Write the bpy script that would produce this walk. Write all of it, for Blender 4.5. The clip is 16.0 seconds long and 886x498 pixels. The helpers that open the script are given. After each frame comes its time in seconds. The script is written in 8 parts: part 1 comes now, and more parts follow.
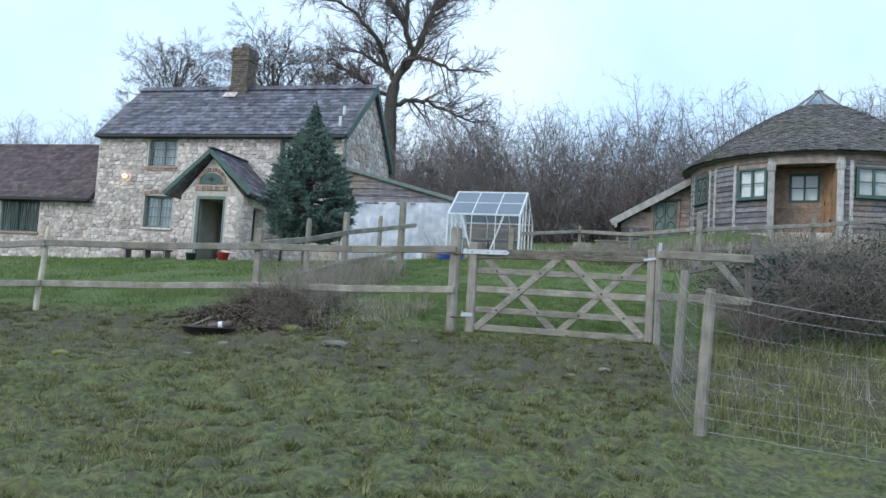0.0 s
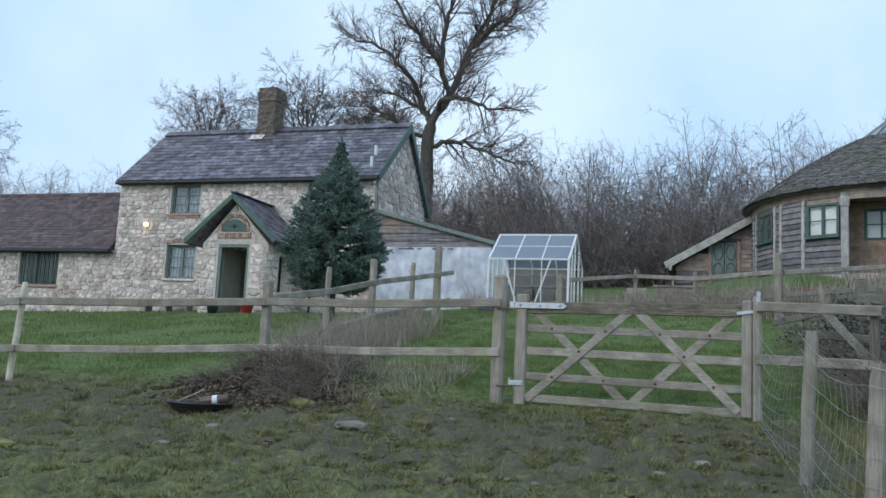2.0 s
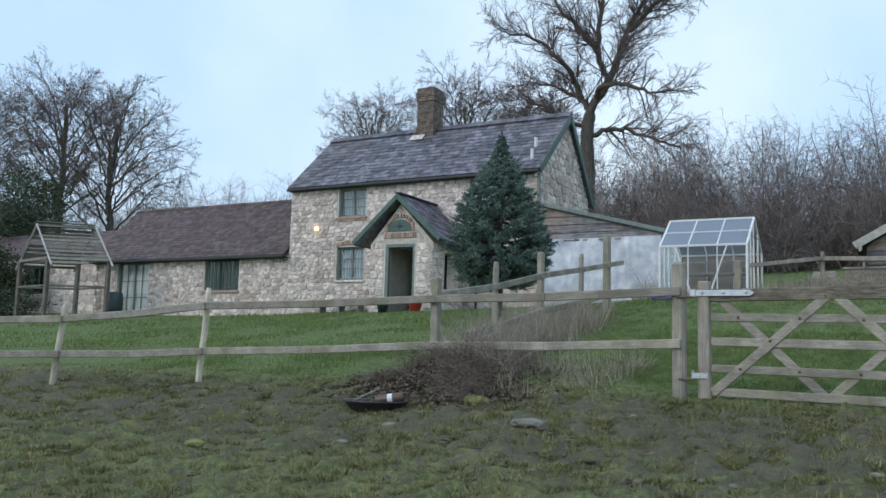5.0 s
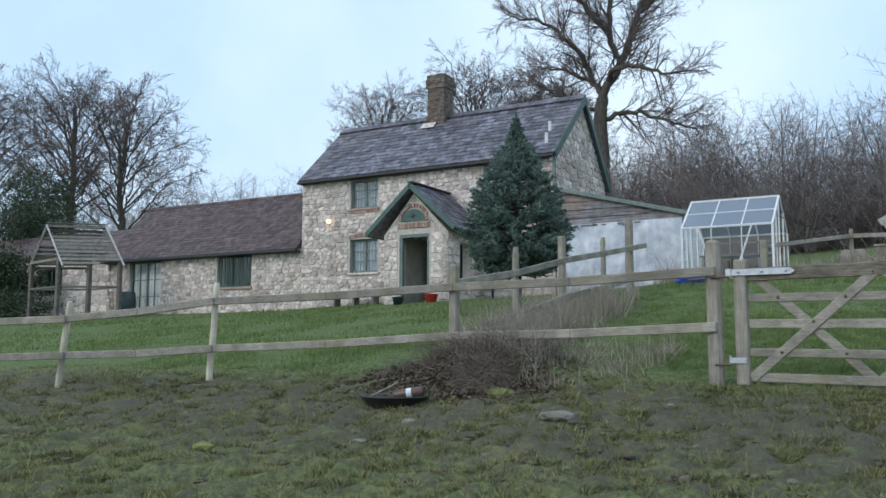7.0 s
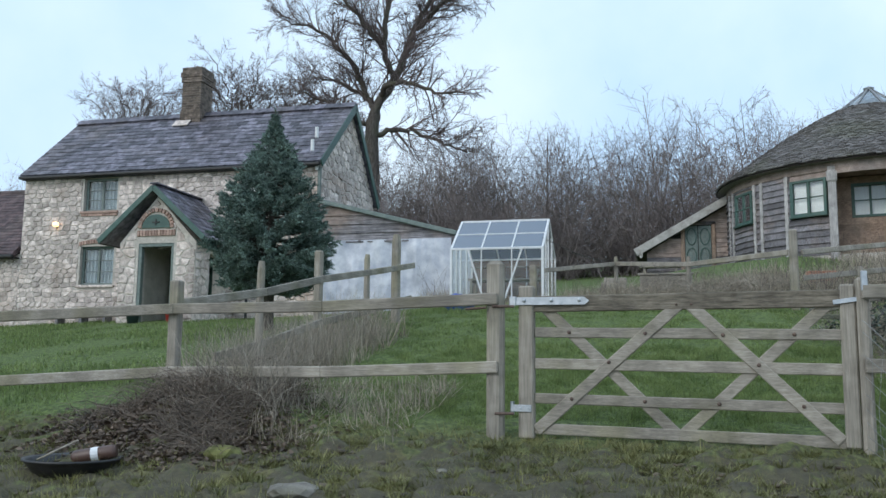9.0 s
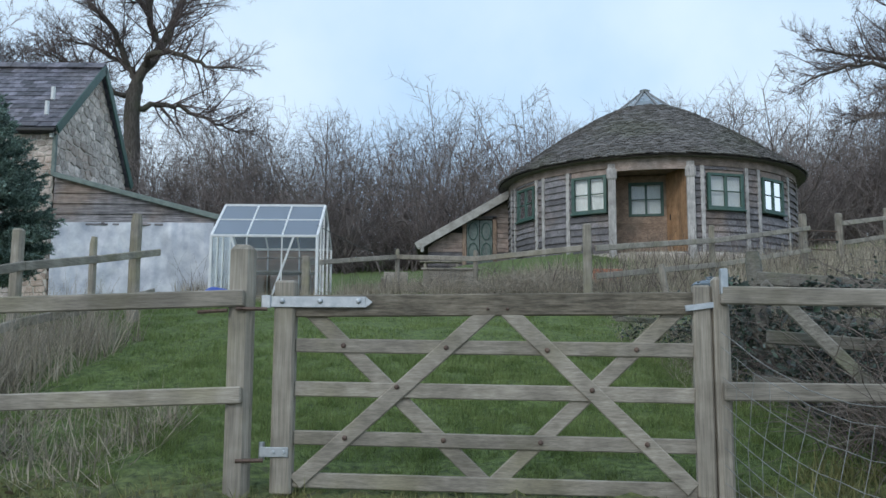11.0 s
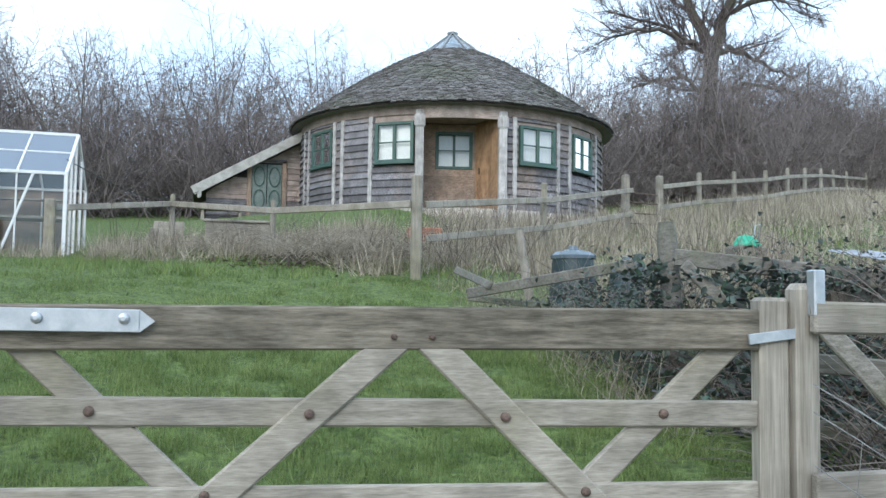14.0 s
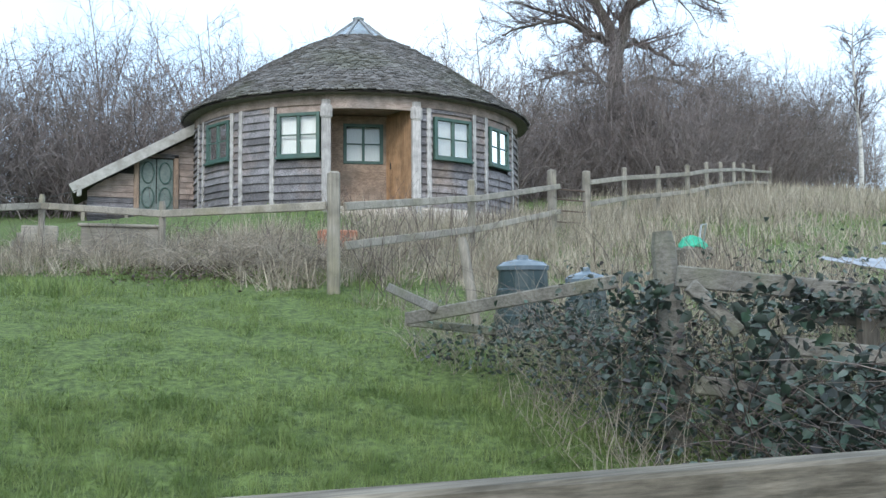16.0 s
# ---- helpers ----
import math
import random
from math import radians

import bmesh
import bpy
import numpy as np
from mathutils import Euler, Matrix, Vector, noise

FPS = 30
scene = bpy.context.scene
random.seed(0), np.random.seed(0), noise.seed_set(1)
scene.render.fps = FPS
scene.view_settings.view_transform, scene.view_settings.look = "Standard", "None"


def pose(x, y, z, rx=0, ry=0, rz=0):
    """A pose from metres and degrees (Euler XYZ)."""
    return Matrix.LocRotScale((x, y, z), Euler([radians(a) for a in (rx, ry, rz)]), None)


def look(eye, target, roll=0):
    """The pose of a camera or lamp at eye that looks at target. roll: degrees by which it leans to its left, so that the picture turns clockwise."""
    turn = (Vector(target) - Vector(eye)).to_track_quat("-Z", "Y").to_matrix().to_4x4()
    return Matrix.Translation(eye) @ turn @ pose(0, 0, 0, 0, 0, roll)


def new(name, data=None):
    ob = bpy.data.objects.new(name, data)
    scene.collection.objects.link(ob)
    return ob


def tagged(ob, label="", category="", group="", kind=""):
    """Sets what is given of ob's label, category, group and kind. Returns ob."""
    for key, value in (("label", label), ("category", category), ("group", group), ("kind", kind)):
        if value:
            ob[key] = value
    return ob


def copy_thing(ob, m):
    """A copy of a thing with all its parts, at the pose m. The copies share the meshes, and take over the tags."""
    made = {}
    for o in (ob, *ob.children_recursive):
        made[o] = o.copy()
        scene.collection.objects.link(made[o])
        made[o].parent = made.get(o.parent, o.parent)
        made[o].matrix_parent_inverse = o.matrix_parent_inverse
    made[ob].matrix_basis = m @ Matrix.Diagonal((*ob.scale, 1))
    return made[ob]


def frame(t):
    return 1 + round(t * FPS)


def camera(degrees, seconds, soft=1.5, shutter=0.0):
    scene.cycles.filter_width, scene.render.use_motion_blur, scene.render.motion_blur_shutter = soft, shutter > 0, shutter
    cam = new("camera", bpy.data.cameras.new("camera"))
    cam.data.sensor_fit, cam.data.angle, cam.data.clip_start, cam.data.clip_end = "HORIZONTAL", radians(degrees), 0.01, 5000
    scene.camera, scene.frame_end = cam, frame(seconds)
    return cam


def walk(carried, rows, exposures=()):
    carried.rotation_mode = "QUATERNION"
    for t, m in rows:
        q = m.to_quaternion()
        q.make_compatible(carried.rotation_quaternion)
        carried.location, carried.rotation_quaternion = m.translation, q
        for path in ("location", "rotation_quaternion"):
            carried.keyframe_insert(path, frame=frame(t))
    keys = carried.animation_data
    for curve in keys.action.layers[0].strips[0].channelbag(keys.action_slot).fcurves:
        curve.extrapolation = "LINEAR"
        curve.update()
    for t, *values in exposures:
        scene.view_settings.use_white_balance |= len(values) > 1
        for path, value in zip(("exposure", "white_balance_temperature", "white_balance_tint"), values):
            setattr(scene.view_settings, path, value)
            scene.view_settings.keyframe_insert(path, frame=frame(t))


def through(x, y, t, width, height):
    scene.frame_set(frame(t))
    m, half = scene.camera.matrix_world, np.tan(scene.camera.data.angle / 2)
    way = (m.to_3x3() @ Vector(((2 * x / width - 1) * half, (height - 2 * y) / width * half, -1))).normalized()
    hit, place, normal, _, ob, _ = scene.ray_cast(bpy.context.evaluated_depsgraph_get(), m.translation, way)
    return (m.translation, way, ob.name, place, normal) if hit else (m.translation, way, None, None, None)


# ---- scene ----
cam = camera(54.2, 16.0)

PATH = [
    (0, (2.706, -11.293, 0.156), (2.178, -9.371, 0.318), 3.5),
    (0.5, (2.529, -10.757, 0.288), (1.992, -8.838, 0.465), 1.7),
    (1, (2.38, -10.15, 0.293), (1.717, -8.281, 0.553), 2.2),
    (1.5, (2.253, -9.631, 0.341), (1.723, -7.72, 0.606), 2.2),
    (2, (2.155, -9.354, 0.415), (1.536, -7.471, 0.675), 2.9),
    (2.5, (2.04, -9.197, 0.427), (1.382, -7.324, 0.675), 2.5),
    (3, (2.0, -9.166, 0.435), (1.336, -7.298, 0.703), 2.3),
    (3.5, (1.998, -9.094, 0.418), (1.286, -7.247, 0.703), 2.0),
    (4, (1.988, -9.089, 0.417), (1.239, -7.253, 0.677), 1.8),
    (4.5, (1.965, -9.118, 0.436), (1.101, -7.33, 0.678), 2.0),
    (4.7, (1.993, -9.127, 0.421), (1.048, -7.381, 0.66), 2.2),
    (7, (1.702, -8.693, 0.407), (0.712, -6.968, 0.622), 0.1),
    (7.5, (1.54, -8.305, 0.439), (0.511, -6.604, 0.664), 0.2),
    (8, (1.346, -7.845, 0.519), (0.51, -6.042, 0.749), -0.0),
    (8.5, (1.238, -7.444, 0.561), (0.54, -5.585, 0.796), 0.1),
    (9, (1.123, -6.917, 0.595), (0.627, -4.997, 0.854), 0.6),
    (9.5, (1.045, -6.459, 0.691), (0.839, -4.5, 1.038), -1.0),
    (9.7, (1.027, -6.26, 0.702), (0.882, -4.301, 1.079), -1.1),
    (11.8, (0.796, -4.338, 0.89), (0.971, -2.354, 1.076), 2.1),
    (12, (0.752, -4.177, 0.926), (0.994, -2.2, 1.113), 2.5),
    (12.5, (0.687, -3.755, 0.951), (0.986, -1.781, 1.065), 2.5),
    (13, (0.664, -3.37, 1.02), (0.915, -1.387, 1.098), 2.3),
    (13.5, (0.628, -2.976, 1.055), (0.973, -1.007, 1.094), 1.7),
    (14, (0.678, -2.581, 1.131), (1.201, -0.655, 1.265), 0.8),
    (14.5, (0.737, -2.212, 1.201), (1.095, -0.25, 1.35), 0.4),
    (15, (0.73, -1.846, 1.241), (1.236, 0.079, 1.437), -0.4),
    (15.5, (0.786, -1.545, 1.286), (1.504, 0.317, 1.421), -1.3),
    (16, (0.818, -1.183, 1.369), (1.56, 0.67, 1.49), -0.4),
]
walk(cam, [(t, look(eye, target, roll)) for t, eye, target, roll in PATH],
     [(0.0, 0.5, 6150, 10), (0.5, 0.76, 6150, 10), (1.0, 0.24, 6150, 10), (3.0, 0.22, 6250, 10), (9.0, 0.32, 6350, 10), (9.5, 0.1, 6350, 10), (9.7, 0.1, 6350, 10), (12.0, 0.37, 6350, 10), (13.0, 0.74, 6350, 10), (14.0, 0.96, 6350, 10), (15.0, 0.90, 6350, 10), (16.0, 0.98, 6400, 10)])

# ---- world and sun: a pale overcast afternoon ----
world = bpy.data.worlds.new("overcast_sky")
scene.world = world
world.use_nodes = True
wn, wl = world.node_tree.nodes, world.node_tree.links
wn.clear()
sky = wn.new("ShaderNodeTexSky")
sky.sky_type, sky.sun_disc = "NISHITA", False
sky.sun_elevation, sky.sun_rotation = radians(22), radians(215)
sky.air_density, sky.dust_density, sky.ozone_density = 1.0, 2.5, 1.5
cloud = wn.new("ShaderNodeTexNoise")
cloud.inputs["Scale"].default_value, cloud.inputs["Detail"].default_value = 2.6, 6
cloud_ramp = wn.new("ShaderNodeValToRGB")
cloud_ramp.color_ramp.elements[0].position, cloud_ramp.color_ramp.elements[0].color = 0.36, (5.3, 7.3, 9.6, 1)
cloud_ramp.color_ramp.elements[1].position, cloud_ramp.color_ramp.elements[1].color = 0.68, (7.8, 9.2, 10.5, 1)
veil = wn.new("ShaderNodeMix")
veil.data_type = "RGBA"
veil.inputs[0].default_value = 0.9
wbg, wout = wn.new("ShaderNodeBackground"), wn.new("ShaderNodeOutputWorld")
wbg.inputs["Strength"].default_value = 0.1
wl.new(cloud.outputs["Fac"], cloud_ramp.inputs["Fac"])
wl.new(sky.outputs["Color"], veil.inputs[6])
wl.new(cloud_ramp.outputs["Color"], veil.inputs[7])
wl.new(veil.outputs[2], wbg.inputs["Color"])
wl.new(wbg.outputs["Background"], wout.inputs["Surface"])

sun_data = bpy.data.lights.new("sun", "SUN")
sun_data.energy, sun_data.angle, sun_data.color = 0.8, radians(30), (1.0, 0.96, 0.9)
sun = new("sun", sun_data)
sun.matrix_world = look((-20, -30, 25), (0, 0, 0))


# ---- materials ----
def surf(name, c1, c2, fine=30.0, coarse=1.2, stretch=(1, 1, 1), rough=0.85, bump=0.3, var=0.15, metal=0.0,
         stain=None, stain_amount=0.5, island=False, depth=0.02, lo=0.35, hi=0.65, slo=0.5, shi=0.68):
    m = bpy.data.materials.new(name)
    m.use_nodes = True
    n, l = m.node_tree.nodes, m.node_tree.links
    b = n["Principled BSDF"]
    b.inputs["Roughness"].default_value, b.inputs["Metallic"].default_value = rough, metal
    tc, mp = n.new("ShaderNodeTexCoord"), n.new("ShaderNodeMapping")
    mp.inputs["Scale"].default_value = stretch
    l.new(tc.outputs["Object"], mp.inputs["Vector"])
    f = n.new("ShaderNodeTexNoise")
    f.inputs["Scale"].default_value, f.inputs["Detail"].default_value, f.inputs["Roughness"].default_value = fine, 8, 0.65
    l.new(mp.outputs["Vector"], f.inputs["Vector"])
    r = n.new("ShaderNodeValToRGB")
    r.color_ramp.elements[0].position, r.color_ramp.elements[0].color = lo, (*c1, 1)
    r.color_ramp.elements[1].position, r.color_ramp.elements[1].color = hi, (*c2, 1)
    l.new(f.outputs["Fac"], r.inputs["Fac"])
    col = r.outputs["Color"]
    if stain:
        g = n.new("ShaderNodeTexNoise")
        g.inputs["Scale"].default_value, g.inputs["Detail"].default_value = coarse, 5
        l.new(tc.outputs["Object"], g.inputs["Vector"])
        gr = n.new("ShaderNodeMapRange")
        gr.inputs["From Min"].default_value, gr.inputs["From Max"].default_value = slo, shi
        gr.inputs["To Max"].default_value = stain_amount
        l.new(g.outputs["Fac"], gr.inputs["Value"])
        mx = n.new("ShaderNodeMix")
        mx.data_type = "RGBA"
        l.new(gr.outputs["Result"], mx.inputs[0])
        l.new(col, mx.inputs[6])
        mx.inputs[7].default_value = (*stain, 1)
        col = mx.outputs[2]
    if var:
        rnd = n.new("ShaderNodeNewGeometry") if island else n.new("ShaderNodeObjectInfo")
        vr = n.new("ShaderNodeMapRange")
        vr.inputs["To Min"].default_value, vr.inputs["To Max"].default_value = 1 - var, 1 + var
        l.new(rnd.outputs["Random Per Island" if island else "Random"], vr.inputs["Value"])
        hs = n.new("ShaderNodeHueSaturation")
        l.new(vr.outputs["Result"], hs.inputs["Value"])
        l.new(col, hs.inputs["Color"])
        col = hs.outputs["Color"]
    l.new(col, b.inputs["Base Color"])
    if bump:
        bp = n.new("ShaderNodeBump")
        bp.inputs["Strength"].default_value, bp.inputs["Distance"].default_value = bump, depth
        l.new(f.outputs["Fac"], bp.inputs["Height"])
        l.new(bp.outputs["Normal"], b.inputs["Normal"])
    return m


def glass(name, tint=(0.9, 0.95, 0.95), rough=0.03):
    m = bpy.data.materials.new(name)
    m.use_nodes = True
    b = m.node_tree.nodes["Principled BSDF"]
    b.inputs["Base Color"].default_value = (*tint, 1)
    b.inputs["Roughness"].default_value = rough
    b.inputs["Transmission Weight"].default_value = 1.0
    b.inputs["IOR"].default_value = 1.45
    return m


def ground_mat():
    m = surf("field_turf", (0.035, 0.045, 0.015), (0.175, 0.195, 0.07), fine=17, var=0, bump=0.8, depth=0.04, rough=0.95)
    n, l = m.node_tree.nodes, m.node_tree.links
    b = n["Principled BSDF"]
    base = b.inputs["Base Color"].links[0].from_socket
    tc = n.new("ShaderNodeTexCoord")
    mud = n.new("ShaderNodeTexNoise")
    mud.inputs["Scale"].default_value, mud.inputs["Detail"].default_value, mud.inputs["Roughness"].default_value = 6.5, 10, 0.74
    l.new(tc.outputs["Object"], mud.inputs["Vector"])
    sep = n.new("ShaderNodeSeparateXYZ")
    l.new(tc.outputs["Object"], sep.inputs["Vector"])
    # trodden mud in the pasture south of the fence, whole turf north of it
    along = n.new("ShaderNodeMapRange")
    along.inputs["From Min"].default_value, along.inputs["From Max"].default_value = -6.0, 1.0
    l.new(sep.outputs["Y"], along.inputs["Value"])
    side = n.new("ShaderNodeValToRGB")
    ramp = side.color_ramp
    ramp.elements[0].position, ramp.elements[0].color = 0.0, (0.10, 0.10, 0.10, 1)
    ramp.elements[1].position, ramp.elements[1].color = 1.0, (0.0, 0.0, 0.0, 1)
    for p, v in ((0.30, 0.10), (0.50, 0.22), (0.64, 0.25), (0.76, 0.18), (0.87, 0.03)):
        ramp.elements.new(p).color = (v, v, v, 1)
    l.new(along.outputs["Result"], side.inputs["Fac"])
    add = n.new("ShaderNodeMath")
    add.operation = "ADD"
    l.new(mud.outputs["Fac"], add.inputs[0])
    l.new(side.outputs["Color"], add.inputs[1])
    mr = n.new("ShaderNodeMapRange")
    mr.inputs["From Min"].default_value, mr.inputs["From Max"].default_value, mr.inputs["To Max"].default_value = 0.60, 0.69, 0.78
    l.new(add.outputs["Value"], mr.inputs["Value"])
    mx = n.new("ShaderNodeMix")
    mx.data_type = "RGBA"
    l.new(mr.outputs["Result"], mx.inputs[0])
    l.new(base, mx.inputs[6])
    mx.inputs[7].default_value = (0.078, 0.064, 0.05, 1)
    # yellow moss in small patches
    moss, mo = n.new("ShaderNodeTexNoise"), n.new("ShaderNodeMapRange")
    moss.inputs["Scale"].default_value, moss.inputs["Detail"].default_value, moss.inputs["Roughness"].default_value = 1.7, 9, 0.8
    l.new(tc.outputs["Object"], moss.inputs["Vector"])
    mo.inputs["From Min"].default_value, mo.inputs["From Max"].default_value, mo.inputs["To Max"].default_value = 0.54, 0.66, 0.75
    l.new(moss.outputs["Fac"], mo.inputs["Value"])
    my = n.new("ShaderNodeMix")
    my.data_type = "RGBA"
    graze, lush = n.new("ShaderNodeMapRange"), n.new("ShaderNodeMix")
    graze.inputs["From Min"].default_value, graze.inputs["From Max"].default_value = 0.5, -0.4
    l.new(sep.outputs["Y"], graze.inputs["Value"])
    both = n.new("ShaderNodeMath")
    both.operation = "MULTIPLY"
    l.new(mo.outputs["Result"], both.inputs[0])
    l.new(graze.outputs["Result"], both.inputs[1])
    l.new(both.outputs["Value"], my.inputs[0])
    # the lawn is a fresher green than the grazed field
    lush.data_type = "RGBA"
    fresh = n.new("ShaderNodeMath")
    fresh.operation, fresh.inputs[0].default_value = "MULTIPLY_ADD", -1.0
    fresh.inputs[2].default_value = 1.0
    l.new(graze.outputs["Result"], fresh.inputs[1])
    l.new(fresh.outputs["Value"], lush.inputs[0])
    l.new(mx.outputs[2], lush.inputs[6])
    lush.blend_type = "MULTIPLY"
    lush.inputs[7].default_value = (0.86, 1.08, 0.75, 1)
    l.new(lush.outputs[2], my.inputs[6])
    my.inputs[7].default_value = (0.19, 0.175, 0.06, 1)
    l.new(my.outputs[2], b.inputs["Base Color"])
    return m


M_ground = ground_mat()
M_mortar = surf("lime_mortar", (0.46, 0.42, 0.37), (0.66, 0.61, 0.545), fine=14, var=0, stain=(0.3, 0.27, 0.23))
M_stone = surf("limestone_rubble", (0.38, 0.315, 0.28), (0.80, 0.705, 0.645), fine=9, coarse=0.9, var=0.3, bump=0.6,
               stain=(0.36, 0.24, 0.16), stain_amount=0.55, slo=0.52, shi=0.7)
M_stone_i = surf("limestone_rubble_far", (0.38, 0.315, 0.28), (0.80, 0.705, 0.645), fine=9, coarse=0.9, var=0.3, bump=0.6, island=True, stain=(0.36, 0.24, 0.17), stain_amount=0.45)
M_slate = surf("blue_grey_slate", (0.04, 0.038, 0.05), (0.19, 0.18, 0.215), fine=6, coarse=0.8, var=0.55, rough=0.55, bump=0.25,
               stain=(0.13, 0.11, 0.10), stain_amount=0.5)
M_slate_i = surf("blue_grey_slate_far", (0.04, 0.038, 0.05), (0.19, 0.18, 0.215), fine=6, coarse=0.8, var=0.55, rough=0.55, bump=0.25,
                 stain=(0.13, 0.11, 0.10), island=True)
M_tile_i = surf("plum_clay_tile", (0.055, 0.038, 0.04), (0.13, 0.085, 0.085), fine=6, coarse=0.7, var=0.4, rough=0.7, bump=0.3,
                stain=(0.12, 0.10, 0.085), island=True)
M_brick_i = surf("sooty_brick", (0.10, 0.08, 0.062), (0.21, 0.165, 0.135), fine=12, var=0.35, island=True, stain=(0.08, 0.07, 0.06))
M_redbrick_i = surf("red_brick", (0.30, 0.19, 0.15), (0.47, 0.33, 0.27), fine=12, var=0.3, island=True)
M_green = surf("dark_green_paint", (0.036, 0.085, 0.07), (0.06, 0.125, 0.105), fine=9, var=0.08, rough=0.5, bump=0.08, stain=(0.09, 0.12, 0.09))
M_grey_green = surf("weathered_green_paint", (0.11, 0.15, 0.14), (0.19, 0.23, 0.21), fine=9, var=0.1, rough=0.55, bump=0.1)
M_black = surf("black_gutter", (0.012, 0.013, 0.013), (0.03, 0.03, 0.03), fine=10, var=0, rough=0.5, bump=0.05)
M_plaster = surf("cream_plaster", (0.42, 0.40, 0.34), (0.55, 0.52, 0.45), fine=5, var=0, bump=0.1)
# near-black colour standing in for unlit interiors and gaps behind boards
M_dark = surf("painted_shade_black", (0.02, 0.02, 0.02), (0.04, 0.038, 0.035), fine=4, var=0, bump=0)
M_white = surf("white_paint", (0.66, 0.67, 0.68), (0.80, 0.80, 0.80), fine=8, var=0.04, rough=0.4, bump=0.04)
# white for real curtains and for bright sky reflections in panes
M_curtain_glare = surf("white_curtain_and_glare", (0.64, 0.64, 0.63), (0.82, 0.82, 0.81), fine=3, stretch=(30, 30, 1), var=0.05, bump=0.4)
M_glass = glass("window_glass")
# the darker blue-grey blotches paint shade in the folds of white sheeting
M_poly = surf("fold_shaded_polythene", (0.38, 0.41, 0.49), (0.70, 0.72, 0.77), fine=2.2, var=0, rough=0.3, bump=0.5, depth=0.06)
M_galv = surf("galvanised_steel", (0.42, 0.45, 0.48), (0.58, 0.60, 0.62), fine=18, var=0.08, rough=0.42, metal=0.75, bump=0.06)
M_rust = surf("rusty_iron", (0.10, 0.07, 0.06), (0.2, 0.14, 0.11), fine=40, var=0.1, rough=0.7, metal=0.4)
M_roof_sh = surf("grey_oak_shingle", (0.085, 0.078, 0.074), (0.20, 0.187, 0.177), fine=18, coarse=0.6, var=0.3, bump=0.4,
                 stain=(0.11, 0.115, 0.075), stain_amount=0.5)
M_roof_sh_i = surf("grey_oak_shingle_far", (0.085, 0.078, 0.074), (0.20, 0.187, 0.177), fine=18, coarse=0.6, var=0.3, bump=0.4,
                   stain=(0.11, 0.115, 0.075), stain_amount=0.5, island=True)


def wood(name, c1, c2, axis, **kw):
    """Timber with its grain along one axis: broad streaks, fine lines and darker weathered patches."""
    s = [26, 26, 26]
    s[axis] = 1.1
    m = surf(name, c1, c2, fine=2.2, stretch=tuple(s), **kw)
    n, l = m.node_tree.nodes, m.node_tree.links
    b = n["Principled BSDF"]
    col = b.inputs["Base Color"].links[0].from_socket
    tc = n.new("ShaderNodeTexCoord")
    fine = [150, 150, 150]
    fine[axis] = 3.5
    for stretch, scale, lo, hi, dark, light in ((fine, 1.6, 0.34, 0.6, 0.78, 1.06), ((1, 1, 1), 5.0, 0.36, 0.62, 0.76, 1.12)):
        mp, f, r, mx = n.new("ShaderNodeMapping"), n.new("ShaderNodeTexNoise"), n.new("ShaderNodeMapRange"), n.new("ShaderNodeMix")
        mp.inputs["Scale"].default_value = stretch
        l.new(tc.outputs["Object"], mp.inputs["Vector"])
        f.inputs["Scale"].default_value, f.inputs["Detail"].default_value = scale, 6
        l.new(mp.outputs["Vector"], f.inputs["Vector"])
        r.inputs["From Min"].default_value, r.inputs["From Max"].default_value = lo, hi
        r.inputs["To Min"].default_value, r.inputs["To Max"].default_value = dark, light
        l.new(f.outputs["Fac"], r.inputs["Value"])
        mx.data_type, mx.blend_type = "RGBA", "MULTIPLY"
        mx.inputs[0].default_value = 1.0
        l.new(col, mx.inputs[6])
        l.new(r.outputs["Result"], mx.inputs[7])
        col = mx.outputs[2]
    l.new(col, b.inputs["Base Color"])
    return m


OLD, OLD2, LICHEN = (0.245, 0.22, 0.18), (0.375, 0.338, 0.285), (0.24, 0.22, 0.13)
M_wood = [wood("weathered_softwood_" + a, OLD, OLD2, i, coarse=2.2, stain=LICHEN, stain_amount=0.55, var=0.15, bump=0.35, depth=0.006)
          for i, a in enumerate("xyz")]
M_old_post = wood("dark_old_post", (0.10, 0.09, 0.075), (0.20, 0.18, 0.15), 2, var=0.1, bump=0.3, depth=0.006)
M_stake = wood("pale_stake", (0.50, 0.45, 0.34), (0.70, 0.63, 0.49), 2, var=0.1, bump=0.2, depth=0.004)
M_head = [wood("pinkish_brown_board_" + a, (0.27, 0.205, 0.175), (0.47, 0.37, 0.32), i, coarse=1.5, stain=(0.22, 0.20, 0.19), stain_amount=0.6, var=0.18, bump=0.3, depth=0.01)
          for i, a in enumerate("xyz")]
M_door = wood("orange_brown_plank", (0.30, 0.17, 0.085), (0.50, 0.31, 0.18), 2, var=0.15, bump=0.25, depth=0.006)
M_clad = [wood("silvered_board_" + a, (0.065, 0.064, 0.073), (0.33, 0.31, 0.32), i, coarse=0.8, stain=(0.30, 0.20, 0.13), stain_amount=0.5,
               var=0.34, bump=0.3, depth=0.01) for i, a in enumerate("xyz")]
M_brown = [wood("brown_board_" + a, (0.24, 0.165, 0.12), (0.44, 0.32, 0.24), i, coarse=1.2, stain=(0.22, 0.19, 0.16), stain_amount=0.5,
                var=0.18, bump=0.3, depth=0.01) for i, a in enumerate("xyz")]


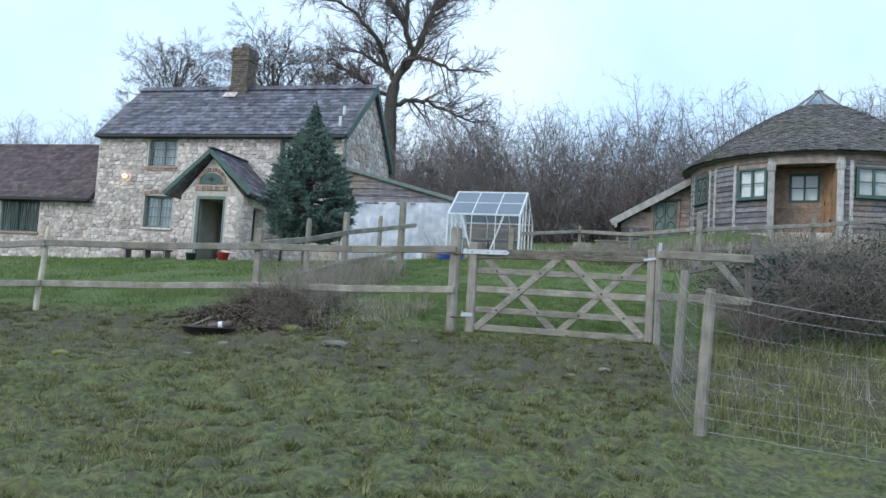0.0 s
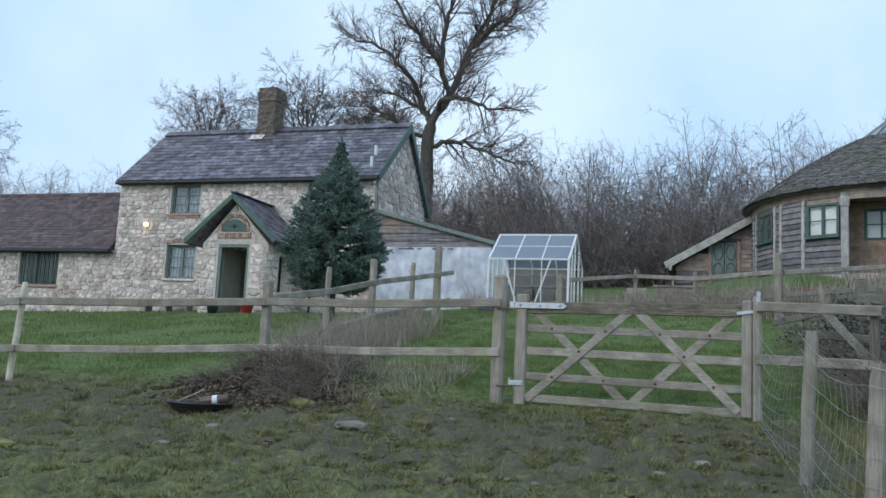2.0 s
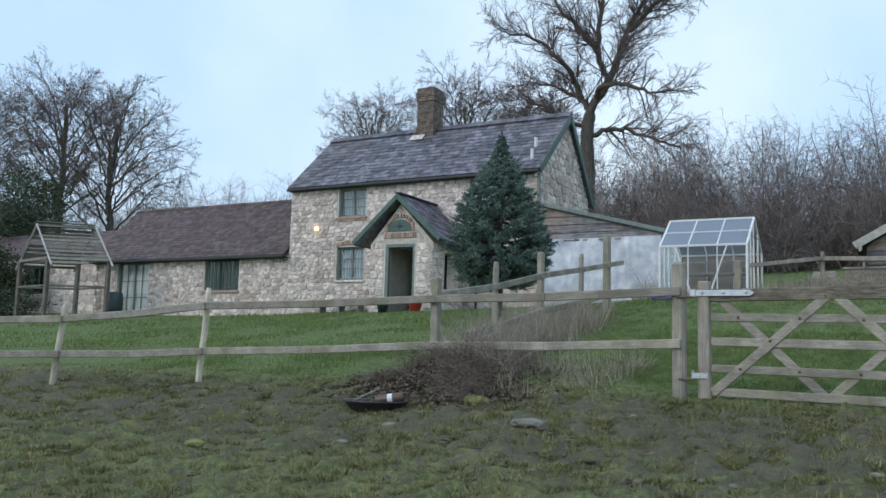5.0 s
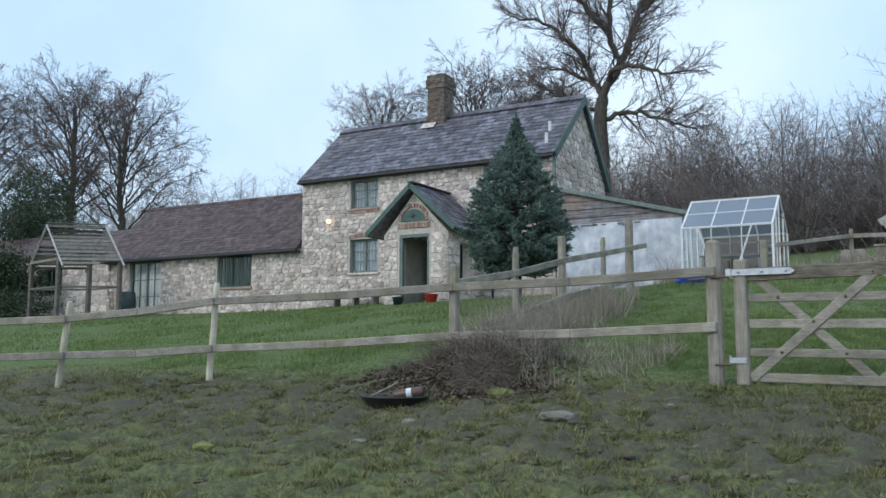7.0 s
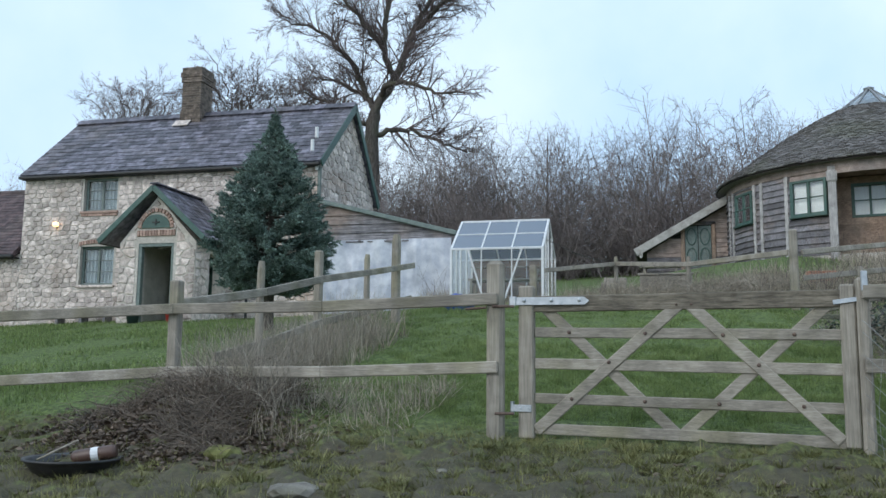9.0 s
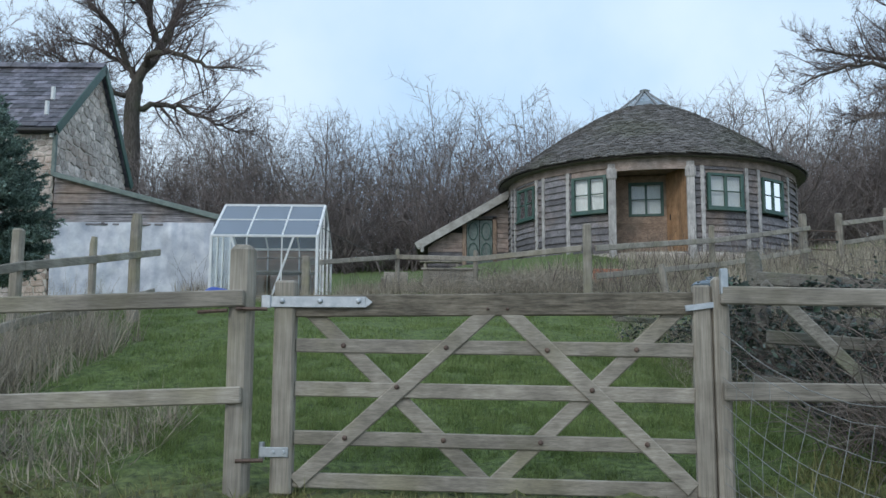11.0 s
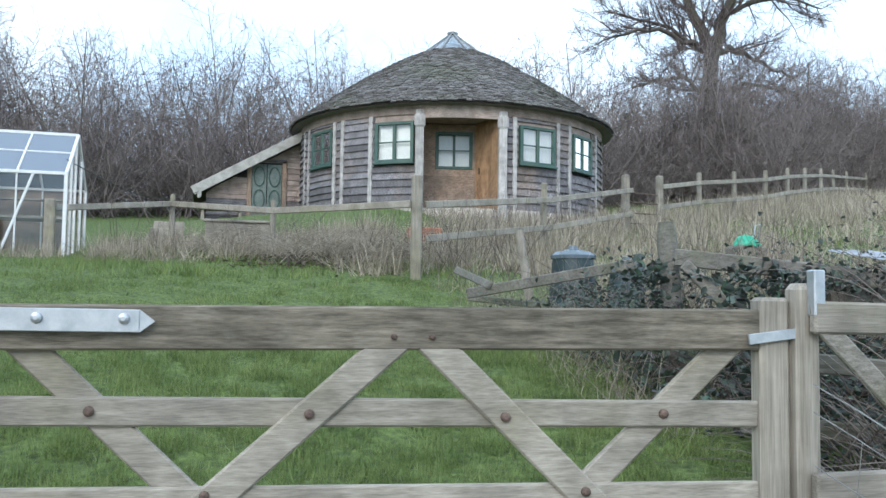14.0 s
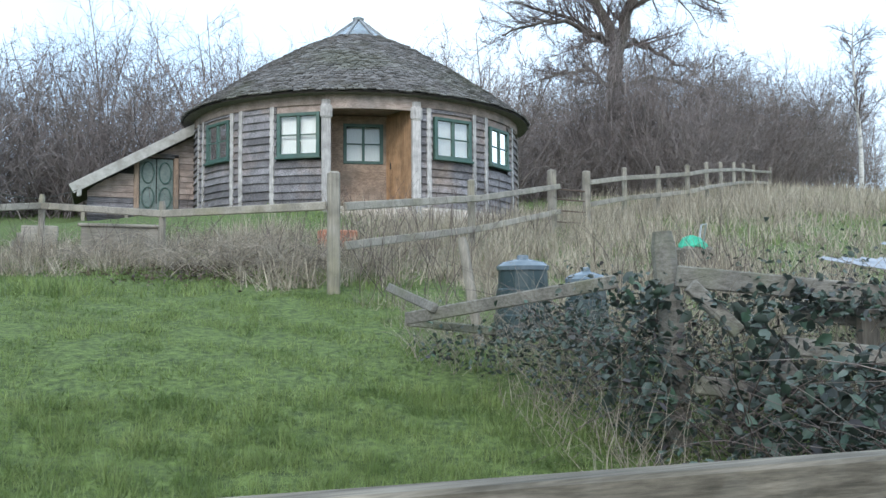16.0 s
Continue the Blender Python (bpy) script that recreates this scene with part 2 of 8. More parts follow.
# ---- building helpers ----
class Mesh:
    """Vertices and faces gathered into one mesh."""

    def __init__(self):
        self.v, self.f = [], []

    def add(self, verts, faces):
        k = len(self.v)
        self.v.extend(verts)
        self.f.extend([[i + k for i in f] for f in faces])
        return self

    def quad(self, a, b, c, d):
        return self.add([a, b, c, d], [(0, 1, 2, 3)])

    def block(self, o, ax, ay, az, c=0.0):
        """A box with its middle at o and half-axes ax, ay, az; c: chamfer in metres."""
        o, ax, ay, az = Vector(o), Vector(ax), Vector(ay), Vector(az)
        if c <= 0:
            v = [o + ax * i + ay * j + az * k for k in (-1, 1) for j in (-1, 1) for i in (-1, 1)]
            return self.add(v, [(0, 2, 3, 1), (4, 5, 7, 6), (0, 1, 5, 4), (2, 6, 7, 3), (0, 4, 6, 2), (1, 3, 7, 5)])
        lens = [max(a.length, 1e-6) for a in (ax, ay, az)]
        rr = [1 - min(c / q, 0.45) for q in lens]
        v, idx = [], {}
        for i in (-1, 1):
            for j in (-1, 1):
                for k in (-1, 1):
                    for w in range(3):
                        s = [i * rr[0], j * rr[1], k * rr[2]]
                        s[w] = (i, j, k)[w]
                        idx[i, j, k, w] = len(v)
                        v.append(o + ax * s[0] + ay * s[1] + az * s[2])
        f = []
        for s in (-1, 1):
            f.append([idx[s, j, k, 0] for j, k in ((-1, -1), (1, -1), (1, 1), (-1, 1))][::s])
            f.append([idx[i, s, k, 1] for i, k in ((-1, -1), (-1, 1), (1, 1), (1, -1))][::s])
            f.append([idx[i, j, s, 2] for i, j in ((-1, -1), (1, -1), (1, 1), (-1, 1))][::s])
        for a in (-1, 1):
            for b in (-1, 1):
                f.append([idx[a, b, -1, 0], idx[a, b, 1, 0], idx[a, b, 1, 1], idx[a, b, -1, 1]])
                f.append([idx[a, -1, b, 0], idx[a, 1, b, 0], idx[a, 1, b, 2], idx[a, -1, b, 2]])
                f.append([idx[-1, a, b, 1], idx[1, a, b, 1], idx[1, a, b, 2], idx[-1, a, b, 2]])
                for k in (-1, 1):
                    f.append([idx[a, b, k, 0], idx[a, b, k, 1], idx[a, b, k, 2]])
        return self.add(v, f)

    def box(self, x0, x1, y0, y1, z0, z1, c=0.0):
        return self.block(((x0 + x1) / 2, (y0 + y1) / 2, (z0 + z1) / 2), ((x1 - x0) / 2, 0, 0), (0, (y1 - y0) / 2, 0), (0, 0, (z1 - z0) / 2), c)

    def beam(self, p, q, w, h, side=(0, 1, 0), c=0.008):
        """A squared timber from p to q; w: its width along side, h: the other way."""
        p, q = Vector(p), Vector(q)
        d = (q - p)
        s = Vector(side) - d * (Vector(side).dot(d) / d.length_squared)
        s.normalize()
        u = d.cross(s).normalized()
        return self.block((p + q) / 2, d / 2, s * w / 2, u * h / 2, c)

    def tube(self, pts, radii, sides=6, cap=True):
        pts = [Vector(p) for p in pts]
        k0 = len(self.v)
        ref = Vector((0.31, 0.77, 0.55))
        for i, p in enumerate(pts):
            d = pts[min(i + 1, len(pts) - 1)] - pts[max(i - 1, 0)]
            d = d.normalized() if d.length > 1e-9 else Vector((0, 0, 1))
            s = d.cross(ref)
            if s.length < 1e-3:
                s = d.cross(Vector((1, 0, 0)))
            s.normalize()
            t = d.cross(s)
            r = radii[i] if isinstance(radii, (list, tuple)) else radii
            for j in range(sides):
                a = 2 * math.pi * j / sides
                self.v.append(p + s * (r * math.cos(a)) + t * (r * math.sin(a)))
        for i in range(len(pts) - 1):
            for j in range(sides):
                a, b = k0 + i * sides + j, k0 + i * sides + (j + 1) % sides
                self.f.append([a, b, b + sides, a + sides])
        if cap:
            self.f.append([k0 + j for j in range(sides)][::-1])
            self.f.append([k0 + (len(pts) - 1) * sides + j for j in range(sides)])
        return self

    def lathe(self, profile, o=(0, 0, 0), sides=24):
        k0 = len(self.v)
        for r, z in profile:
            for j in range(sides):
                a = 2 * math.pi * j / sides
                self.v.append(Vector((o[0] + r * math.cos(a), o[1] + r * math.sin(a), o[2] + z)))
        for i in range(len(profile) - 1):
            for j in range(sides):
                a, b = k0 + i * sides + j, k0 + i * sides + (j + 1) % sides
                self.f.append([a, b, b + sides, a + sides])
        self.f.append([k0 + j for j in range(sides)][::-1])
        self.f.append([k0 + (len(profile) - 1) * sides + j for j in range(sides)])
        return self

    def data(self, name, material, smooth=False):
        me = bpy.data.meshes.new(name)
        me.from_pydata([tuple(v) for v in self.v], [], self.f)
        me.materials.append(material)
        if smooth:
            me.polygons.foreach_set("use_smooth", [True] * len(me.polygons))
        me.update()
        return me


PLACE = {}


def thing(name, loc, label, category, group="", kind=""):
    ob = new(name)
    ob.empty_display_size = 0.1
    ob.location = loc
    PLACE[ob] = Matrix.Translation(loc)
    return tagged(ob, label, category, group, kind)


def part(name, mesh, material, parent, label="", smooth=False, kind=""):
    """One mesh under a thing or a part, given in world metres."""
    ob = new(name, mesh.data(name, material, smooth) if isinstance(mesh, Mesh) else mesh)
    ob.parent = parent
    ob.matrix_parent_inverse = PLACE.get(parent, Matrix()).inverted()
    return tagged(ob, label, kind=kind)


def solo(name, mesh, material, label, category, group="", kind="", smooth=False):
    return tagged(new(name, mesh.data(name, material, smooth)), label, category, group, kind)


def pieces(name, meshes, material, material_joined, parent, most=300):
    """Small alike pieces: the first as parts of their own, the rest joined."""
    for m in meshes[:most]:
        part(name, m, material, parent)
    if len(meshes) > most:
        rest = Mesh()
        for m in meshes[most:]:
            rest.add(m.v, m.f)
        part(name + "_field", rest, material_joined, parent, kind="stuff")


def clip(poly, a, b, c):
    """The part of a flat polygon where a*x + b*y <= c."""
    out = []
    for i, p in enumerate(poly):
        q = poly[(i + 1) % len(poly)]
        dp, dq = a * p[0] + b * p[1] - c, a * q[0] + b * q[1] - c
        if dp <= 0:
            out.append(p)
        if dp * dq < 0:
            k = dp / (dp - dq)
            out.append((p[0] + k * (q[0] - p[0]), p[1] + k * (q[1] - p[1])))
    return out


def area(poly):
    return 0.5 * sum(p[0] * q[1] - q[0] * p[1] for p, q in zip(poly, poly[1:] + poly[:1]))


def rubble(x0, x1, z0, z1, holes, slopes, to_world, out, size=0.36, gap=0.014, seed=3, squash=0.68):
    """Irregular stones over a rectangle, round its holes and below its slopes."""
    rng = random.Random(seed)
    stones, seeds = [], []
    nz = max(1, round((z1 - z0) / (size * squash)))
    hz = (z1 - z0) / nz
    for j in range(-1, nz + 1):
        x = x0 - size * rng.random()
        while x < x1 + size:
            w = size * rng.uniform(0.55, 1.5)
            seeds.append((x + w / 2, (z0 + (j + 0.5 + rng.uniform(-0.3, 0.3)) * hz) / squash))
            x += w
    for i, (sx, sy) in enumerate(seeds):
        poly = [(sx - 1, sy - 1), (sx + 1, sy - 1), (sx + 1, sy + 1), (sx - 1, sy + 1)]
        for k, (tx, ty) in enumerate(seeds):
            if k != i and abs(tx - sx) < 1.2 and abs(ty - sy) < 1.2:
                a, b = tx - sx, ty - sy
                poly = clip(poly, a, b, (tx * tx + ty * ty - sx * sx - sy * sy) / 2)
                if len(poly) < 3:
                    break
        poly = [(p, q * squash) for p, q in poly]
        for a, b, c in [(-1, 0, -x0), (1, 0, x1), (0, -1, -z0), (0, 1, z1), *slopes]:
            poly = clip(poly, a, b, c) if len(poly) > 2 else poly
        for hx0, hx1, hz0, hz1 in holes:
            if len(poly) < 3:
                break
            px, pz = [p[0] for p in poly], [p[1] for p in poly]
            if max(px) > hx0 and min(px) < hx1 and max(pz) > hz0 and min(pz) < hz1:
                mx, mz = sum(px) / len(px), sum(pz) / len(pz)
                d = [(hx0 - mx, 1, 0, hx0), (mx - hx1, -1, 0, -hx1), (hz0 - mz, 0, 1, hz0), (mz - hz1, 0, -1, -hz1)]
                best = max(d)
                poly = clip(poly, *best[1:]) if best[0] > -0.05 else []
        if len(poly) < 3 or abs(area(poly)) < 0.006:
            continue
        if area(poly) < 0:
            poly = poly[::-1]
        mx, mz = sum(p[0] for p in poly) / len(poly), sum(p[1] for p in poly) / len(poly)
        reach = max(0.05, math.sqrt(abs(area(poly))))
        rings = []
        for k, h in ((1 - 2 * gap / reach, -0.006), (1 - 2.6 * gap / reach, 0.009), (0.82 - 1.5 * gap / reach, 0.022 * rng.uniform(0.5, 1.4))):
            rings.append([to_world(mx + (p[0] - mx) * k, mz + (p[1] - mz) * k, h) for p in poly])
        n = len(poly)
        m = Mesh()
        m.add(sum(rings, []), [[r * n + i, r * n + (i + 1) % n, (r + 1) * n + (i + 1) % n, (r + 1) * n + i] for r in (0, 1) for i in range(n)]
              + [[2 * n + i for i in range(n)]])
        stones.append(m)
    out.extend(stones)


def wall_with_holes(x0, x1, z0, z1, y0, y1, holes):
    """An upright wall along x, from y0 to y1 thick, in one skin, with openings right through it."""
    m = Mesh()
    xs = sorted({x0, x1, *(h for o in holes for h in o[:2] if x0 < h < x1)})
    zs = sorted({z0, z1, *(h for o in holes for h in o[2:] if z0 < h < z1)})
    at = {}

    def corner(x, y, z):
        if (x, y, z) not in at:
            at[x, y, z] = len(m.v)
            m.v.append(Vector((x, y, z)))
        return at[x, y, z]

    def solid(i, j):
        if not (0 <= i < len(xs) - 1 and 0 <= j < len(zs) - 1):
            return False
        cx, cz = (xs[i] + xs[i + 1]) / 2, (zs[j] + zs[j + 1]) / 2
        return not any(o[0] <= cx <= o[1] and o[2] <= cz <= o[3] for o in holes)
    for i in range(len(xs) - 1):
        for j in range(len(zs) - 1):
            if not solid(i, j):
                continue
            a, b, c, d = xs[i], xs[i + 1], zs[j], zs[j + 1]
            m.f.append([corner(a, y0, c), corner(b, y0, c), corner(b, y0, d), corner(a, y0, d)])
            m.f.append([corner(a, y1, d), corner(b, y1, d), corner(b, y1, c), corner(a, y1, c)])
            for di, dj, p, q in ((-1, 0, (a, d), (a, c)), (1, 0, (b, c), (b, d)), (0, -1, (a, c), (b, c)), (0, 1, (b, d), (a, d))):
                if not solid(i + di, j + dj):
                    m.f.append([corner(p[0], y0, p[1]), corner(p[0], y1, p[1]), corner(q[0], y1, q[1]), corner(q[0], y0, q[1])])
    return m

# ---- the ground: a pasture that climbs to a lawn and the wooded bank ----
SPOTS = [
    (0, 0, 0), (2.4, -.24, .01), (-.25, -.1, .04), (2.92, -4.15, -.62), (2.7, -2.5, -.32), (.8, -1.2, -.13), (.7, -2.3, -.28),
    (.8, -4.5, -.58), (1.1, -7.1, -.88), (2, -9.3, -1.03), (2.7, -11.4, -1.3), (-3.3, -.7, -.1), (-6.4, -.6, -.08), (-8.2, -1.45, -.17),
    (-3.26, 1.85, .42), (-3, 6.1, 1.2), (-15.9, 12.8, 1.43), (-11, 10.9, 1.43), (-7.1, 12.8, 1.65), (-3.8, 12.8, 1.88),
    (-21.7, 12.8, 1.38), (-2.2, 10.4, 1.75), (.1, 11.9, 1.98), (3.05, 7.4, 1.43), (4.2, 5.5, 1.08), (3.83, 2.9, .56),
    (8.2, 12.1, 2.55), (10.5, 13.3, 2.9), (13.1, 14.7, 3.35), (20, 20, 4.6), (3.1, 19.9, 3.4), (7, 16, 2.95), (11.5, 19, 3.5), (4.5, 16.2, 3.32), (3.2, 15.0, 3.0),
]
FAR_SPOTS = [
    (7.1, 24.6, 4), (.6, 21, 3.3), (-12, -3, -.4), (-20, 0, -.1), (-20, 6, .6), (-12, 6, .72), (-30, 12, 1.3), (-30, -10, -1.2), (-12, -12, -1.4),
    (10, -12, -1.5), (8, -4.5, -.85), (8, 0, 0), (7, 3, .65), (14, 5, 1.4), (25, 10, 2.6), (20, -10, -1.2), (-60, 40, 6), (0, 45, 6.5),
    (30, 35, 6.8), (60, 40, 8), (-10, 25, 3.4), (-25, 25, 2.6), (60, -40, -5), (-60, -40, -5), (0, -40, -4), (-60, 0, 0), (60, 0, 1),
]
_P = np.array(SPOTS + FAR_SPOTS, float)


def _kernel(d2):
    return 0.5 * d2 * np.log(d2 + 1e-9)


_n = len(_P)
_K = _kernel(((_P[:, None, :2] - _P[None, :, :2]) ** 2).sum(-1)) + 0.4 * np.eye(_n)
_A = np.block([[_K, np.ones((_n, 1)), _P[:, :2]], [np.ones((1, _n)), np.zeros((1, 3))], [_P[:, :2].T, np.zeros((2, 3))]])
_W = np.linalg.solve(_A, np.r_[_P[:, 2], 0, 0, 0])


def ground_z(x, y):
    """Height of the ground, for arrays or single places."""
    x, y = np.clip(np.atleast_1d(x).astype(float), -60, 60), np.clip(np.atleast_1d(y).astype(float), -40, 45)
    out = np.empty(x.shape)
    for s in range(0, x.size, 20000):
        q = np.c_[x.ravel()[s:s + 20000], y.ravel()[s:s + 20000]]
        k = _kernel(((q[:, None] - _P[None, :, :2]) ** 2).sum(-1))
        out.ravel()[s:s + 20000] = (k @ _W[:_n] + _W[_n] + q @ _W[_n + 1:]
                                    + 0.30 * np.exp(-(q[:, 0] + 2.8) ** 2 / 0.6 - (q[:, 1] + 0.05) ** 2 / 0.6))
    return out


def gz(x, y):
    return float(ground_z(x, y)[0])


def steps(*runs):
    """Grid lines: runs of (from, to, step)."""
    out = []
    for a, b, s in runs:
        out += list(np.arange(a, b - 1e-6, s))
    return np.array(out + [runs[-1][1]])


def build_ground():
    xs = steps((-600, -100, 100), (-100, -40, 10), (-40, -12, 1.4), (-12, -6, 0.3), (-6, 4, 0.075), (4, 5, 0.15), (5, 14, 0.4), (14, 40, 1.6), (40, 100, 10), (100, 600, 100))
    ys = steps((-400, -60, 85), (-60, -14, 4), (-14, -8.6, 0.5), (-8.6, -6, 0.15), (-6, 0.9, 0.075), (0.9, 2.6, 0.15), (2.6, 14, 0.3), (14, 26, 0.8), (26, 60, 3.4), (60, 600, 90))
    gx, gy = np.meshgrid(xs, ys)
    z = ground_z(gx.ravel(), gy.ravel()).reshape(gx.shape)
    lumps = np.array([noise.fractal(Vector((a * 1.6, b * 1.6, 0.3)), 0.8, 2.1, 5) for a, b in zip(gx.ravel(), gy.ravel())]).reshape(gx.shape)
    tread = np.array([noise.noise(Vector((a * 5.5, b * 5.5, 7.0))) for a, b in zip(gx.ravel(), gy.ravel())]).reshape(gx.shape)
    rough = np.clip((0.8 - gy) / 1.2, 0.25, 1) * (np.abs(gx) < 60)
    fine = np.array([noise.noise(Vector((a * 11, b * 11, 3.0))) for a, b in zip(gx.ravel(), gy.ravel())]).reshape(gx.shape)
    z = z + 0.03 * rough * lumps + 0.12 * rough * np.clip(tread - 0.12, 0, 1) - 0.17 * rough * np.clip(-tread - 0.15, 0, 1) + 0.034 * rough * fine
    w = len(xs)
    faces = [[j * w + i, j * w + i + 1, (j + 1) * w + i + 1, (j + 1) * w + i] for j in range(len(ys) - 1) for i in range(w - 1)]
    m = Mesh()
    m.v, m.f = list(zip(gx.ravel().tolist(), gy.ravel().tolist(), z.ravel().tolist())), faces
    return solo("ground", m, M_ground, "muddy grazed pasture climbing to a green lawn", "ground", kind="structure", smooth=True)


build_ground()

# ---- the cottage ----
HX0, HX1, HY0, HY1, HB = -15.85, -7.2, 12.85, 16.95, 1.3
EAVE_Z, RIDGE_Y, RIDGE_Z, BACK_Z = 5.54, 15.0, 7.62, 5.2


def casement(parent, x0, x1, z0, z1, y, cols, rows, paint, curtain=None, label="green painted timber casement window"):
    """A window set in a wall that faces -y; y: the wall's face."""
    w = part("window", Mesh().box(x0, x1, y + 0.10, y + 0.16, z0, z0 + 0.06, 0.006).box(x0, x1, y + 0.10, y + 0.16, z1 - 0.07, z1, 0.006)
             .box(x0, x0 + 0.07, y + 0.10, y + 0.16, z0 + 0.06, z1 - 0.07, 0.006).box(x1 - 0.07, x1, y + 0.10, y + 0.16, z0 + 0.06, z1 - 0.07, 0.006),
             paint, parent, label)
    a0, a1, b0, b1 = x0 + 0.07, x1 - 0.07, z0 + 0.06, z1 - 0.07
    for i in range(1, cols):
        xm = a0 + (a1 - a0) * i / cols
        t = 0.035 if i * 2 == cols else 0.014
        part("mullion", Mesh().box(xm - t, xm + t, y + 0.105, y + 0.15, b0, b1, 0.004), paint, w)
    for j in range(1, rows):
        zm = b0 + (b1 - b0) * j / rows
        part("glazing_bar", Mesh().box(a0, a1, y + 0.11, y + 0.145, zm - 0.012, zm + 0.012, 0.003), paint, w)
    for i in range(cols):
        for j in range(rows):
            p = part("pane", Mesh().box(a0 + (a1 - a0) * i / cols, a0 + (a1 - a0) * (i + 1) / cols, y + 0.124, y + 0.128,
                                        b0 + (b1 - b0) * j / rows, b0 + (b1 - b0) * (j + 1) / rows), M_glass, w)
            p.visible_shadow = False
    # sheet behind the glass: a curtain, or its colour gives the reflected sky
    if curtain:
        c = Mesh()
        n = 40
        xs = [a0 + (a1 - a0) * i / n for i in range(n + 1)]
        c.v = [(x, y + 0.19 + 0.02 * math.sin(i * 1.3), z) for z in (b0, b1) for i, x in enumerate(xs)]
        c.f = [[i, i + 1, n + 2 + i, n + 1 + i] for i in range(n)]
        part("curtain", c, curtain, w, "pleated curtain sheet, its tone also giving the sky reflected in the panes")
    return w


def brick_row(parent, x0, x1, y, z, h, n, arch=0.0, name="brick_lintel"):
    m = Mesh()
    for i in range(n):
        a, b = x0 + (x1 - x0) * i / n, x0 + (x1 - x0) * (i + 1) / n
        k = (i + 0.5) / n * 2 - 1
        dz = arch * (1 - k * k)
        m.box(a + 0.006, b - 0.006, y - 0.035, y + 0.06, z + dz, z + h + dz, 0.006)
    part(name, m, M_redbrick_i, parent, "weathered red bricks")


def slates(parent, p00, along, down, normal, length, slope, width, course, most, mats, seed, thick=0.012, name="slate"):
    """Overlapping slates; p00: the top corner, along the ridge and down the slope."""
    rng = random.Random(seed)
    out = []
    rows = int(slope / course)
    course = slope / rows
    for r in range(rows - 1, -1, -1):
        off = -width * (0.5 if r % 2 else 0.0)
        n = int((length - off) / width) + 1
        for i in range(n):
            a, b = max(0, off + i * width), min(length, off + (i + 1) * width)
            if b - a < 0.04:
                continue
            lift = thick * 1.2 + rng.uniform(0, 0.007)
            top, bot = r * course - 0.02, (r + 1) * course + rng.uniform(0.0, 0.018)
            c = p00 + along * ((a + b) / 2) + down * ((top + bot) / 2) + normal * lift
            tip = (down * (bot - top) + normal * thick).normalized()
            nn = along.cross(tip).normalized()
            out.append(Mesh().block(c, along * ((b - a) / 2 - 0.003), tip * ((bot - top) / 2), nn * thick / 2))
    pieces(name, out, mats[0], mats[1], parent, most)


def roof_slope(parent, x0, x1, yr, zr, ye, ze, width, course, most, mats, seed, name="slate", label="slate roof slope"):
    down = Vector((0, ye - yr, ze - zr))
    slope = down.length
    down.normalize()
    along = Vector((1, 0, 0))
    normal = along.cross(down)
    if normal.z < 0:
        normal = -normal
    mid = Vector(((x0 + x1) / 2, (yr + ye) / 2, (zr + ze) / 2)) - normal * 0.045
    base = part("roof", Mesh().block(mid, along * (x1 - x0) / 2, down * slope / 2, normal * 0.04), mats[0], parent, label)
    if most is not None:
        slates(base, Vector((x0, yr, zr)), along, down, normal, x1 - x0, slope, width, course, most, mats, seed, name=name)
    return base


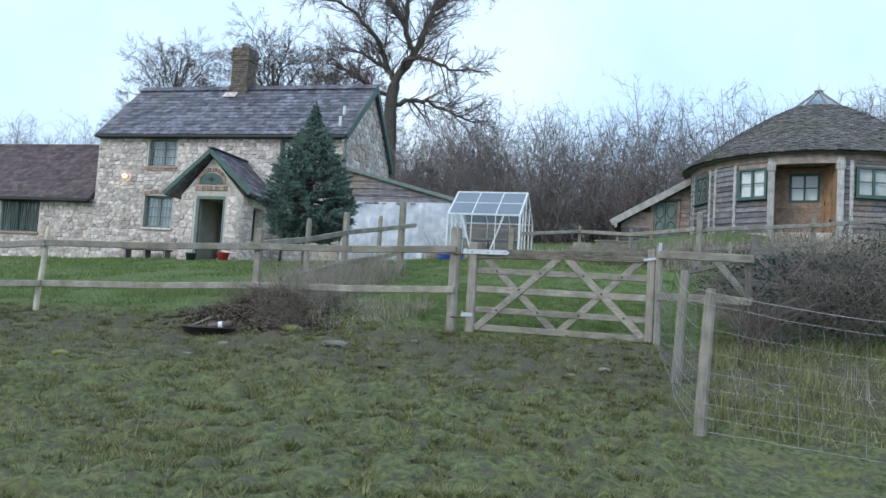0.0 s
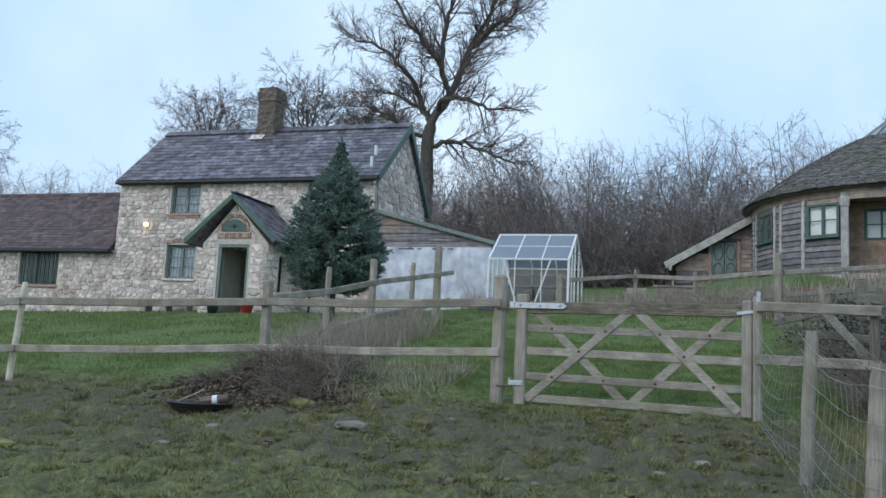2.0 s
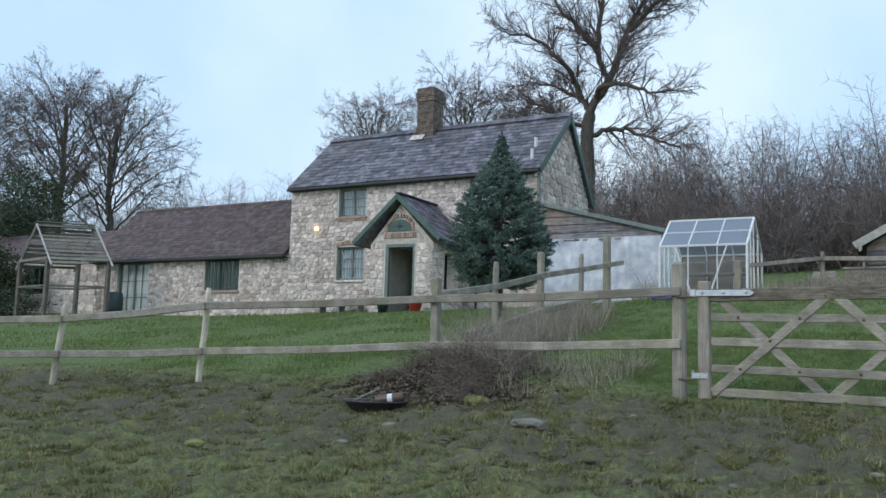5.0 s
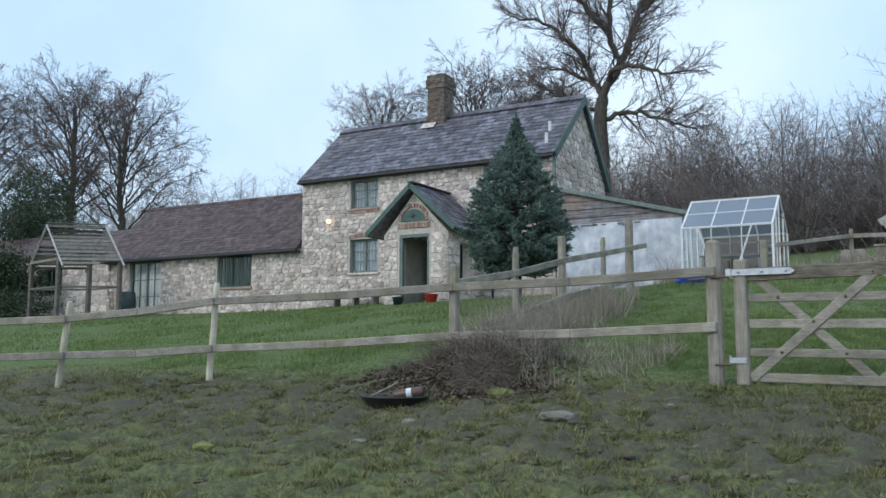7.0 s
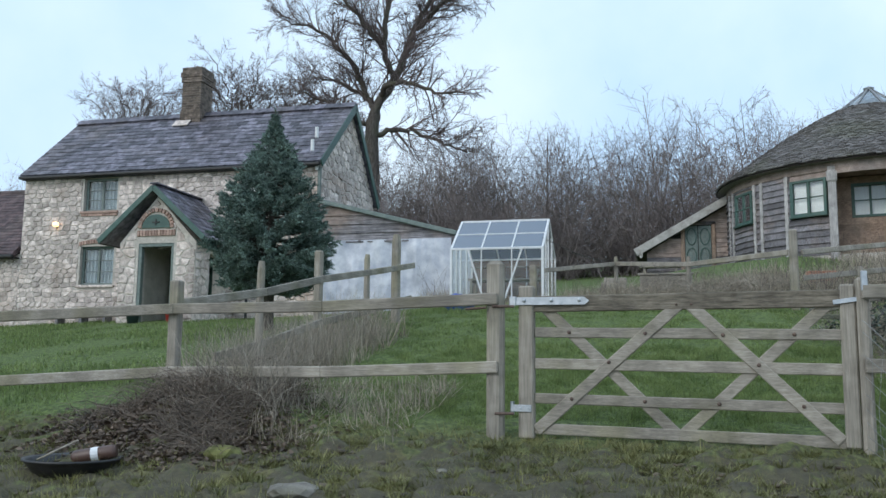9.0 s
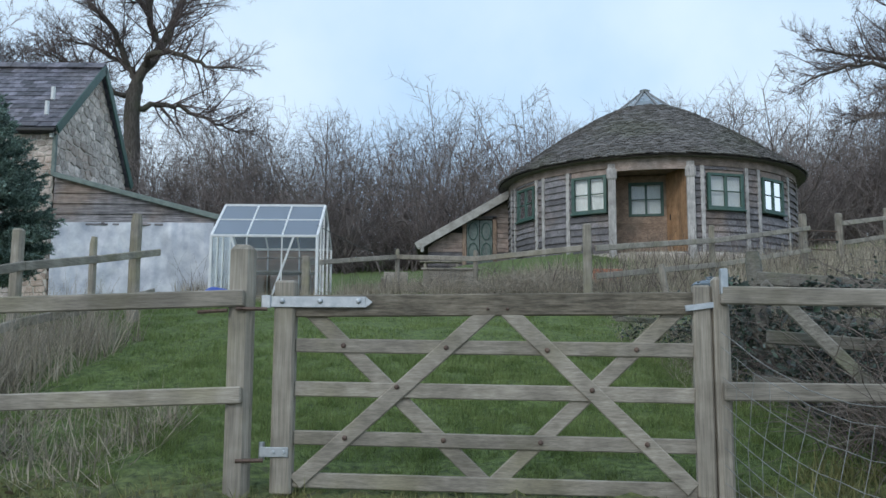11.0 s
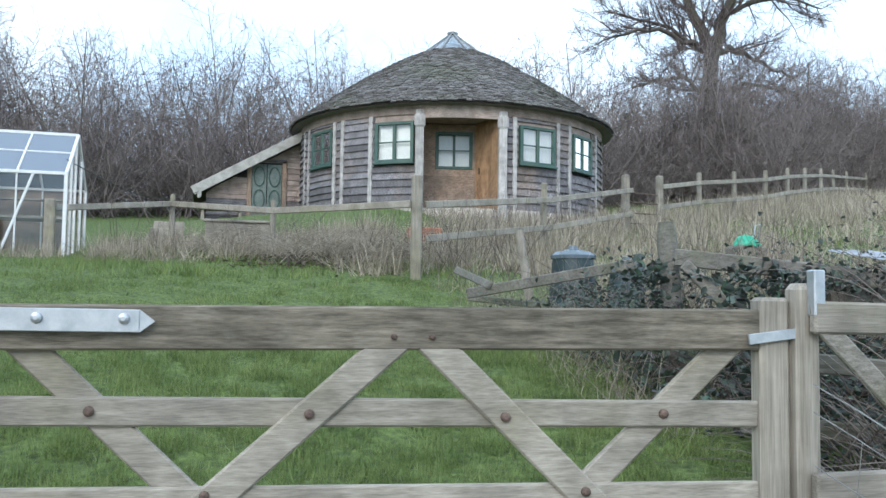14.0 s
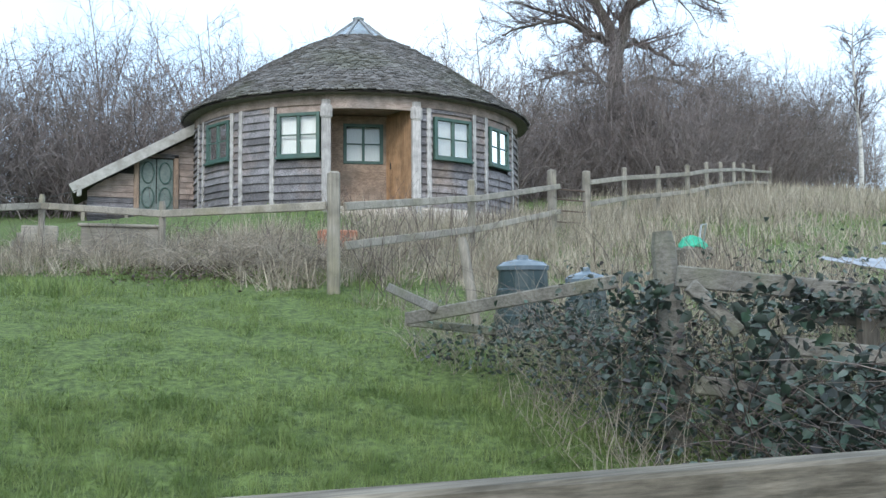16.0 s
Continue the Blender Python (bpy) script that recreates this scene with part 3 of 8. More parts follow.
def build_cottage():
    t = thing("cottage", (-11.5, 14.9, HB), "two-storey rubble stone cottage with slate roof and green paintwork", "house")
    w1, w2, w3 = (-13.97, -12.94, 4.50, 5.40), (-13.97, -12.94, 2.52, 3.55), (-9.35, -8.30, 4.55, 5.40)
    inner = (-10.85, -9.95, HB, 3.25)
    holes = [w1, w2, w3, inner]
    front = part("front_wall", wall_with_holes(HX0, HX1, HB, 5.45, HY0, HY0 + 0.45, holes), M_mortar, t, "pale limestone rubble wall")
    st = []
    rubble(HX0, HX1, HB, 5.42, [(a - 0.05, b + 0.05, c - 0.16, d + 0.02) for a, b, c, d in (w1, w3)] + [(w2[0] - .05, w2[1] + .05, w2[2] - .14, w2[3] + .18)]
           + [(-11.3, -9.5, HB, 3.6)], [], lambda x, z, h: (x, HY0 - h, z), st, size=0.235, seed=5, gap=0.008, squash=0.55)
    pieces("stone", st, M_stone, M_stone_i, front)
    # gable end facing the yard, and plain back and far walls
    outline = [(HY0 + 0.004, HB), (HY1 - 0.004, HB), (HY1 - 0.004, 5.1), (RIDGE_Y, RIDGE_Z - 0.1), (HY0 + 0.004, 5.45)]
    n = len(outline)
    for x, s in ((HX0 + 0.004, 0.45), (HX1 - 0.004, -0.45)):
        gable = Mesh()
        v = [(x, y, z) for y, z in outline] + [(x + s, y, z) for y, z in outline]
        gable.add(v, [list(range(n)), [2 * n - 1 - i for i in range(n)]] + [[i, (i + 1) % n, n + (i + 1) % n, n + i] for i in range(n)])
        g = part("gable_wall", gable, M_mortar, t, "grey rubble stone gable")
    st = []
    fs, bs = (RIDGE_Z - EAVE_Z) / (RIDGE_Y - 12.71), (RIDGE_Z - BACK_Z) / (17.08 - RIDGE_Y)
    rubble(HY0, HY1, HB, RIDGE_Z, [], [(-fs, 1, RIDGE_Z - 0.14 - fs * RIDGE_Y), (bs, 1, RIDGE_Z - 0.14 + bs * RIDGE_Y)],
           lambda y, z, h: (HX1 + h, y, z), st, size=0.3, seed=9)
    pieces("stone", st, M_stone_i, M_stone_i, g, 150)
    part("back_wall", Mesh().box(HX0, HX1, HY1 - 0.45, HY1, HB, 5.1), M_mortar, t)
    part("upper_floor", Mesh().box(HX0 + 0.45, HX1 - 0.45, HY0 + 0.45, HY1 - 0.45, 3.75, 3.9), M_dark, t)
    # added black sheets on both storeys: the unlit rooms behind the glass
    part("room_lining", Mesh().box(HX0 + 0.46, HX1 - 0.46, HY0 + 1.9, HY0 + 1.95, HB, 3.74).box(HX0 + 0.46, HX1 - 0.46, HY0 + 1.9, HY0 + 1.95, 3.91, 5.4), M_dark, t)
    # roof
    roof_slope(t, HX0 - 0.05, -7.05, RIDGE_Y, RIDGE_Z, 12.66, EAVE_Z - 0.03, 0.30, 0.20, 300, (M_slate, M_slate_i), 11)
    roof_slope(t, HX0 - 0.05, -7.05, RIDGE_Y, RIDGE_Z, 17.12, BACK_Z - 0.05, 0.5, 0.3, None, (M_slate, M_slate_i), 12)
    for i in range(20):
        a = HX0 - 0.05 + i * 0.4425
        part("ridge_tile", Mesh().block((a + 0.22, RIDGE_Y - 0.09, RIDGE_Z + 0.0), (0.215, 0, 0), (0, 0.10, 0.088), (0, -0.009, 0.012), 0.004)
             .block((a + 0.22, RIDGE_Y + 0.08, RIDGE_Z - 0.01), (0.215, 0, 0), (0, 0.09, -0.10), (0, 0.011, 0.010), 0.004), M_slate, t)
    part("gutter", Mesh().box(HX0 - 0.06, -7.1, 12.60, 12.70, EAVE_Z - 0.13, EAVE_Z - 0.05, 0.02).box(HX0, HX1, 12.70, 12.86, EAVE_Z - 0.14, EAVE_Z - 0.11),
         M_black, t, "black cast gutter under the eaves")
    for ye, ze, nm in ((12.64, EAVE_Z - 0.05, "front"), (17.1, BACK_Z - 0.06, "back")):
        part("bargeboard", Mesh().beam((-7.06, RIDGE_Y, RIDGE_Z - 0.07), (-7.06, ye, ze - 0.04), 0.035, 0.2, side=(1, 0, 0)), M_green, t, "dark green bargeboard")
    part("corner_board", Mesh().box(HX1 - 0.02, HX1 + 0.06, HY0 - 0.06, HY0 + 0.02, 4.55, 5.4, 0.006), M_grey_green, t)
    # chimney in brick courses
    cx, cy, cw, cd = -11.99, 15.0, 0.30, 0.33
    stack = part("chimney", Mesh().box(cx - cw + 0.015, cx + cw - 0.015, cy - cd + 0.015, cy + cd - 0.015, 7.1, 8.93), M_mortar, t, "weathered brick chimney stack with stepped cap")
    br = Mesh()
    for k in range(23):
        z0 = 7.28 + k * 0.074
        grow = 0.03 if 17 <= k <= 18 else 0.05 if 19 <= k <= 20 else 0.02 if k > 20 else 0.03 if k < 5 else 0.0
        w, d = cw + grow, cd + grow
        n = 4
        sh = 0.5 if k % 2 else 0.0
        for i in range(n + (1 if sh else 0)):
            a, b = max(-w, -w + (i - sh) * 2 * w / n), min(w, -w + (i + 1 - sh) * 2 * w / n)
            for y in (cy - d + 0.05, cy + d - 0.05):
                br.box(cx + a + 0.004, cx + b - 0.004, y - 0.05, y + 0.05, z0 + 0.004, z0 + 0.07)
            a2, b2 = a * (d - 0.1) / w, b * (d - 0.1) / w
            for x in (cx - w + 0.05, cx + w - 0.05):
                br.box(x - 0.05, x + 0.05, cy + a2 + 0.004, cy + b2 - 0.004, z0 + 0.004, z0 + 0.07)
    part("brickwork", br, M_brick_i, stack, kind="stuff")
    part("flashing", Mesh().block((cx - 0.2, cy - 0.46, 7.30), (0.24, 0, 0), (0, 0.10, 0.10), (0, -0.01, 0.01), 0.004), M_stone_i, stack, "pale mortar flaunching")
    part("chimney_pot", Mesh().lathe([(0.10, 0), (0.11, 0.05), (0.09, 0.14), (0.10, 0.16), (0.08, 0.16), (0.07, 0.02)], (cx, cy, 8.93), 12), M_brick_i, stack, smooth=True)
    # windows, sills and lintels
    for k, (o, cols, rows) in enumerate(((w1, 2, 3), (w2, 2, 3), (w3, 2, 3))):
        # blue-grey sheets paint the sky reflection of the cottage panes
        w = casement(t, *o, HY0, cols, rows, M_grey_green, curtain=M_curtain_glare if k == 2 else M_sky_blind)
        part("window_sill", Mesh().box(o[0] - 0.06, o[1] + 0.06, HY0 - 0.06, HY0 + 0.10, o[2] - 0.07, o[2] - 0.004, 0.01), M_stone if k == 1 else M_redbrick_i, w, "stone sill")
    brick_row(t, w1[0] - 0.04, w1[1] + 0.04, HY0, 4.36, 0.07, 5, name="brick_sill")
    brick_row(t, w2[0] - 0.05, w2[1] + 0.05, HY0, 3.56, 0.11, 14, arch=0.06)
    part("arched_head", Mesh().add([(w2[0] + 1.03 * i / 12, HY0 + 0.08, 3.50) for i in range(13)] + [(w2[0] + 1.03 * i / 12, HY0 + 0.08, 3.55 + 0.06 * (1 - (i / 6 - 1) ** 2)) for i in range(13)],
         [[i, i + 1, 14 + i, 13 + i] for i in range(12)]), M_green, t)
    # flue vents on the gable verge
    for (px, py, pz), h in (((-7.40, 12.84, 5.82), 0.30), ((-7.36, 13.0, 6.20), 0.28), ((-7.24, 12.78, 5.32), 0.14)):
        part("vent_pipe", Mesh().tube([(px, py, pz), (px, py, pz + h)], 0.045, 8), M_white, t, "white plastic vent pipe")
    lamp = part("wall_lamp", Mesh().lathe([(0.02, -0.07), (0.07, -0.05), (0.085, 0.0), (0.07, 0.05), (0.02, 0.07)], (-14.72, HY0 - 0.1, 4.16), 12), M_lamp, t, "small lit round bulkhead lamp", smooth=True)
    part("lamp_base", Mesh().box(-14.79, -14.65, HY0 - 0.05, HY0 + 0.01, 4.09, 4.23, 0.01), M_galv, lamp)
    part("downpipe", Mesh().tube([(-9.0, 12.72, 1.5), (-9.0, 12.72, 3.2)], 0.035, 8), M_black, t)
    return t


# blue-grey of reflected sky, painted on sheets behind the panes
M_sky_blind = surf("sky_reflection_blind", (0.24, 0.30, 0.34), (0.34, 0.41, 0.45), fine=3, var=0, bump=0.1)
M_lamp = bpy.data.materials.new("lit_lamp")
M_lamp.use_nodes = True
M_lamp.node_tree.nodes["Principled BSDF"].inputs["Emission Color"].default_value = (1.0, 0.55, 0.2, 1)
M_lamp.node_tree.nodes["Principled BSDF"].inputs["Emission Strength"].default_value = 2.0
COTTAGE = build_cottage()


def build_porch(t):
    x0, x1, y0, zt, cx = -11.43, -9.42, 10.95, 3.32, -10.48
    door = (-10.93, -9.99, HB, 3.30)
    p = part("porch", wall_with_holes(x0, x1, HB, zt, y0, y0 + 0.32, [door]), M_mortar, t, "gabled stone porch with green bargeboards")
    top = Mesh()
    pts = [(x0, zt), (x1, zt), (cx, 4.42)]
    top.add([(x, y, z) for y in (y0, y0 + 0.3) for x, z in pts], [(0, 1, 2), (5, 4, 3), (0, 3, 4, 1), (1, 4, 5, 2), (2, 5, 3, 0)])
    part("porch_gable", top, M_mortar, t)
    side = wall_with_holes(y0 + 0.32, HY0 - 0.04, HB, zt, 0, 0.3, [(11.6, 12.3, 2.1, 3.1)])
    for xs in (x0, x1 - 0.3):
        part("porch_side_wall", Mesh().add([(xs + v[1], v[0], v[2]) for v in side.v], [f[::-1] for f in side.f]), M_mortar, t)
    st = []
    rubble(x0, x1, HB, 4.4, [(door[0] - 0.05, door[1] + 0.05, HB, door[3] + 0.22), (-10.92, -10.04, 3.3, 4.12)],
           [(-1.17, 1, 4.36 - 1.17 * cx), (1.17, 1, 4.36 + 1.17 * cx)], lambda x, z, h: (x, y0 - h, z), st, size=0.3, seed=21)
    rubble(y0, HY0 - 0.04, HB, zt, [(11.55, 12.35, 2.05, 3.15)], [], lambda y, z, h: (x1 + h, y, z), st, size=0.3, seed=22)
    pieces("stone", st, M_stone, M_stone_i, p)
    # arched green panel with its brick ring
    fan, ring = Mesh(), Mesh()
    fx, fz, r = -10.48, 3.66, 0.37
    arc = [(fx + r * math.cos(math.pi * i / 16), fz + 0.88 * r * math.sin(math.pi * i / 16)) for i in range(17)]
    fan.add([(x, y0 - 0.035, z) for x, z in arc] + [(x, y0 + 0.02, z) for x, z in arc], [list(range(17))[::-1]] + [[i, i + 1, 18 + i, 17 + i] for i in range(16)])
    part("fanlight_panel", fan, M_green, p, "dark green arched panel")
    part("panel_boss", Mesh().box(fx - 0.10, fx + 0.10, y0 - 0.05, y0 - 0.036, fz + 0.12, fz + 0.15, 0.003).box(fx - 0.015, fx + 0.015, y0 - 0.054, y0 - 0.037, fz + 0.06, fz + 0.21, 0.003), M_black, p)
    for i in range(15):
        a = math.pi * (i + 0.5) / 15
        d = Vector((math.cos(a), 0, 0.88 * math.sin(a))).normalized()
        ring.block(Vector((fx, y0 - 0.005, fz)) + d * 0.43, d * 0.05, (0, 0.04, 0), Vector((-d.z, 0, d.x)) * 0.035, 0.006)
    part("brick_ring", ring, M_redbrick_i, p)
    brick_row(p, -10.98, -9.96, y0, 3.47, 0.14, 13)
    # roof planes, verge and bargeboards
    for s, xe, ze in ((-1, -11.86, 3.36), (1, -9.12, 3.38)):
        down = Vector((xe - cx, 0, ze - 4.66))
        slope = down.length
        down.normalize()
        along = Vector((0, 1, 0))
        nrm = along.cross(down)
        nrm = nrm if nrm.z > 0 else -nrm
        r = part("porch_roof", Mesh().block(Vector(((cx + xe) / 2, 11.8, (4.66 + ze) / 2)) - nrm * 0.04, along * 1.06, down * slope / 2, nrm * 0.035), M_slate, t, "slate porch roof")
        slates(r, Vector((cx, 10.74, 4.66)), along, down, nrm, 2.1, slope, 0.24, 0.16, 120, (M_slate, M_slate_i), 31 + s)
        part("bargeboard", Mesh().beam((cx, 10.72, 4.60), (xe + 0.02 * s, 10.72, ze - 0.02), 0.035, 0.13, side=(0, 1, 0)), M_green, t, "dark green bargeboard")
        part("porch_gutter", Mesh().tube([(xe, 10.75, ze - 0.03), (xe, 12.8, ze - 0.03)], 0.05, 8), M_black, t)
    part("porch_ridge", Mesh().block((cx, 11.79, 4.70), (0, 1.07, 0), (0.10, 0, 0), (0, 0, 0.02), 0.015), M_slate, t)
    # door frame, inner walls, half open door
    f = part("door_frame", Mesh().box(door[0] - 0.01, door[0] + 0.08, y0 + 0.02, y0 + 0.13, HB, 3.22, 0.006).box(door[1] - 0.08, door[1] + 0.01, y0 + 0.02, y0 + 0.13, HB, 3.22, 0.006)
             .box(door[0] - 0.01, door[1] + 0.01, y0 + 0.015, y0 + 0.13, 3.22, 3.32, 0.006), M_grey_green, p, "green painted door frame")
    part("porch_lining", Mesh().box(x0 + 0.301, x0 + 0.33, y0 + 0.33, HY0 - 0.05, HB, zt).box(x0 + 0.34, -10.86, HY0 - 0.06, HY0 - 0.02, HB, 3.3), M_plaster, p, "cream plaster lining")
    part("inner_door", Mesh().box(-10.86, -10.47, 12.36, 12.40, HB + 0.1, 3.2, 0.006), M_plaster, p, "cream painted inner door")
    part("porch_floor", Mesh().box(x0 + 0.3, x1 - 0.3, y0, HY0 + 1.8, HB, HB + 0.1), M_stone, p)
    d = part("front_door", Mesh().block((-10.08, 12.75, 2.32), (0.30, -0.30, 0), (0.015, 0.015, 0), (0, 0, 0.92), 0.006), M_green, t, "dark green front door standing ajar")
    part("notice", Mesh().block((-10.09, 12.725, 2.62), (0.09, -0.09, 0), (0.002, 0.002, 0), (0, 0, 0.13)), M_white, d, "white paper notice")
    part("door_edge", Mesh().box(-10.44, -10.38, 12.40, 12.46, HB + 0.1, 3.2, 0.006), M_clad[2], t)
    return p


build_porch(COTTAGE)


def build_wing():
    x0, x1, zb, ze, yr, zr = -25.0, HX0 - 0.01, 1.2, 3.42, 14.75, 5.53
    t = thing("cottage_wing", (-20.4, 14.7, zb), "single-storey stone wing with plum clay tile roof", "house")
    w1, w2 = (-19.5, -17.97, 2.24, 3.32), (-23.82, -22.2, 1.36, 3.30)
    f = part("front_wall", wall_with_holes(x0, x1, zb, 3.4, HY0 + 0.02, HY0 + 0.47, [w1, w2]), M_mortar, t, "pale limestone rubble wall")
    st = []
    rubble(-25, x1, zb, 3.4, [(w1[0] - .03, w1[1] + .03, w1[2] - .1, 3.4), (w2[0] - .03, w2[1] + .03, zb, 3.4)], [], lambda x, z, h: (x, HY0 + 0.02 - h, z), st, size=0.235, seed=41, gap=0.008, squash=0.55)
    pieces("stone", st, M_stone, M_stone_i, f, 220)
    part("end_wall", Mesh().add([(x, y, z) for x in (x0, x0 + 0.4) for y, z in ((HY0 + .02, zb), (16.7, zb), (16.7, 3.4), (yr, zr - 0.1), (HY0 + .02, 3.4))],
         [(4, 3, 2, 1, 0), (5, 6, 7, 8, 9), (0, 1, 6, 5), (1, 2, 7, 6), (2, 3, 8, 7), (3, 4, 9, 8), (4, 0, 5, 9)]), M_mortar, t)
    part("back_wall", Mesh().box(x0, x1, 16.3, 16.7, zb, 3.4), M_mortar, t)
    # added black sheet that keeps the wing dark behind its windows
    part("room_lining", Mesh().box(x0 + .41, x1 - .1, 14.6, 14.65, zb, 3.6), M_dark, t)
    roof_slope(t, x0 - 0.1, x1 - 0.03, yr, zr, 12.62, ze - 0.06, 0.20, 0.14, 300, (M_tile, M_tile_i), 44, name="roof_tile", label="plum clay tile roof")
    roof_slope(t, x0 - 0.1, x1 - 0.03, yr, zr, 16.9, ze - 0.06, 0.3, 0.3, None, (M_tile, M_tile_i), 45)
    for i in range(24):
        a = x0 - 0.1 + i * 0.38
        if a + 0.38 > x1:
            break
        part("ridge_tile", Mesh().tube([(a, yr, zr - 0.03), (a + 0.372, yr, zr - 0.03)], 0.10, 10), M_tile, t)
    part("gutter", Mesh().box(x0 - 0.1, x1 - 0.04, 12.56, 12.66, ze - 0.15, ze - 0.07, 0.02).box(x0, x1 - 0.04, 12.66, HY0 + 0.02, ze - 0.16, ze - 0.13), M_black, t, "black gutter")
    w = casement(t, *w1, HY0 + 0.02, 5, 1, M_green, label="dark green barn window with upright bars")
    for i in range(9):
        xx = w1[0] + 0.12 + i * 0.162
        part("window_bar", Mesh().box(xx, xx + 0.05, HY0 + 0.05, HY0 + 0.09, w1[2] + 0.06, w1[3] - 0.06, 0.006), M_green, w)
    part("window_sill", Mesh().box(w1[0] - .05, w1[1] + .05, HY0 - 0.05, HY0 + 0.1, w1[2] - 0.08, w1[2] - 0.004, 0.01), M_redbrick_i, w, "brick sill")
    casement(t, *w2, HY0 + 0.02, 4, 3, M_grey_green, curtain=M_curtain_glare, label="green french window with white curtains")
    return t


M_tile = surf("plum_clay_tile_near", (0.055, 0.038, 0.04), (0.13, 0.085, 0.085), fine=6, coarse=0.7, var=0.4, rough=0.7, bump=0.3, stain=(0.12, 0.10, 0.085))
build_wing()


def build_shed():
    x0, x1, y0 = HX1 + 0.06, -3.74, HY0 + 0.02
    t = thing("lean_to_shed", (-5.4, 14.8, 1.7), "timber lean-to with grey boards and white polythene sheeting", "shed")

    def top(x):
        return 4.50 + (3.62 - 4.50) * (x - x0) / (x1 - x0)
    zs = [3.50, 3.72, 3.94, 4.16, 4.38, 4.60]
    for a, b in zip(zs, zs[1:]):
        xe = x1 if top(x1) >= b else x0 + (x1 - x0) * (4.50 - a) / (4.50 - 3.62)
        if xe - x0 < 0.4:
            continue
        xt = min(xe, x0 + (x1 - x0) * max(0.0, 4.50 - b) / 0.88) if b < 4.5 else x0 + 0.05
        m = Mesh().add([(x0, y0 - 0.05, a - 0.02), (xe, y0 - 0.05, a - 0.02), (xt, y0 - 0.02, b), (x0, y0 - 0.02, b),
                        (x0, y0 - 0.02, a - 0.02), (xe, y0 - 0.02, a - 0.02), (xt, y0, b), (x0, y0, b)],
                       [(0, 1, 2, 3), (7, 6, 5, 4), (0, 4, 5, 1), (1, 5, 6, 2), (2, 6, 7, 3), (3, 7, 4, 0)])
        part("board", m, M_clad[0], t)
    r = part("roof", Mesh().block(((x0 + x1) / 2 + 0.05, 14.9, 4.10), ((x1 - x0) / 2 + 0.1, 0, -0.46), (0, 2.15, 0), (0.008, 0, 0.03)), M_grey_green, t, "low green felt roof")
    part("fascia", Mesh().beam((x0 - 0.02, 12.74, 4.53), (x1 + 0.1, 12.74, 3.62), 0.03, 0.10, side=(0, 1, 0)), M_grey_green, t, "grey-green fascia board")
    for i, x in enumerate((x0 + 0.08, -6.0, -4.95, x1 - 0.06)):
        part("upright", Mesh().box(x - 0.05, x + 0.05, y0 + 0.02, y0 + 0.12, 1.5, 3.5, 0.006), M_wood[2], t)
    rng = random.Random(5)
    sheet = Mesh()
    nx, nz = 60, 26
    for j in range(nz + 1):
        for i in range(nx + 1):
            x, z = x0 + 0.02 + (x1 - x0 - 0.04) * i / nx, 1.62 + 1.90 * j / nz
            y = y0 - 0.075 + 0.06 * noise.noise(Vector((x * 2.2, 3, z * 0.8))) + 0.03 * noise.noise(Vector((x * 7, 1, z * 2.3))) + 0.02 * noise.noise(Vector((x * 14, 5, z * 1.2)))
            if abs(x + 4.95) < 0.5:
                y -= 0.02 * math.sin((x + 4.95) * 14 + z)
            sheet.v.append((x, y, z))
    sheet.f = [[j * (nx + 1) + i, j * (nx + 1) + i + 1, (j + 1) * (nx + 1) + i + 1, (j + 1) * (nx + 1) + i] for j in range(nz) for i in range(nx)]
    part("plastic_sheet", sheet, M_poly, t, "wrinkled white polythene sheet with fold shading in its colour", smooth=True)
    part("side_wall", Mesh().box(x1 - 0.04, x1, y0 + 0.001, 17, 1.5, 3.60), M_clad[1], t)
    part("back_wall", Mesh().box(x0, x1, 16.95, 17.0, 1.5, 3.60), M_clad[0], t)
    part("batten", Mesh().box(x0, x1, y0 - 0.07, y0 - 0.05, 3.46, 3.50, 0.004), M_clad[0], t)


build_shed()


M_dull_glass = glass("blue_grey_dull_glass", (0.30, 0.36, 0.44), 0.2)
M_dull_glass.node_tree.nodes["Principled BSDF"].inputs["Transmission Weight"].default_value = 0.55


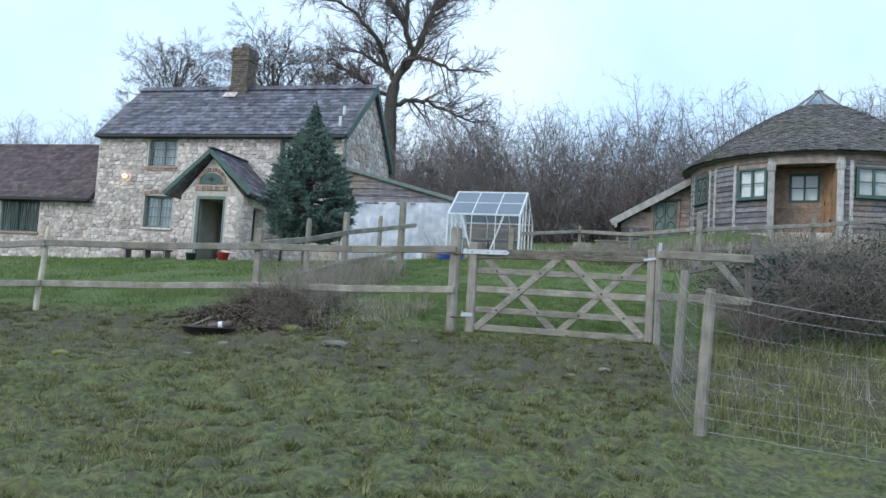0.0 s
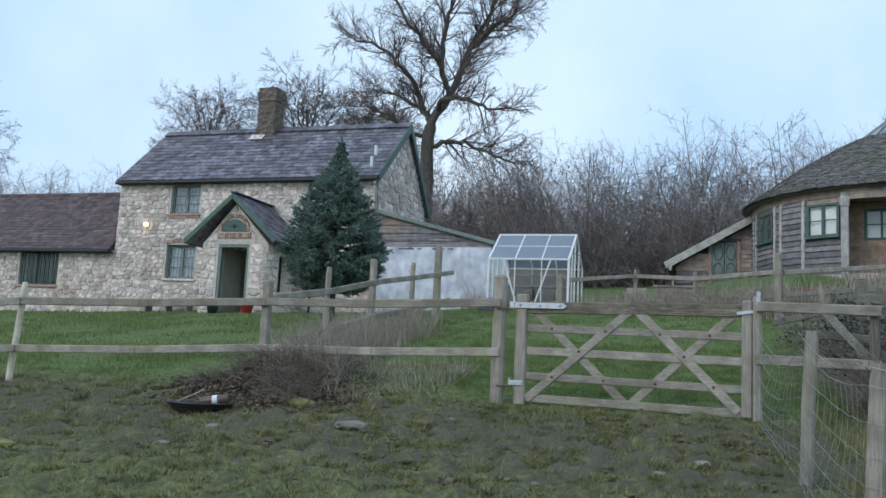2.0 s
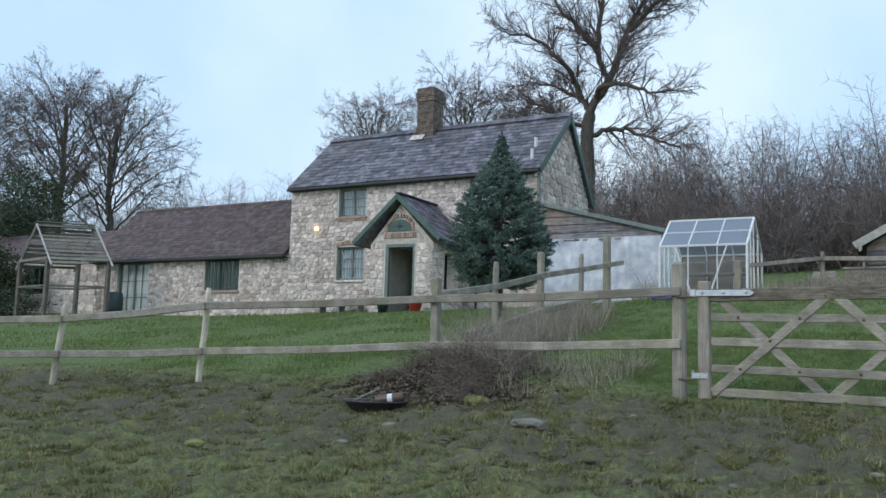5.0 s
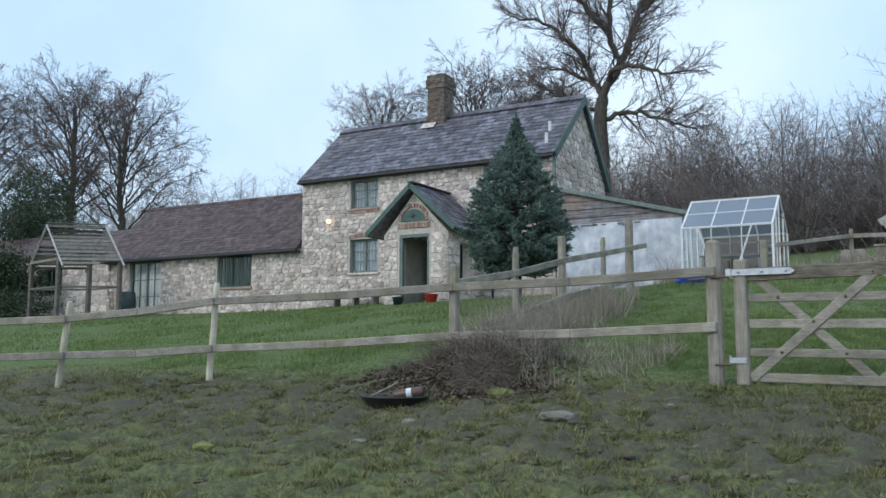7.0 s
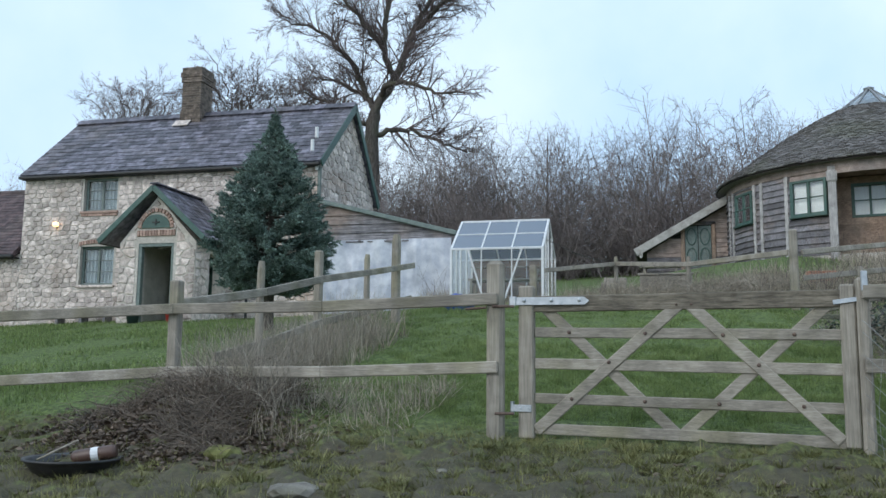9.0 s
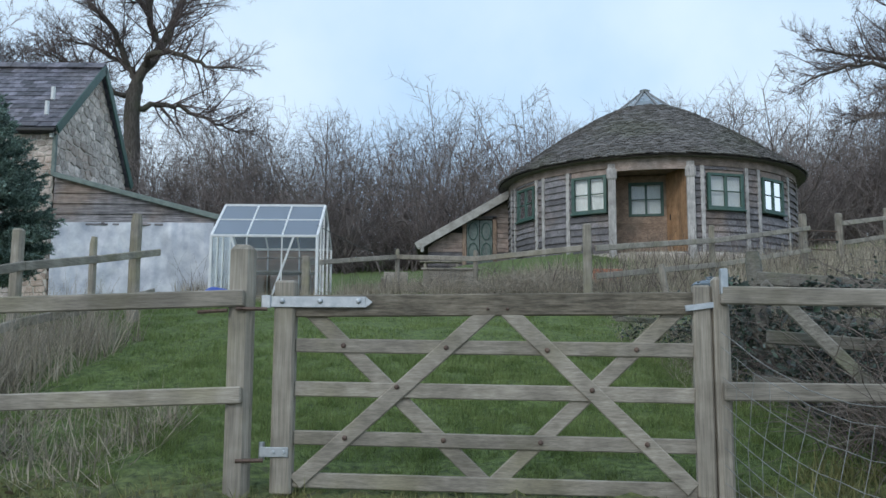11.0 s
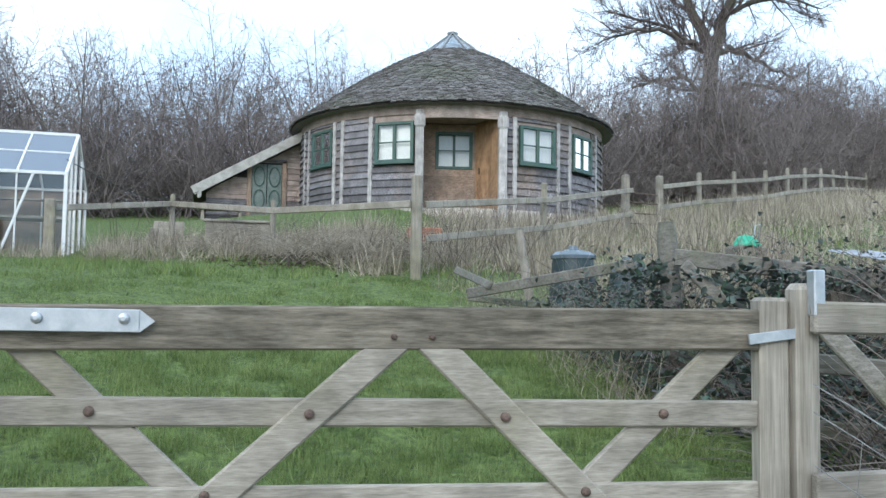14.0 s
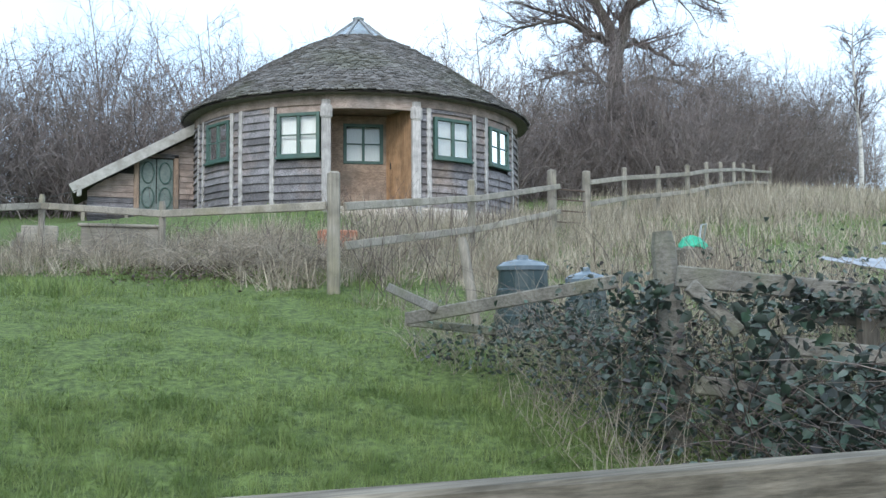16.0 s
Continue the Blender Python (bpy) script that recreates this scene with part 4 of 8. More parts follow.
def build_greenhouse():
    x0, x1, y0, yr, y1, zb, ze, zr = -3.17, -1.27, 10.40, 11.38, 12.36, 1.66, 2.92, 3.64
    t = thing("greenhouse", (-2.22, 11.4, zb), "small white-framed greenhouse with glazed pitched roof", "greenhouse")

    def bar(name, p, q, w=0.035, side=(0, 1, 0), label=""):
        part(name, Mesh().beam(p, q, w, w, side=side, c=0.004), M_white, t, label)
    for x in (x0, x1):
        for y in (y0, y1):
            bar("corner_post", (x, y, zb), (x, y, ze), 0.05)
        bar("gable_rafter", (x, y0, ze), (x, yr, zr), 0.045, side=(1, 0, 0))
        bar("gable_rafter", (x, yr, zr), (x, y1, ze), 0.045, side=(1, 0, 0))
        for y, z in ((y0 + 0.42, 3.22), (y0 + 0.82, 3.5), (yr + 0.42, 3.3)):
            bar("glazing_bar", (x, y, zb), (x, y, z), 0.045)
    bar("ridge_bar", (x0, yr, zr), (x1, yr, zr), 0.05)
    for y in (y0, y1):
        bar("eaves_bar", (x0, y, ze), (x1, y, ze), 0.045)
        bar("base_bar", (x0, y, zb + 0.08), (x1, y, zb + 0.08), 0.05)
    for i in (1, 2):
        x = x0 + (x1 - x0) * i / 3
        for y in (y0, y1):
            bar("glazing_bar", (x, y, zb), (x, y, ze), 0.025)
            bar("roof_bar", (x, y, ze), (x, yr, zr), 0.03, side=(1, 0, 0))
    bar("roof_bar", (x0, (y0 + yr) / 2, (ze + zr) / 2 + 0.01), (x1, (y0 + yr) / 2, (ze + zr) / 2 + 0.01), 0.025)
    bar("brace", (x0 + 0.35, y0, ze), (x0 + 0.72, y0, zb + 0.1), 0.035)
    bar("brace", (x1 - 0.42, y0, ze), (x1 - 0.82, y0, zb + 0.1), 0.035)
    for (ya, za, yb, zb2) in ((y0, ze, yr, zr), (yr, zr, y1, ze)):
        for i in range(3):
            a, b = x0 + (x1 - x0) * i / 3 + 0.02, x0 + (x1 - x0) * (i + 1) / 3 - 0.02
            for k in (0, 1):
                p, q = k * 0.5, k * 0.5 + 0.5
                ob = part("roof_pane", Mesh().block(((a + b) / 2, ya + (yb - ya) * (p + q) / 2, za + (zb2 - za) * (p + q) / 2 + 0.006 * (1 - k)), ((b - a) / 2, 0, 0),
                          (0, (yb - ya) * 0.25, (zb2 - za) * 0.25), (0, -0.001, 0.002)), M_dull_glass, t)
                ob.visible_shadow = False
    for i in range(3):
        a, b = x0 + (x1 - x0) * i / 3 + 0.02, x0 + (x1 - x0) * (i + 1) / 3 - 0.02
        ob = part("pane", Mesh().box(a, b, y0 - 0.003, y0 + 0.001, zb + 0.1, ze - 0.03), M_glass, t)
        ob.visible_shadow = False
    for x in (x0, x1):
        ob = part("pane", Mesh().add([(x, y0, zb), (x, y1, zb), (x, y1, ze), (x, yr, zr), (x, y0, ze)], [(0, 1, 2, 3, 4)]), M_glass, t)
        ob.visible_shadow = False
    part("back_boarding", Mesh().box(x0, x1, y1 + 0.03, y1 + 0.05, zb, ze), M_brown[0], t, "brown boarded back")
    st = thing("potting_bench", (-2.2, 11.9, zb), "rough wooden potting bench inside the greenhouse", "bench")
    part("bench_top", Mesh().box(x0 + 0.08, x1 - 0.1, 11.6, 12.2, zb + 0.72, zb + 0.76, 0.006), M_wood[0], st)
    for x in (x0 + 0.15, x1 - 0.18):
        for y in (11.65, 12.15):
            part("leg", Mesh().box(x - 0.03, x + 0.03, y - 0.03, y + 0.03, zb - 0.05, zb + 0.72, 0.005), M_wood[2], st)
    sh = thing("greenhouse_shelf", (-2.2, 12.2, zb + 1.05), "slatted shelf hung across the greenhouse", "shelf")
    for k in range(3):
        part("slat", Mesh().box(x0 + 0.05, x1 - 0.05, 12.05 + k * 0.08, 12.11 + k * 0.08, zb + 1.05, zb + 1.07, 0.003), M_wood[0], sh)


build_greenhouse()

# ---- the round timber studio on its stone plinth ----
CX, CY, R0 = 7.15, 20.55, 4.1


def polar(a, r, z):
    return Vector((CX + r * math.cos(radians(a)), CY + r * math.sin(radians(a)), z))


def arc_board(m, a0, a1, r, z0, z1, t=0.022, lean=0.02):
    """A board bent to the wall between two angles: its foot stands proud."""
    n = max(1, int(abs(a1 - a0) / 6))
    v = []
    for i in range(n + 1):
        a = a0 + (a1 - a0) * i / n
        v += [polar(a, r + lean, z0), polar(a, r + lean + t, z0), polar(a, r + t, z1), polar(a, r, z1)]
    f = [[i * 4 + j, (i + 1) * 4 + j, (i + 1) * 4 + (j + 1) % 4, i * 4 + (j + 1) % 4] for i in range(n) for j in range(4)]
    return m.add(v, f + [[0, 1, 2, 3], [n * 4 + 3, n * 4 + 2, n * 4 + 1, n * 4]])


def build_roundhouse():
    zb, zt = 3.42, 5.62
    t = thing("roundhouse", (CX, CY, 2.8), "round timber studio with silvered boards and conical shingle roof", "house")
    wins = [(-163.2, -150.0, 4.58, 5.48), (-131.2, -117.6, 4.50, 5.46), (-82.8, -68.6, 4.52, 5.44), (-59.6, -46.5, 4.54, 5.44), (120, 134, 4.54, 5.44)]
    joints = [-190, -172, -167, -149, -145, -133, -116, -88.5, -84.5, -67, -61.2, -41.5, -25, -5, 20, 45, 70, 95, 118, 136, 150, 170]
    pl, pr = -116.0, -88.5
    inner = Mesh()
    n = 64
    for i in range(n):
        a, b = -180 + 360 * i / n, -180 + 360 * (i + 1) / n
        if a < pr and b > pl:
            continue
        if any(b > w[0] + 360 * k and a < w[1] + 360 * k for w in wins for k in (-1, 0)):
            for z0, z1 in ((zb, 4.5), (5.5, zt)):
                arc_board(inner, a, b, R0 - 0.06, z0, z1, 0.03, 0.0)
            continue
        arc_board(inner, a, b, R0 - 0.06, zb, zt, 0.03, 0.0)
    # inner skin in shade black, so gaps between the boards read dark
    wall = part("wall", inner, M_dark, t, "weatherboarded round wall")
    rng = random.Random(8)
    for a, b in zip(joints, joints[1:] + [170]):
        if b - a < 0.5 or (a >= pl - 0.1 and b <= pr + 0.1):
            continue
        z, k = zb, 0
        while z < zt - 0.03:
            h = rng.uniform(0.15, 0.19)
            z1 = min(z + h, zt)
            cuts = [(a, b)]
            for w in wins:
                for s in (0, -360):
                    if a < w[1] + s and b > w[0] + s and z1 > w[2] - 0.02 and z < w[3] + 0.02:
                        cuts = [(a, w[0] + s - 0.3), (w[1] + s + 0.3, b)]
            for p, q in cuts:
                if q - p > 0.8:
                    part("board", arc_board(Mesh(), p + 0.1, q - 0.1, R0 + rng.uniform(0, 0.006), z, z1 + 0.015, 0.024, 0.046), M_clad[0], wall)
            z = z1
        if a not in (pl, pr):
            m = Mesh()
            d = Vector((math.cos(radians(a)), math.sin(radians(a)), 0))
            s, nz = Vector((-d.y, d.x, 0)), 40
            for k in range(nz + 1):
                hw = 0.042 + 0.016 * abs(math.sin(math.pi * k / 3.1))
                o = polar(a, R0 + 0.03, zb + (zt - zb) * k / nz)
                m.v += [o - s * hw, o + s * hw, o + s * hw + d * 0.045, o - s * hw + d * 0.045]
            m.f = [[k * 4 + j, k * 4 + (j + 1) % 4, k * 4 + 4 + (j + 1) % 4, k * 4 + 4 + j] for k in range(nz) for j in range(4)] + [[3, 2, 1, 0], [nz * 4 + j for j in range(4)]]
            part("batten", m, M_clad_pale, wall, "scalloped pale cover batten")
    # header ring and wall plate
    ring = Mesh()
    ring.lathe([(R0 + 0.01, 0.0), (R0 + 0.06, 0.0), (R0 + 0.06, 0.25), (R0 + 0.01, 0.25)], (CX, CY, zt), 64)
    part("wall_plate", ring, M_head[0], t, "weathered timber wall plate")
    part("porch_lintel", arc_board(Mesh(), pl, pr, R0 + 0.045, zt - 0.10, zt + 0.22, 0.06, 0.0), M_head[0], t, "bowed timber lintel over the porch")
    # windows
    for n_win, (a0, a1, z0, z1) in enumerate(wins):
        am = (a0 + a1) / 2
        c, d = polar(am, R0 + 0.035, (z0 + z1) / 2), Vector((math.cos(radians(am)), math.sin(radians(am)), 0))
        s = Vector((-d.y, d.x, 0))
        hw, hh = R0 * math.sin(radians((a1 - a0) / 2)), (z1 - z0) / 2
        up = Vector((0, 0, 1))
        f = Mesh()
        for k in (-1, 1):
            f.block(c + s * (hw - 0.035) * k, s * 0.04, d * 0.045, up * hh, 0.006)
            f.block(c + up * (hh - 0.035) * k, s * (hw - 0.075), d * 0.045, up * 0.035, 0.006)
        w = part("window", f, M_green, t, "dark green four-pane casement window")
        part("mullion", Mesh().block(c, s * 0.035, d * 0.035, up * (hh - 0.07), 0.005), M_green, w)
        for k in (-1, 1):
            part("glazing_bar", Mesh().block(c + s * k * hw * 0.47, s * hw * 0.42, d * 0.02, up * 0.014, 0.003), M_green, w)
            for j in (-1, 1):
                p = part("pane", Mesh().block(c + s * k * hw * 0.46 + up * j * hh * 0.46, s * hw * 0.42, d * 0.002, up * hh * 0.43), M_glass, w)
                p.visible_shadow = False
        part("window_head", arc_board(Mesh(), a0 - 0.4, a1 + 0.4, R0 - 0.006, z1 - 0.01, z1 + 0.17, 0.022, 0.02), M_head[0], w)
        part("window_sill", Mesh().block(c - up * (hh + 0.025) + d * 0.03, s * (hw + 0.03), d * 0.07, up * 0.022, 0.006), M_green, w)
        # sheet close behind the panes, its tone painting their reflections
        part("roller_blind", Mesh().block(c - d * 0.09 + up * hh * 0.02, s * hw * 0.95, d * 0.003, up * hh * 0.96), M_sky_blind if n_win in (0, 3) else M_curtain_glare, w, "added sheet toned like the reflections in the glass")
    # recessed porch
    A, B = polar(pl, R0, 0), polar(pr, R0, 0)
    inw = Vector((CX, CY, 0)) - (A + B) / 2
    inw.normalize()
    run = (B - A).normalized()
    D = 0.95
    for base, nm in ((A, "post"), (B, "post")):
        part("porch_post", Mesh().block(base - inw * 0.04 + Vector((0, 0, (2.9 + zt + 0.1) / 2)), run * 0.10, inw * 0.09, (0, 0, (zt + 0.1 - 2.9) / 2), 0.015), M_clad_pale, t, "grey oak porch post")
        part("post_bracket", Mesh().block(base - inw * 0.10 + Vector((0, 0, zt - 0.16)), run * 0.13, inw * 0.06, (0, 0, 0.16), 0.05), M_clad_pale, t)
    back = (B - A).length
    w_l, w_r = 0.42, 1.32
    for k in range(12):
        z0 = zb + k * 0.18
        z1 = z0 + 0.19
        for u0, u1 in (((0.0, w_l), (w_r, 1.42)) if 4.52 < z1 and z0 < 5.38 else ((0.0, 1.42),)):
            p = A + inw * D + run * ((u0 + u1) / 2)
            part("porch_board", Mesh().block(p + Vector((0, 0, (z0 + z1) / 2)) - inw * 0.02, run * ((u1 - u0) / 2), inw * 0.014 + Vector((0, 0, 0.001)), Vector((0, 0, 0.095)), 0.004), M_brown[0], wall)
    for s0, s1 in ((A, A + inw * D), ):
        part("porch_cheek", Mesh().block((s0 + s1) / 2 + Vector((0, 0, (zb + zt) / 2)), run * 0.02, inw * D / 2, (0, 0, (zt - zb) / 2), 0.004), M_brown[2], t)
    # porch window
    c = A + inw * (D - 0.01) + run * ((w_l + w_r) / 2)
    c.z = 4.95
    hw, hh, up = (w_r - w_l) / 2, 0.46, Vector((0, 0, 1))
    f = Mesh()
    for k in (-1, 1):
        f.block(c + run * (hw - 0.035) * k, run * 0.04, inw * 0.045, up * hh, 0.006).block(c + up * (hh - 0.035) * k, run * (hw - 0.075), inw * 0.045, up * 0.035, 0.006)
    w = part("porch_window", f, M_green, t, "dark green four-pane porch window")
    part("mullion", Mesh().block(c, run * 0.03, inw * 0.03, up * (hh - 0.07), 0.005), M_green, w)
    for k in (-1, 1):
        part("glazing_bar", Mesh().block(c + run * k * hw * 0.47, run * hw * 0.42, inw * 0.02, up * 0.014, 0.003), M_green, w)
        for j in (-1, 1):
            p = part("pane", Mesh().block(c + run * k * hw * 0.46 + up * j * hh * 0.46, run * hw * 0.42, inw * 0.002, up * hh * 0.43), M_glass, w)
            p.visible_shadow = False
    # covers the curtain and paints the bright reflections of this window
    part("window_blind", Mesh().block(c + inw * 0.08 + up * hh * 0.05, run * hw * 0.95, inw * 0.003, up * hh * 0.9), M_curtain_glare, w, "pale blind that also gives the bright reflections in the panes")
    # splayed wall with the plank door
    p0, p1 = A + inw * D + run * 1.42, B + inw * 0.06 - run * 0.06
    dd = (p1 - p0)
    L = dd.length
    dd.normalize()
    nn = Vector((-dd.y, dd.x, 0))
    if nn.dot(inw) > 0:
        nn = -nn
    nb = 7
    door = part("door", Mesh().block((p0 + p1) / 2 + up * ((zb + zt) / 2), dd * L / 2, nn * 0.02, up * ((zt - zb) / 2)), M_door, t, "orange-brown plank door")
    for i in range(nb):
        q = p0 + dd * (L * (i + 0.5) / nb) + nn * 0.03
        part("plank", Mesh().block(q + up * ((zb + zt) / 2 - 0.03), dd * (L / nb / 2 - 0.004), nn * 0.012, up * ((zt - zb) / 2 - 0.05), 0.004), M_door, door)
    part("door_handle", Mesh().tube([p0 + dd * L * 0.22 + nn * 0.06 + up * 4.35, p0 + dd * L * 0.22 + nn * 0.06 + up * 4.5], 0.014, 8), M_black, door)
    part("porch_floor", Mesh().block((A + B) / 2 + inw * 0.45 + up * (zb - 0.05), run * back / 2, inw * 0.55, up * 0.05), M_clad[0], t)
    part("floor", Mesh().lathe([(R0 - 0.08, -0.1), (R0 - 0.08, 0.0)], (CX, CY, zb), 40), M_dark, t)
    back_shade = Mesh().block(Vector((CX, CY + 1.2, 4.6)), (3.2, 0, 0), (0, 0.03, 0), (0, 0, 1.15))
    # added sheet across the studio, coloured as its unlit inside
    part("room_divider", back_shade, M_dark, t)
    # stone plinth
    pw = Mesh()
    pw.lathe([(R0 - 0.06, 0.0), (R0 + 0.06, 0.0), (R0 + 0.06, zb - 2.4), (R0 - 0.06, zb - 2.4)], (CX, CY, 2.4), 60)
    plinth = part("plinth", pw, M_mortar, t, "low rubble stone plinth")
    st = []
    rubble(radians(-150) * R0, radians(-40) * R0, 2.5, zb - 0.02, [], [], lambda x, z, h: tuple(polar(math.degrees(x / R0), R0 + 0.06 + h, z)), st, size=0.3, seed=77)
    pieces("stone", st, M_stone, M_stone_i, plinth)
    # conical roof: a gently bellied profile
    prof = [(4.42, 5.87), (3.9, 6.25), (3.1, 6.83), (2.4, 7.30), (1.6, 7.79), (0.95, 8.12)]

    def at(s):
        k = s * (len(prof) - 1)
        i = min(int(k), len(prof) - 2)
        u = k - i
        return prof[i][0] + (prof[i + 1][0] - prof[i][0]) * u, prof[i][1] + (prof[i + 1][1] - prof[i][1]) * u
    deck = part("roof", Mesh().lathe([(r, z - 0.05) for r, z in prof], (CX, CY, 0), 64), M_roof_sh, t, "conical grey shingle roof")
    # the soffit's black colour holds the eaves shadow
    part("soffit", Mesh().lathe([(R0 - 0.1, 5.88), (4.34, 5.83), (4.42, 5.82), (4.425, 5.86), (R0 - 0.1, 5.97)], (CX, CY, 0), 64), M_eaves_shade, t, "eaves board coloured near-black as the shadow under the roof")
    sh = []
    rows = 42
    for j in range(rows):
        r0, z0 = at(j / rows)
        r1, z1 = at((j + 1) / rows)
        cnt = max(20, int(2 * math.pi * r0 / 0.16))
        for i in range(cnt):
            a0 = 360 / cnt * (i + 0.5 * (j % 2)) - 90
            wdt = math.pi * r0 / cnt
            dn = Vector((math.cos(radians(a0)), math.sin(radians(a0)), 0))
            low, high = polar(a0, r0 + 0.025 + rng.uniform(0, 0.045), z0 + rng.uniform(-0.012, 0.026)), polar(a0, r1, z1 + 0.012)
            d = high - low
            s = Vector((-dn.y, dn.x, 0))
            nrm = s.cross(d).normalized()
            if nrm.z < 0:
                nrm = -nrm
            sh.append((abs((a0 + 80 + 180) % 360 - 180) + j * 3, Mesh().block((low + high) / 2 + nrm * 0.008, s * (wdt - rng.uniform(0.004, 0.016)), d / 2, nrm * 0.012)))
    sh.sort(key=lambda q: q[0])
    pieces("shingle", [q[1] for q in sh], M_roof_sh, M_roof_sh_i, deck, 300)
    # glazed lantern
    lan = part("roof_lantern", Mesh().lathe([(0.98, 8.05), (1.0, 8.12), (0.92, 8.13)], (CX, CY, 0), 32), M_galv, t, "conical glass roof light with pale bars")
    apex = Vector((CX, CY, 8.86))
    for i in range(8):
        a0, a1 = 45 * i + 10, 45 * (i + 1) + 10
        p, q = polar(a0, 0.92, 8.125), polar(a1, 0.92, 8.125)
        part("lantern_bar", Mesh().beam(p, apex, 0.07, 0.06, side=(0, 0, 1), c=0.004), M_lead, lan)
        pane = part("pane", Mesh().add([p, q, apex], [(0, 1, 2)]), M_glass, lan, "pale blue roof light pane")
        pane.visible_shadow = False
    part("finial", Mesh().lathe([(0.14, -0.06), (0.16, 0.0), (0.05, 0.05), (0.01, 0.07)], apex, 12), M_galv, lan)


M_clad_pale = wood("pale_batten", (0.33, 0.31, 0.30), (0.58, 0.55, 0.53), 2, var=0.1, bump=0.2, depth=0.006)
M_lead = surf("grey_lead", (0.16, 0.17, 0.18), (0.28, 0.29, 0.30), fine=8, var=0.05, rough=0.5, bump=0.1)
# shadow under the eaves put into the colour; low specular cuts bounce
M_eaves_shade = surf("eaves_shadow_black", (0.02, 0.017, 0.015), (0.045, 0.04, 0.035), fine=8, var=0, bump=0.2)
M_eaves_shade.node_tree.nodes["Principled BSDF"].inputs["Specular IOR Level"].default_value = 0.1
build_roundhouse()


def build_lean_to():
    t = thing("log_store", (1.9, 22, 3.2), "boarded lean-to with sloping roof and green double doors", "shed")
    y0, x0, x1 = 21.0, 0.58, 3.22
    zl, zr, zb = 4.10, 5.62, 3.05

    def top(x):
        return zl + (zr - zl) * (x - x0) / (x1 - x0)
    z = zb
    rng = random.Random(3)
    while z < zr - 0.05:
        h = rng.uniform(0.13, 0.17)
        low, high = (x0 if v <= zl else x0 + (x1 - x0) * (v - zl) / (zr - zl) for v in (z, z + h))
        mat = M_head[0] if z > 3.9 else M_clad[0]
        for first, q in (((True, 1.62), (False, x1)) if 3.86 < z + h and z < 4.95 else ((True, x1),)):
            c, d = (low, high) if first else (max(2.66, low), max(2.66, high))
            if q - d > 0.05:
                part("board", Mesh().add([(c, y0 - 0.05, z), (q, y0 - 0.05, z), (q, y0 - 0.025, z + h + 0.01), (d, y0 - 0.025, z + h + 0.01), (c, y0, z), (q, y0, z), (q, y0, z + h + 0.01), (d, y0, z + h + 0.01)],
                     [(0, 1, 2, 3), (7, 6, 5, 4), (0, 4, 5, 1), (1, 5, 6, 2), (2, 6, 7, 3), (3, 7, 4, 0)]), mat, t)
        z += h
    part("wall", Mesh().add([(x, y, z) for y in (y0, 24.2) for x, z in ((x0, zb - .3), (x1, zb - .3), (x1, zr), (x0, zl))],
         [(0, 1, 2, 3), (7, 6, 5, 4), (0, 3, 7, 4), (3, 2, 6, 7), (1, 5, 6, 2), (0, 4, 5, 1)]), M_dark, t)
    n = Vector((-(zr - zl), 0, x1 - x0)).normalized()
    mid = Vector(((x0 + x1) / 2 - 0.12, 22.5, (zl + zr) / 2 + 0.02))
    d = Vector((x1 - x0 + 0.4, 0, (zr - zl) * (1 + 0.4 / (x1 - x0))))
    part("roof", Mesh().block(mid + n * 0.1, d / 2, (0, 1.85, 0), n * 0.05), M_roof_sh, t, "sloping shingled roof")
    part("fascia", Mesh().block(mid + n * 0.05 + Vector((0, -1.88, 0)), d / 2, (0, 0.02, 0), n * 0.12, 0.01), M_fascia, t, "pale lichened fascia board")
    part("eaves_bracket", Mesh().block((x0 - 0.17, 20.62, zl - 0.08), (0.05, 0, 0.01), (0, 0.03, 0), (0, 0, 0.14), 0.03), M_fascia, t)
    for x, nm in ((1.68, -1), (2.60, 1)):
        part("door_post", Mesh().box(x - 0.06, x + 0.06, y0 - 0.09, y0, zb + 0.3, 5.0, 0.008), M_brown[2], t)
    for a, b in ((1.75, 2.13), (2.15, 2.53)):
        dr = part("door", Mesh().box(a, b, y0 - 0.05, y0 - 0.02, 3.6, 4.9, 0.006), M_grey_green, t, "weathered green panelled door")
        for z0, z1 in ((3.7, 4.2), (4.3, 4.82)):
            c, hw, hh = Vector(((a + b) / 2, y0 - 0.065, (z0 + z1) / 2)), (b - a) / 2 - 0.05, (z1 - z0) / 2
            m = Mesh()
            for i in range(20):
                u, v = 2 * math.pi * i / 20, 2 * math.pi * (i + 1) / 20
                m.beam(c + Vector((hw * math.cos(u), 0, hh * math.sin(u))), c + Vector((hw * math.cos(v), 0, hh * math.sin(v))), 0.025, 0.03, c=0.004)
            part("panel_moulding", m, M_green, dr)
    part("door_head", Mesh().box(1.62, 2.66, y0 - 0.09, y0, 4.93, 5.03, 0.008), M_clad[0], t)
    b = thing("plank_bench", (0.75, 20.6, 3.3), "low plank bench against the lean-to", "bench")
    part("bench_top", Mesh().box(0.35, 1.6, 20.45, 20.8, 3.56, 3.60, 0.008), M_wood[0], b)
    for x in (0.5, 1.45):
        part("leg", Mesh().box(x - 0.04, x + 0.04, 20.5, 20.75, 3.1, 3.56, 0.008), M_wood[2], b)


M_fascia = surf("lichened_fascia", (0.32, 0.30, 0.27), (0.52, 0.50, 0.47), fine=5, var=0, bump=0.2, stain=(0.2, 0.19, 0.16))
build_lean_to()

# ---- the field gate ----
GX = 2.387


